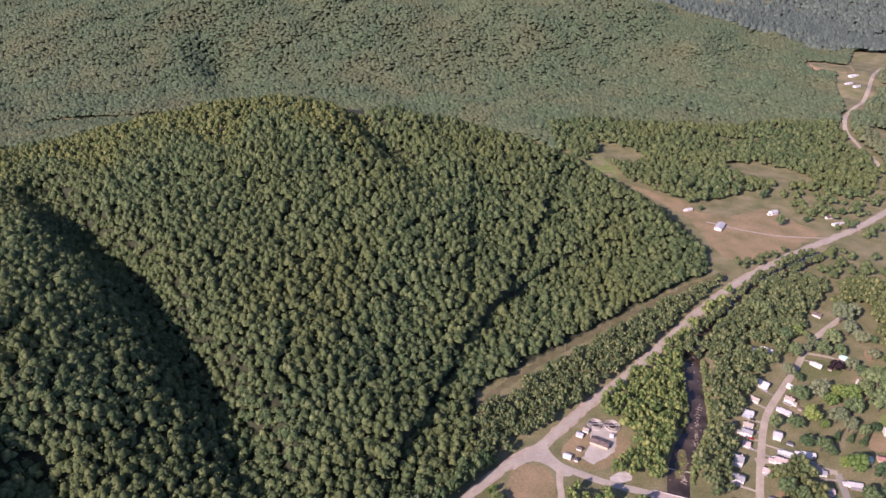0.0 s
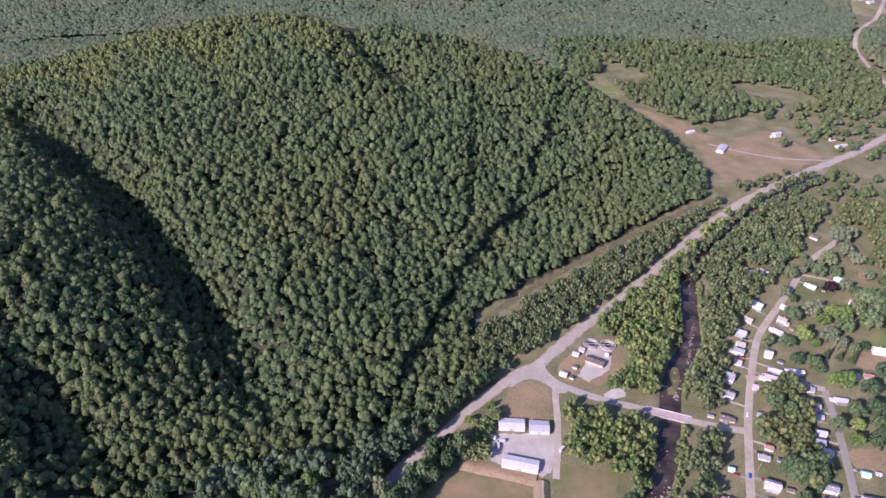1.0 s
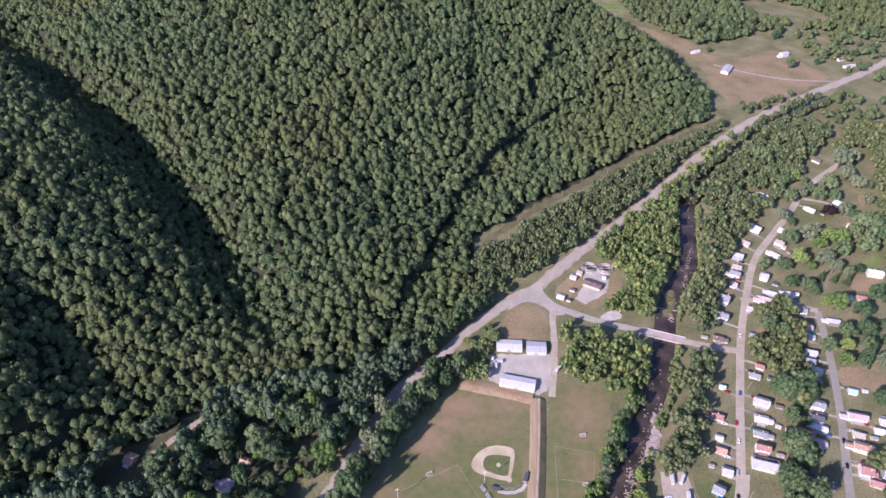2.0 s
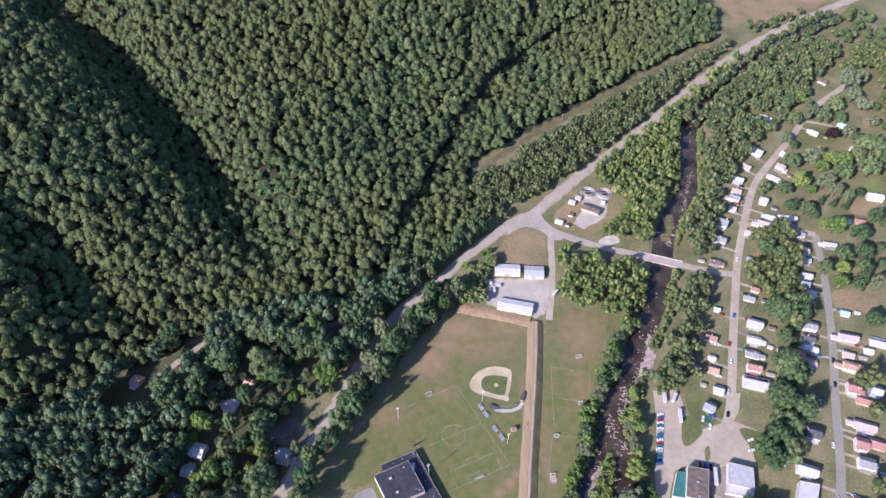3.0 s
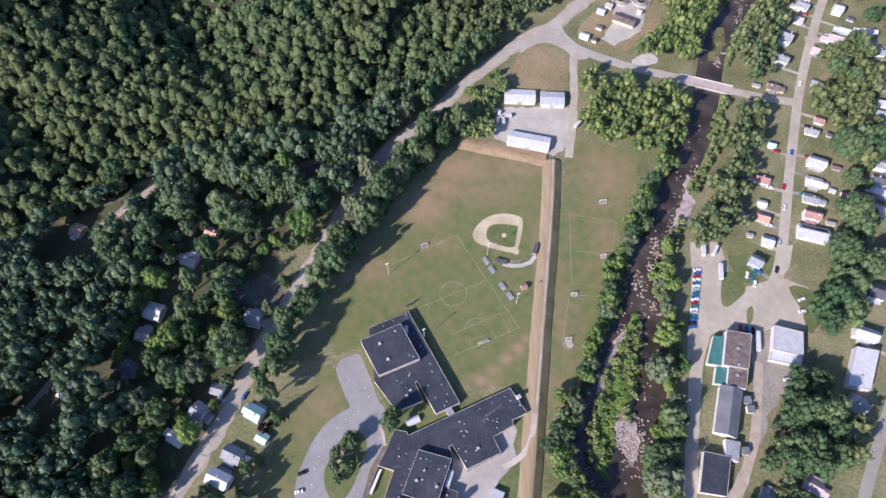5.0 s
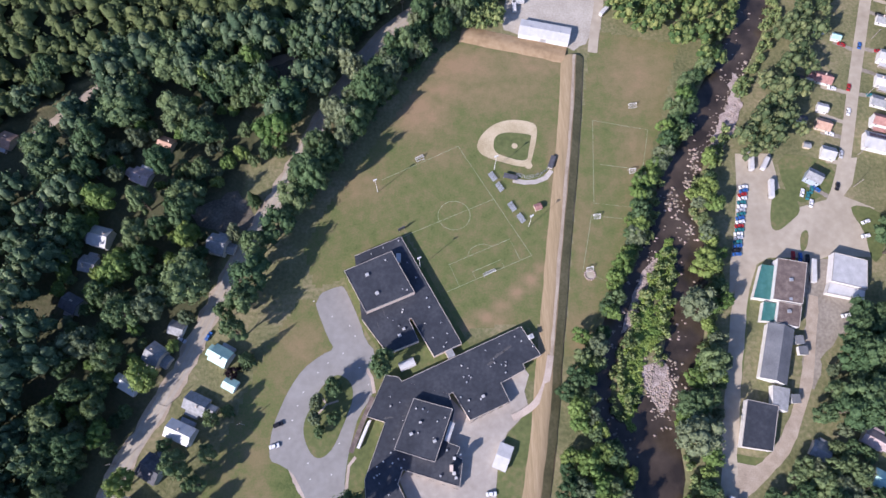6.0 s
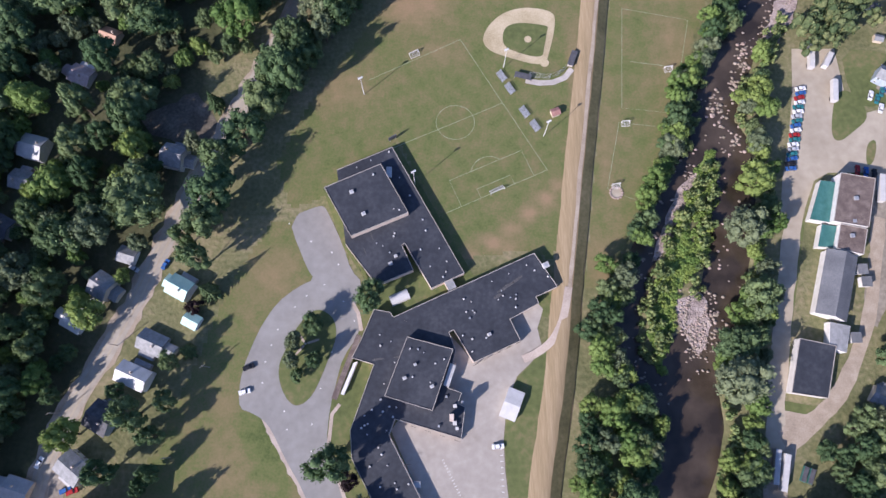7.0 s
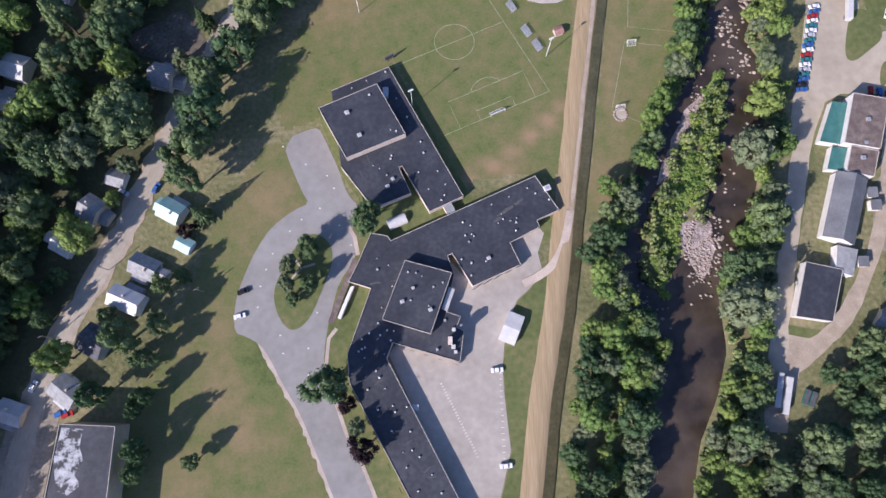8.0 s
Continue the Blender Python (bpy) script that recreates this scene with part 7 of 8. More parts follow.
# ---- single trees ----
def tree_template(name, seed, mat, label, lumps=30, leaves=1300, tall=1.0, blade=0.066):
    e = tagged(new(name), label, "tree")
    v, f = crown(seed, lumps, leaves, tall, blade)
    v = v + np.array([0, 0, 1.25 * tall])
    c = new("crown", fast_mesh("crown", v, f, mat))
    c.parent = e
    rng = random.Random(seed)
    bm = tube(bmesh.new(), (0, 0, -0.15), (0, 0, 1.15 * tall), 0.085, 0.05, 8)
    for k in range(5):
        a = k * 1.26 + rng.uniform(-0.3, 0.3)
        tube(bm, (0, 0, 0.45 + 0.1 * k), (0.5 * math.cos(a), 0.5 * math.sin(a), (1.0 + 0.08 * k) * tall), 0.04, 0.015, 6)
    part("trunk", bm, M["bark"], e)
    return e


def conifer_template(name, seed, mat, label):
    e = tagged(new(name), label, "tree")
    rng = np.random.RandomState(seed)
    vs, fs, n = [], [], 0
    for tier in range(11):
        u = tier / 10
        z, r = 0.35 + 2.5 * u, 0.85 * (1 - u) ** 0.85 + 0.05
        for k in range(int(17 - 11 * u)):
            a = k * 2.4 + tier + rng.uniform(-0.3, 0.3)
            q = r * rng.uniform(0.75, 1.15)
            ca, sa = math.cos(a), math.sin(a)
            w = 0.13 * (1.2 - u)
            pts = [(0, 0, z + 0.16), (q * 0.6 * ca - w * sa, q * 0.6 * sa + w * ca, z), (q * ca, q * sa, z - 0.14), (q * 0.6 * ca + w * sa, q * 0.6 * sa - w * ca, z), (q * 0.55 * ca, q * 0.55 * sa, z + 0.10)]
            vs += pts
            fs += [(n, n + 1, n + 4), (n + 1, n + 2, n + 4), (n + 2, n + 3, n + 4), (n + 3, n, n + 4), (n, n + 3, n + 1), (n + 1, n + 3, n + 2)]
            n += 5
    c = new("crown", fast_mesh("crown", np.array(vs), np.array(fs), mat))
    c.parent = e
    part("trunk", tube(bmesh.new(), (0, 0, -0.1), (0, 0, 2.7), 0.07, 0.01, 8), M["bark"], e)
    return e


KINDS = {
    "maple": [tree_template(("maple_tree", "oak_tree", "ash_tree")[k % 3], 3 + k, M["leaf_tree"], ("full green maple tree with a dense rounded crown", "broad dark green oak tree with a lobed crown", "tall green ash tree with an uneven crown")[k % 3], 28 + 4 * (k % 3), 1400, 1.0 + 0.12 * (k % 3)) for k in range(6)],
    "willow": [tree_template("willow_tree", 23 + k, M["leaf_bright"], "bright yellow-green riverside tree", 28, 1200, 1.1) for k in range(3)],
    "lime": [tree_template("lime_tree", 28 + k, M["leaf_bright"], "bright green garden tree with a full crown", 30, 1400, 1.05) for k in range(2)],
    "pale": [tree_template("birch_tree", 33 + k, M["leaf_pale"], "pale silvery green tree with a loose crown", 30, 1400, 1.15) for k in range(2)],
    "plum": [tree_template("plum_tree", 43, M["leaf_dark"], "dark purple-leaved ornamental tree", 26, 1300, 1.0)],
    "spruce": [conifer_template("spruce_tree", 53 + k, M["leaf_tree"], "dark green pointed spruce tree") for k in range(2)],
    "bush": [tree_template("river_bush", 63 + k, M["leaf_thicket"], "low bright green bush on the river island", 12, 420, 0.7, 0.1) for k in range(3)],
}
SPOTS = list(HOUSES)
# open gardens and yards on the hill side of the valley road
GARDENS = [(-200, -38, 14), (-183, 8, 14), (-167, 26, 12), (-265, 26, 14), (-129, -42, 10), (-244, -94, 13), (-209, -58, 12), (-325, -66, 13), (-184, 10, 12), (-123, 3, 13), (-98, 86, 14), (-242, 54, 8), (-228, 70, 8), (-158, -102, 9), (-170, -118, 8)]
GROW = random.Random(77)
SINGLE = []


def plant_tree(kind, x, y, r, group, tall=1.0):
    t = GROW.choice(KINDS[kind])
    s = r * GROW.uniform(0.92, 1.08)
    m = pose(x, y, zat(x, y) - 0.1, GROW.uniform(-4, 4), GROW.uniform(-4, 4), GROW.uniform(0, 360)) @ Matrix.Diagonal((s, s * GROW.uniform(0.88, 1.12), s * tall * GROW.uniform(0.8, 1.1), 1))
    if kind == "spruce":
        m = pose(x, y, zat(x, y) - 0.1, 0, 0, GROW.uniform(0, 360)) @ Matrix.Diagonal((s, s, s * 1.1, 1))
    c = copy_thing(t, m)
    tagged(c, group=group)
    SINGLE.append((x, y))


def grove(x, y, kinds, r, group, low=0.7, high=1.25, tall=1.0):
    for a, b in zip(x, y):
        plant_tree(GROW.choice(kinds), a, b, r * 0.86 * GROW.uniform(low, high), group, tall)


WATER = [(RIVER, 9), (RIVER_EAST, 8), (RIVER_WEST, 4.5), (RIVER_SOUTH, 12)]
# west bank
x, y = band([(156, 62), (133, 24), (116, 0), (99, -45), (88, -82), (79, -118), (73, -150), (68, -175), (64, -200), (58, -245)], 8.5, 9.0, 21)
k = y < 60
x, y = clear(x[k], y[k], [(RIVER_WEST, 5.5), (RIVER, 9.5), (LEVEE, 9), (RIVER_SOUTH, 13)], [(86, -47, 11)])
k = y < -84
grove(x[k], y[k], ["maple", "willow", "maple", "willow", "pale"], 6.4, "trees on the west river bank")
x, y = band([(156, 62), (140, 36), (123, 12), (115, -18), (103, -49), (91, -84)], 4.0, 5.6, 29)
x, y = clear(x, y, [(RIVER_WEST, 5.0), (RIVER, 9.0)])
grove(x, y, ["maple", "willow", "maple", "willow", "pale"], 5.4, "trees on the west river bank")
# east bank
x, y = band([(160, 30), (154, 5), (154, -40), (150, -80), (145, -108), (140, -140), (135, -175), (131, -205), (126, -245)], 7.5, 8.6, 22)
x, y = clear(x, y, [(RIVER_EAST, 8.5), (RIVER, 9), (MILL_LANE, 8), (RIVER_SOUTH, 13)])
grove(x, y, ["maple", "willow", "willow", "pale"], 5.8, "trees on the east river bank")
x, y = scatter([(66, -112), (63, -130), (61, -156), (60, -176), (52, -245), (82, -245), (90, -205), (94, -176), (98, -158), (92, -140), (86, -122)], 9.6, 51)
x, y = clear(x, y, [(RIVER_WEST, 6), (RIVER_SOUTH, 13), (LEVEE, 10)])
k = [i for i in range(len(x)) if all(math.hypot(x[i] - a, y[i] - b) > 6 for a, b in SINGLE)]
grove(x[k], y[k], ["maple", "maple", "willow", "pale"], 6.6, "trees on the west river bank")
x, y = scatter([(132, -96), (126, -116), (127, -135), (128, -156), (122, -176), (108, -215), (104, -245), (140, -245), (142, -190), (148, -140), (150, -104)], 9.6, 52)
x, y = clear(x, y, [(RIVER_EAST, 8.5), (RIVER_SOUTH, 12.5), (MILL_LANE, 8)])
k = [i for i in range(len(x)) if all(math.hypot(x[i] - a, y[i] - b) > 6 for a, b in SINGLE)]
grove(x[k], y[k], ["maple", "willow", "willow", "pale"], 6.2, "trees on the east river bank")
for x, y, r, kind in ((142, -68, 9.5, "pale"), (132, -138, 11, "pale"), (145, -100, 8.5, "maple"), (133, -120, 8.5, "maple"), (151, -42, 8.0, "willow")):
    plant_tree(kind, x, y, r, "trees on the east river bank", 0.95)
x, y = band([(176, 104), (164, 80), (150, 58), (136, 32)], 5.5, 8.0, 57)
x, y = clear(x, y, [(RIVER, 13)])
grove(x, y, ["maple", "maple", "willow"], 6.4, "trees on the west river bank")
# island
x, y = scatter([(134.5, -22), (137, -33), (134, -55), (129, -74), (123, -87), (113, -95), (107, -120), (100, -135), (96, -112), (108, -75), (122, -45)], 3.3, 23)
x, y = np.append(x, [236, 241, 245, 232]), np.append(y, [216, 226, 237, 210])
grove(x, y, ["bush"], 2.5, "bushes on the river island", 0.6, 1.25, 0.6)
# roadside trees between the valley road and the school field
x, y = band([(-80, 2), (-72, 18), (-62, 42), (-38, 80), (-8, 118), (12, 140)], 8, 8.2, 24)
x, y = clear(x, y, [(MAIN_ROAD, 7.5)], SPOTS)
grove(x, y, ["maple", "maple", "maple", "pale"], 8.6, "trees along the valley road", tall=1.35)
# low brush along the fence of the outfield
x, y = band([(-66, 22), (-52, 44), (-28, 80), (0, 112), (10, 124)], 2.0, 4.5, 30)
grove(x, y, ["lime", "maple"], 2.6, "low brush along the outfield", tall=0.8)
x, y = band([(-20, 133), (6, 158), (30, 182), (52, 200)], 5, 9, 25)
x, y = clear(x, y, [(MAIN_ROAD, 9)])
grove(x, y, ["willow", "maple"], 4.8, "trees along the valley road")
# gardens and yards below the hill, on both sides of the valley road
GARDEN_OAKS = [(-173, -5, 7.8), (-150, 0, 11.2), (-149, -15, 8.5), (-173, -23, 9.0), (-161, -21, 7.0), (-151, -10, 7.0), (-167, -42, 7.0), (-162, -56, 7.8), (-141, -55, 15.4), (-173, -72, 8.4), (-189, -61, 7.0), (-134, -150, 7.6), (-143, -174, 6.2), (-128, -180, 4.2), (-126, -196, 5.0), (-126, -206, 4.5), (-119, -145, 5.6), (-124, -175, 5.0), (-209, -22, 7.8), (-193, -114, 8.4), (-187, -141, 8.4), (-205, -128, 9.5), (-202, -152, 9.0), (-196, -168, 8.0), (-206, -186, 10.0), (-200, -204, 8.5), (-204, -222, 9.0), (-203, -243, 9.0), (-214, -205, 9.5), (-176, -97, 7.0), (-182, -122, 6.5), (-172, -142, 5.0), (-125, -160, 5.5), (-143, -140, 4.6), (-120, -128, 4.6)]
HILL_FOOT_OAKS = [(-208, 59, 11.2), (-194, 54, 14.4), (-210, 34, 9.6), (-238, 31, 11.2), (-231, 13, 11.2), (-207, 15, 8.0), (-158, 54, 12.1), (-145, 41, 11.2), (-166, 22, 8.9), (-170, 89, 12.8), (-127, 85, 11.2), (-247, 84, 10.0), (-198, 92, 10.0), (-186, 70, 9.6)]
ROADSIDE_OAKS = [(-85, -3, 10.6), (-94, -20, 11.2), (-105, -34, 9.0), (-105, -51, 13.4), (-109, -64, 9.8), (-118, -71, 6.2), (-111, -83, 6.7), (-93, 61, 14.0), (-80, 16, 11.5), (-51, 66, 12.4), (-74, 34, 9.0)]
GARDEN_LIMES = [(-195, -2, 9.5), (-145, -27, 7.0), (-182, -46, 10.6), (-158, -106, 9.0), (-160, -159, 7.8), (-177, -135, 7.0), (-101, 41, 11.0), (-147, 85, 8.0)]
GARDEN_BIRCHES = [(-159, -68, 9.5), (-194, -88, 9.8), (-66, 57, 8.2), (-56, 86, 9.2)]
for kind, places, group in (("maple", GARDEN_OAKS, "garden trees below the hill"), ("maple", HILL_FOOT_OAKS, "trees at the foot of the hill"), ("maple", ROADSIDE_OAKS, "trees along the valley road"), ("lime", GARDEN_LIMES, "bright garden trees below the hill"), ("pale", GARDEN_BIRCHES, "pale garden trees below the hill")):
    for x, y, r in places:
        plant_tree(kind, x, y, r * 0.92, group, max(0.85, min(1.55, 11.5 / r)))
x, y = scatter([(-100, 66), (-120, 62), (-150, 70), (-215, 98), (-156, 116), (-91, 122), (-40, 150), (-60, 100)], 10.0, 26)
x, y = clear(x, y, NO_TREES, [(a, b, r + 2.5) for a, b, r in SPOTS] + GARDENS + [(a, b, r * 0.7) for a, b, r in HILL_FOOT_OAKS + ROADSIDE_OAKS])
grove(x, y, ["maple", "maple", "maple", "lime"], 7.8, "garden trees below the hill", tall=1.3)
# lesser trees and shrubs that fill the gardens
OLD = HILL_FOOT_OAKS + ROADSIDE_OAKS + GARDEN_OAKS + GARDEN_LIMES + GARDEN_BIRCHES
x, y = scatter([(-104, -20), (-96, 20), (-88, 60), (-120, 84), (-215, 60), (-222, -40), (-210, -150), (-196, -170), (-170, -130), (-150, -95), (-128, -55)], 8.2, 55)
x, y = clear(x, y, NO_TREES, [(a, b, r + 0.5) for a, b, r in SPOTS] + [(a, b, r * 0.62) for a, b, r in GARDENS] + [(a, b, r * 0.8) for a, b, r in OLD] + [(-128, -10, 15), (-112, 10, 14)])
k = np.random.RandomState(8).uniform(0, 1, x.size) > 0.35
grove(x[k], y[k], ["maple", "maple", "lime", "pale"], 5.6, "lesser garden trees below the hill", 0.6, 1.2, 1.1)
# trees that lean over the hill side of the valley road
x, y = band([(-77, 88), (-50, 130), (-22, 152), (8, 190), (40, 222)], 4, 7.5, 56)
x, y = clear(x, y, [(MAIN_ROAD, 7)])
grove(x, y, ["maple", "maple", "pale"], 7.0, "trees on the hill side of the valley road", tall=1.3)
# trees of the school grounds
for x, y, r, kind in ((-32, -98.5, 7.4, "maple"), (-46, -170.5, 8.2, "maple"), (-39.5, -178.5, 4.4, "plum"), (-31, -197, 6.4, "plum"), (-34, -188, 4.2, "pale"), (-66, -119, 4.6, "pale"), (-67, -127, 4.0, "pale"), (-58, -111, 5.0, "maple"), (-56, -127, 4.0, "maple"), (-64, -134, 3.6, "maple"), (-103, -202, 3.8, "maple"), (-192, -150, 7, "maple"), (-200, -140, 8, "maple"), (-199, -167, 6.5, "maple"), (-113, -103, 4, "plum")):
    plant_tree(kind, x, y, r, "trees on the school grounds", 1.2)
for x, y, r in ((-111, -1, 6.0), (-106, -96, 6.4), (-114, -123, 5.0)):
    plant_tree("spruce", x, y, r, "garden spruces")
# gardens of the upper village
VILLAGE_OAKS = [(426, 481, 11.8), (427, 452, 8.7), (439, 434, 10.0), (433, 400, 9.0), (400, 435, 8.5), (466, 435, 5.7), (494, 429, 11.3), (471, 403, 9.7), (492, 404, 6.9), (496, 363, 6.7), (417, 352, 5.3), (403, 320, 9.8), (498, 334, 15.8), (506, 326, 11.8), (478, 326, 10.5), (484, 302, 11.5), (451, 298, 8.9), (377, 276, 8.8), (448, 267, 6.2), (463, 272, 5.6), (549, 429, 7.1), (520, 353, 6.7), (329, 188, 9.8), (338, 179, 8.0), (356, 213, 7.1), (377, 250, 8.6), (390, 243, 8.5), (397, 238, 6.0), (457, 230, 8.4), (434, 207, 9.4), (423, 180, 8.6), (405, 179, 8.0), (376, 159, 8.4), (418, 162, 7.9), (441, 170, 5.7), (400, 98, 9.0), (345, 108, 4.8), (336, 95, 4.2), (323, 77, 5.2), (355, 276, 7.5), (466, 225, 5.4), (448, 191, 5.2)]
VILLAGE_LIMES = [(457, 443, 7.2), (449, 327, 9.2), (458, 317, 10.4), (433, 311, 9.0), (399, 286, 10.1), (410, 216, 9.5), (403, 221, 6.0), (396, 162, 7.3), (386, 144, 7.8), (521, 364, 5.4), (411, 277, 5.6), (338, 142, 5.0)]
VILLAGE_BIRCHES = [(465, 418, 7.0), (453, 407, 6.3), (530, 473, 14.7), (554, 488, 10.4), (525, 444, 11.5), (533, 428, 9.2), (530, 395, 7.6), (490, 373, 8.8), (409, 363, 8.1), (426, 327, 10.5), (426, 283, 9.4), (434, 271, 8.7), (422, 141, 7.7), (318, 116, 6.5), (351, 190, 5.8)]
VILLAGE_SPRUCES = [(414, 259, 5.5), (428, 257, 5.5), (440, 253, 5.5), (409, 146, 10.0)]
VILLAGE_GARDENS = [(414, 489), (423, 506), (590, 505), (403, 69), (351, 69), (369, 124), (365, 134), (390, 216), (370, 237), (340, 237)]
for kind, places in (("maple", VILLAGE_OAKS), ("lime", VILLAGE_LIMES), ("pale", VILLAGE_BIRCHES), ("spruce", VILLAGE_SPRUCES)):
    for x, y, r in places:
        if all(math.hypot(x - a, y - b) > 0.45 * q + 0.45 * r for a, b, q in SPOTS):
            plant_tree(kind, x, y, r * 0.95, "garden trees of the upper village", 1.0)
for x, y, r in ((577, 762, 7.1), (658, 807, 6.5), (691, 812, 6.5), (690, 750, 7.0), (460, 821, 4.9), (628, 775, 5.6), (593, 870, 6.8), (706, 803, 5.7)):
    plant_tree("maple", x, y, r, "trees round the hayfield farm", 0.9)
plant_tree("plum", 471, 373, 8.0, "ornamental trees in the gardens")
# trees between the two village streets
x, y = band([(322, 120), (312, 84), (300, 48), (284, 4), (268, -30), (252, -64), (236, -98), (220, -132)], 16, 11.5, 27)
x, y = clear(x, y, NO_TREES, [(a, b, r + 4.5) for a, b, r in SPOTS] + [(232, -48, 18), (275, -66, 24), (250, -16, 9), (228, 14, 22)])
grove(x, y, ["maple"], 10.0, "trees between the village streets", tall=1.15)
x, y = scatter([(140, -196), (150, -186), (166, -160), (180, -148), (192, -132), (203, -104), (226, -92), (232, -140), (240, -190), (240, -245), (134, -245)], 10.0, 28)
x, y = clear(x, y, NO_TREES, [(a, b, r + 1) for a, b, r in SPOTS] + [(149, -176, 11), (160, -177, 9)])
grove(x, y, ["maple", "maple", "maple", "pale"], 6.4, "trees south of the mill")

for x, y, r in ((182, -166, 6), (188, -176, 6.5), (178, -191, 6), (193, -160, 6), (167, -193, 6), (158, -197, 5.5), (186, -152, 5.5), (198, -170, 6.5)):
    plant_tree("maple", x, y, r, "trees south of the mill")
x, y = scatter([(78, -76), (70, -98), (65, -116), (84, -118), (88, -98), (95, -78)], 8.0, 53)
x, y = clear(x, y, [(RIVER_WEST, 5), (LEVEE, 8.5)])
k = [i for i in range(len(x)) if all(math.hypot(x[i] - a, y[i] - b) > 5 for a, b in SINGLE)]
grove(x[k], y[k], ["maple", "willow", "maple"], 5.6, "trees on the west river bank")
for group in KINDS.values():
    for t in group:
        for o in list(t.children_recursive) + [t]:
            bpy.data.objects.remove(o)

# ---- looser woods, crowns too many to count ----
mid_kinds = [(v * 0.88, f) for v, f in (crown(70 + k, 10, 170, 1.0, 0.115) for k in range(8))]


def grown(name, ring, gap, r, mat, label, seed, lines=None, thin=0.0, extra=(), squash=(0.8, 1.25), apart=None):
    x, y = scatter(ring, gap, seed)
    x, y = clear(x, y, (NO_TREES + WATER) if lines is None else lines, [(a, b, q + 1.5) for a, b, q in SPOTS] + list(extra))
    if thin:
        k = np.random.RandomState(seed).uniform(0, 1, x.size) > thin
        x, y = x[k], y[k]
    if apart:
        k = ~inside(x, y, apart)
        x, y = x[k], y[k]
    woods(name, x, y, r, mid_kinds, mat, label, seed, squash=squash)


M["leaf_wood"] = foliage("leaf_valley", (0.040, 0.058, 0.026), (0.110, 0.150, 0.064), (0.205, 0.255, 0.112), 1.3, "island", 0.48)
M["leaf_river"] = foliage("leaf_river", (0.056, 0.085, 0.028), (0.138, 0.194, 0.062), (0.232, 0.30, 0.105), 1.3, "island", 0.48)
M["leaf_village"] = foliage("leaf_street", (0.048, 0.064, 0.026), (0.128, 0.160, 0.062), (0.225, 0.265, 0.108), 1.3, "island", 0.4)
M["leaf_bank"] = foliage("leaf_brush", (0.080, 0.112, 0.042), (0.170, 0.225, 0.084), (0.27, 0.335, 0.135), 1.3, "island", 0.35)
M["leaf_foot"] = foliage("leaf_garden", (0.032, 0.052, 0.029), (0.094, 0.146, 0.077), (0.186, 0.252, 0.131), 1.3, "island", 0.4)
grown("river_wood", [(120, 192), (150, 184), (196, 168), (206, 154), (192, 112), (168, 80), (160, 112), (112, 122)], 11, 6.8, M["leaf_river"], "riverside wood beside the bridge road", 31)
grown("plant_wood", [(197, 262), (191, 232), (165, 208), (206, 192), (232, 225), (250, 262), (270, 300), (284, 360), (330, 436), (420, 540), (400, 545), (300, 440), (215, 350), (165, 305)], 11, 6.8, M["leaf_river"], "wood between the road and the river", 32, NO_TREES + [(RIVER, 15)])
grown("east_bank_wood", [(244, 164), (226, 122), (200, 70), (178, 36), (190, 22), (222, 40), (240, 90), (256, 130), (268, 158)], 9.6, 6.6, M["leaf_wood"], "wood along the east river bank", 33, NO_TREES + [(RIVER, 12.5)], 0.12)
grown("upper_bank_wood", [(246, 190), (276, 176), (290, 212), (310, 270), (340, 318), (400, 378), (480, 470), (560, 560), (520, 590), (450, 545), (362, 455), (312, 392), (300, 345), (284, 280), (260, 240)], 11, 6.8, M["leaf_wood"], "wood along the upper river", 34, NO_TREES + [(RIVER, 14.5)])
grown("roadside_wood", [(44, 300), (50, 250), (70, 248), (100, 268), (200, 358), (300, 462), (400, 565), (420, 590), (330, 532), (215, 445), (100, 352)], 9.5, 5.6, M["leaf_wood"], "scrub wood under the power lines", 35, NO_TREES + [([(38, 309), (89, 366), (216, 463), (330, 546), (432, 606)], 9)])
grown("village_trees", [(300, 160), (330, 225), (398, 345), (496, 470), (590, 565), (660, 560), (640, 380), (470, 240), (400, 200), (380, 60), (340, -60), (300, -150), (236, -190), (222, -140), (300, -40), (330, 60)], 10.5, 7.6, M["leaf_village"], "garden trees among the village houses", 36, NO_TREES + WATER + [(SECOND_STREET, 19)], 0.1, [(275, -66, 24), (252, -22, 14), (345, 40, 12), (330, 0, 11)], apart=VILLAGE_GARDENS)
grown("hill_foot_wood", [(-215, -60), (-215, 40), (-170, 85), (-120, 70), (-95, 40), (-62, 100), (-30, 140), (-14, 174), (-91, 124), (-156, 117), (-252, 68), (-374, -14), (-640, -130), (-500, -245), (-200, -245), (-205, -140)], 13.2, 9.6, M["leaf_foot"], "woods and gardens at the foot of the hill", 37, NO_TREES + [([(-238, 8), (-246, -40), (-262, -80), (-290, -120), (-330, -190), (-360, -240)], 5.5), (HILL_DRIVE, 12), ([(-96, 105), (-118, 96), (-152, 98)], 6)], 0.0, GARDENS, (1.0, 1.5))
grown("slope_brush", [(16, 128), (30, 168), (56, 186), (52, 172), (42, 156), (40, 126), (20, 122)], 5, 3.8, M["leaf_bank"], "bright brush slope beside the storage yard", 38, [(MAIN_ROAD, 8)])
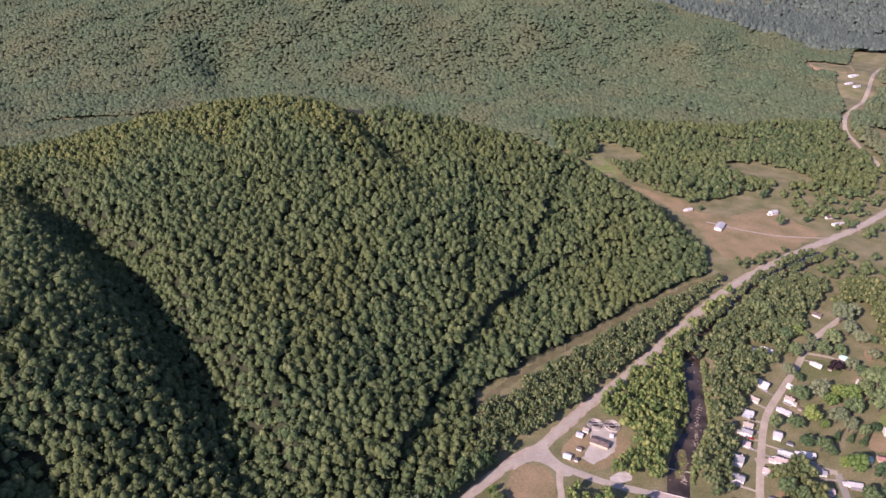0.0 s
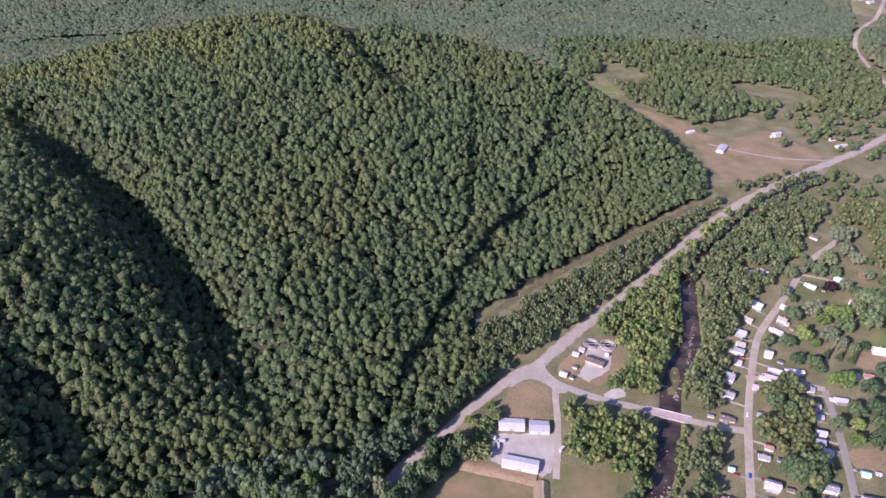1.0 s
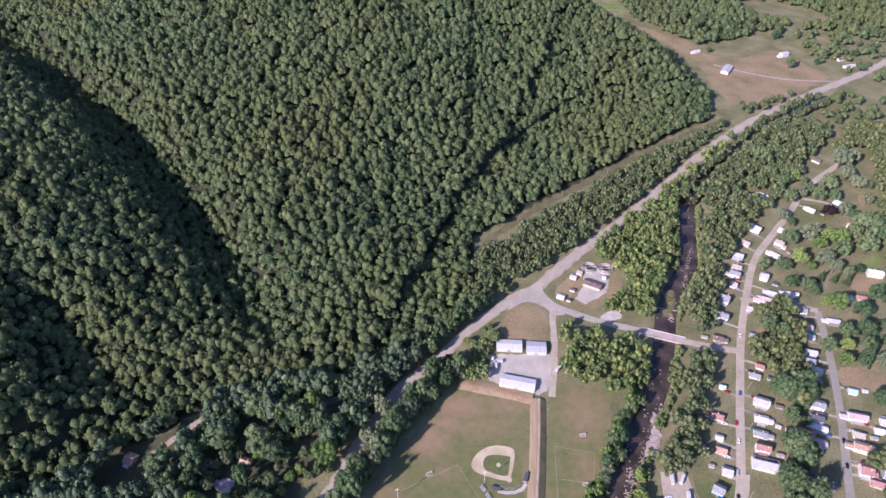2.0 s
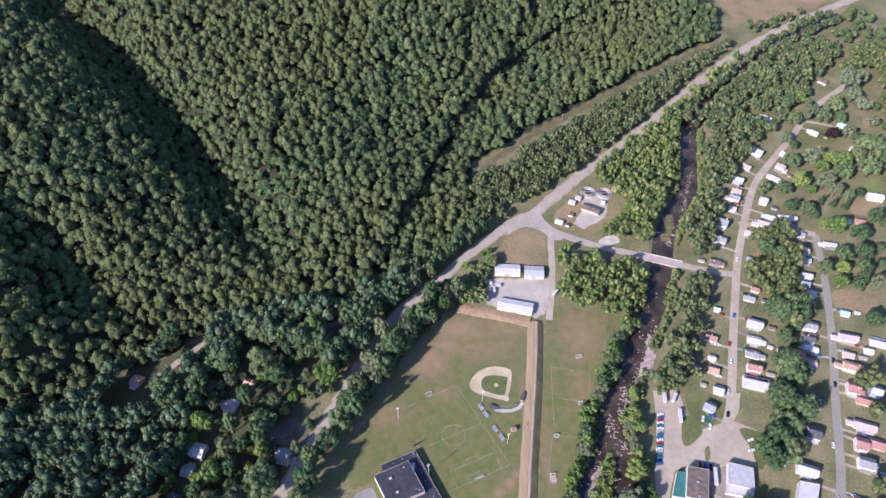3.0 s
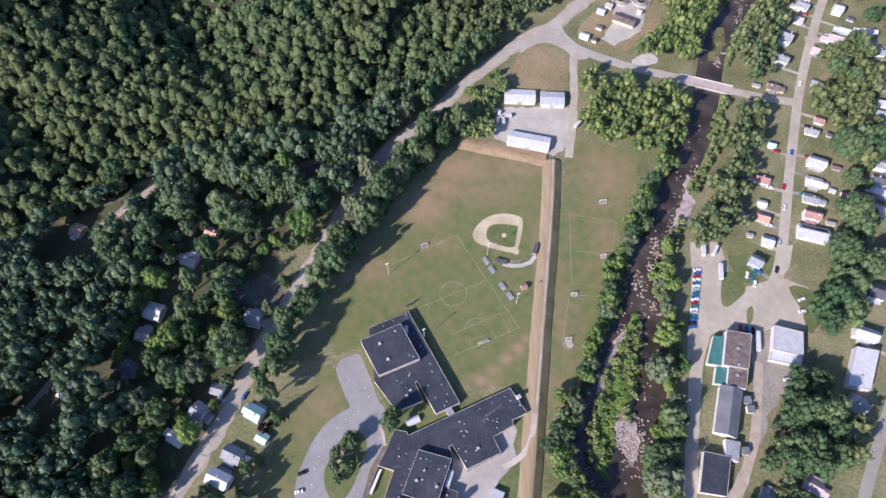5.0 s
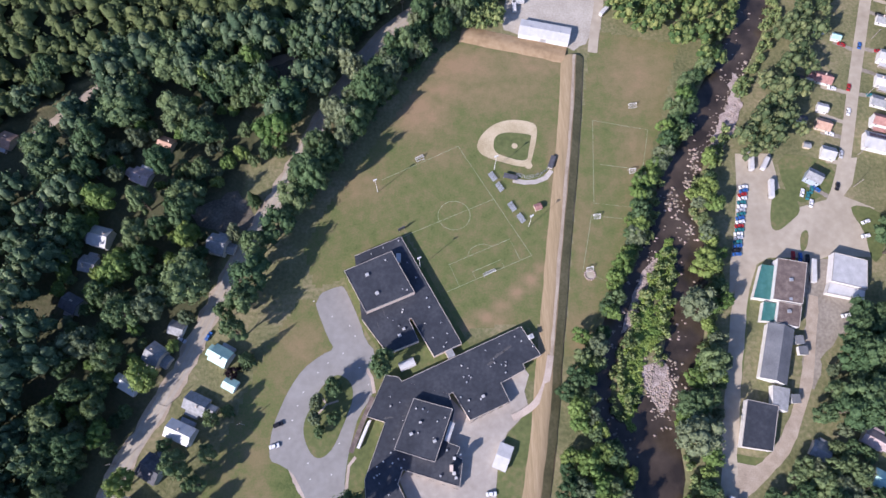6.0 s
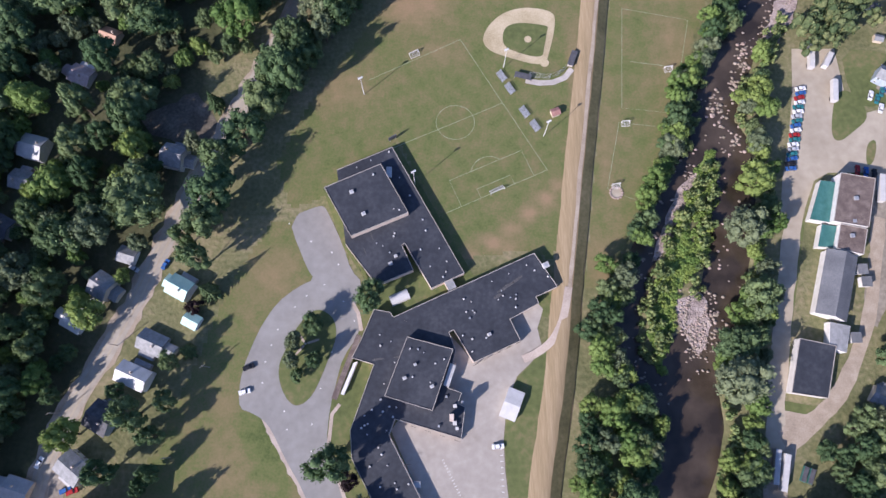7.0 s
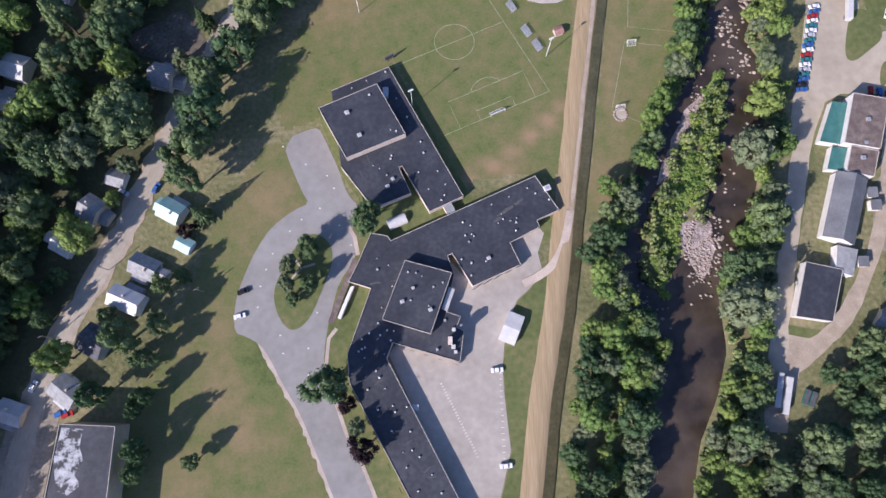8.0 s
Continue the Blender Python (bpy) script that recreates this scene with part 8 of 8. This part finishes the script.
grown("road_edge_wood", [(-14, 176), (21, 215), (33, 258), (33, 310), (44, 300), (50, 262), (66, 244), (40, 214), (8, 178), (-18, 150)], 9, 6.0, M["leaf_wood"], "wood edge between the hill and the valley road", 42, [(MAIN_ROAD, 8)])
grown("farm_hedge", [(440, 622), (470, 632), (560, 678), (540, 640), (470, 590)], 12, 5.5, M["leaf_wood"], "hedge trees along the hayfield", 39)

# trees that close over the upper river
ux, uy = band([p for p in RIVER if p[1] > 390], 12, 8.5, 44)
ux, uy = clear(ux, uy, [(RIVER, 5.5), (MAIN_ROAD, 9)])
woods("upper_river_trees", ux, uy, 6.4, mid_kinds, M["leaf_wood"], "trees that close over the upper river", 45)

# low brush that lines the water
bx, by = scatter([(60, -245), (60, -180), (84, -100), (110, -30), (150, 60), (196, 150), (250, 170), (196, 60), (172, 10), (170, -60), (150, -120), (140, -245)], 4.8, 40)
d = np.minimum(np.minimum(near(bx, by, RIVER)[0] - 9.5, near(bx, by, RIVER_EAST)[0] - 8.5), np.minimum(near(bx, by, RIVER_WEST)[0] - 5.5, near(bx, by, RIVER_SOUTH)[0] - 12.5))
k = (d > 0) & (d < 8)
bx, by = clear(bx[k], by[k], [(LEVEE, 14), (MILL_LANE, 7), (BRIDGE_ROAD, 7), (TOWN_END, 7)], [(116, -110, 12), (185, 60, 12)])
woods("bank_brush", bx, by, 2.7, mid_kinds[:3], M["leaf_bank"], "bright low brush lining the river banks", 41, rise=0.2)


bx, by = scatter([(236, 200), (262, 190), (300, 300), (320, 400), (285, 400), (262, 300)], 4.2, 46)
d = near(bx, by, RIVER)[0]
k = (d > 10.5) & (d < 16)
bx, by = clear(bx[k], by[k], [(BRIDGE_ROAD, 8), (TOWN_END, 8)])
woods("upper_bank_brush", bx, by, 2.9, mid_kinds[:3], M["leaf_bank"], "bright low brush lining the upper river", 47, rise=0.2)


# ---- the whole place at its working scale ----
for ob in list(scene.objects):
    if ob.parent is None and ob.type not in {"CAMERA", "LIGHT"}:
        ob.matrix_basis = Matrix.Scale(UNIT, 4) @ ob.matrix_basis
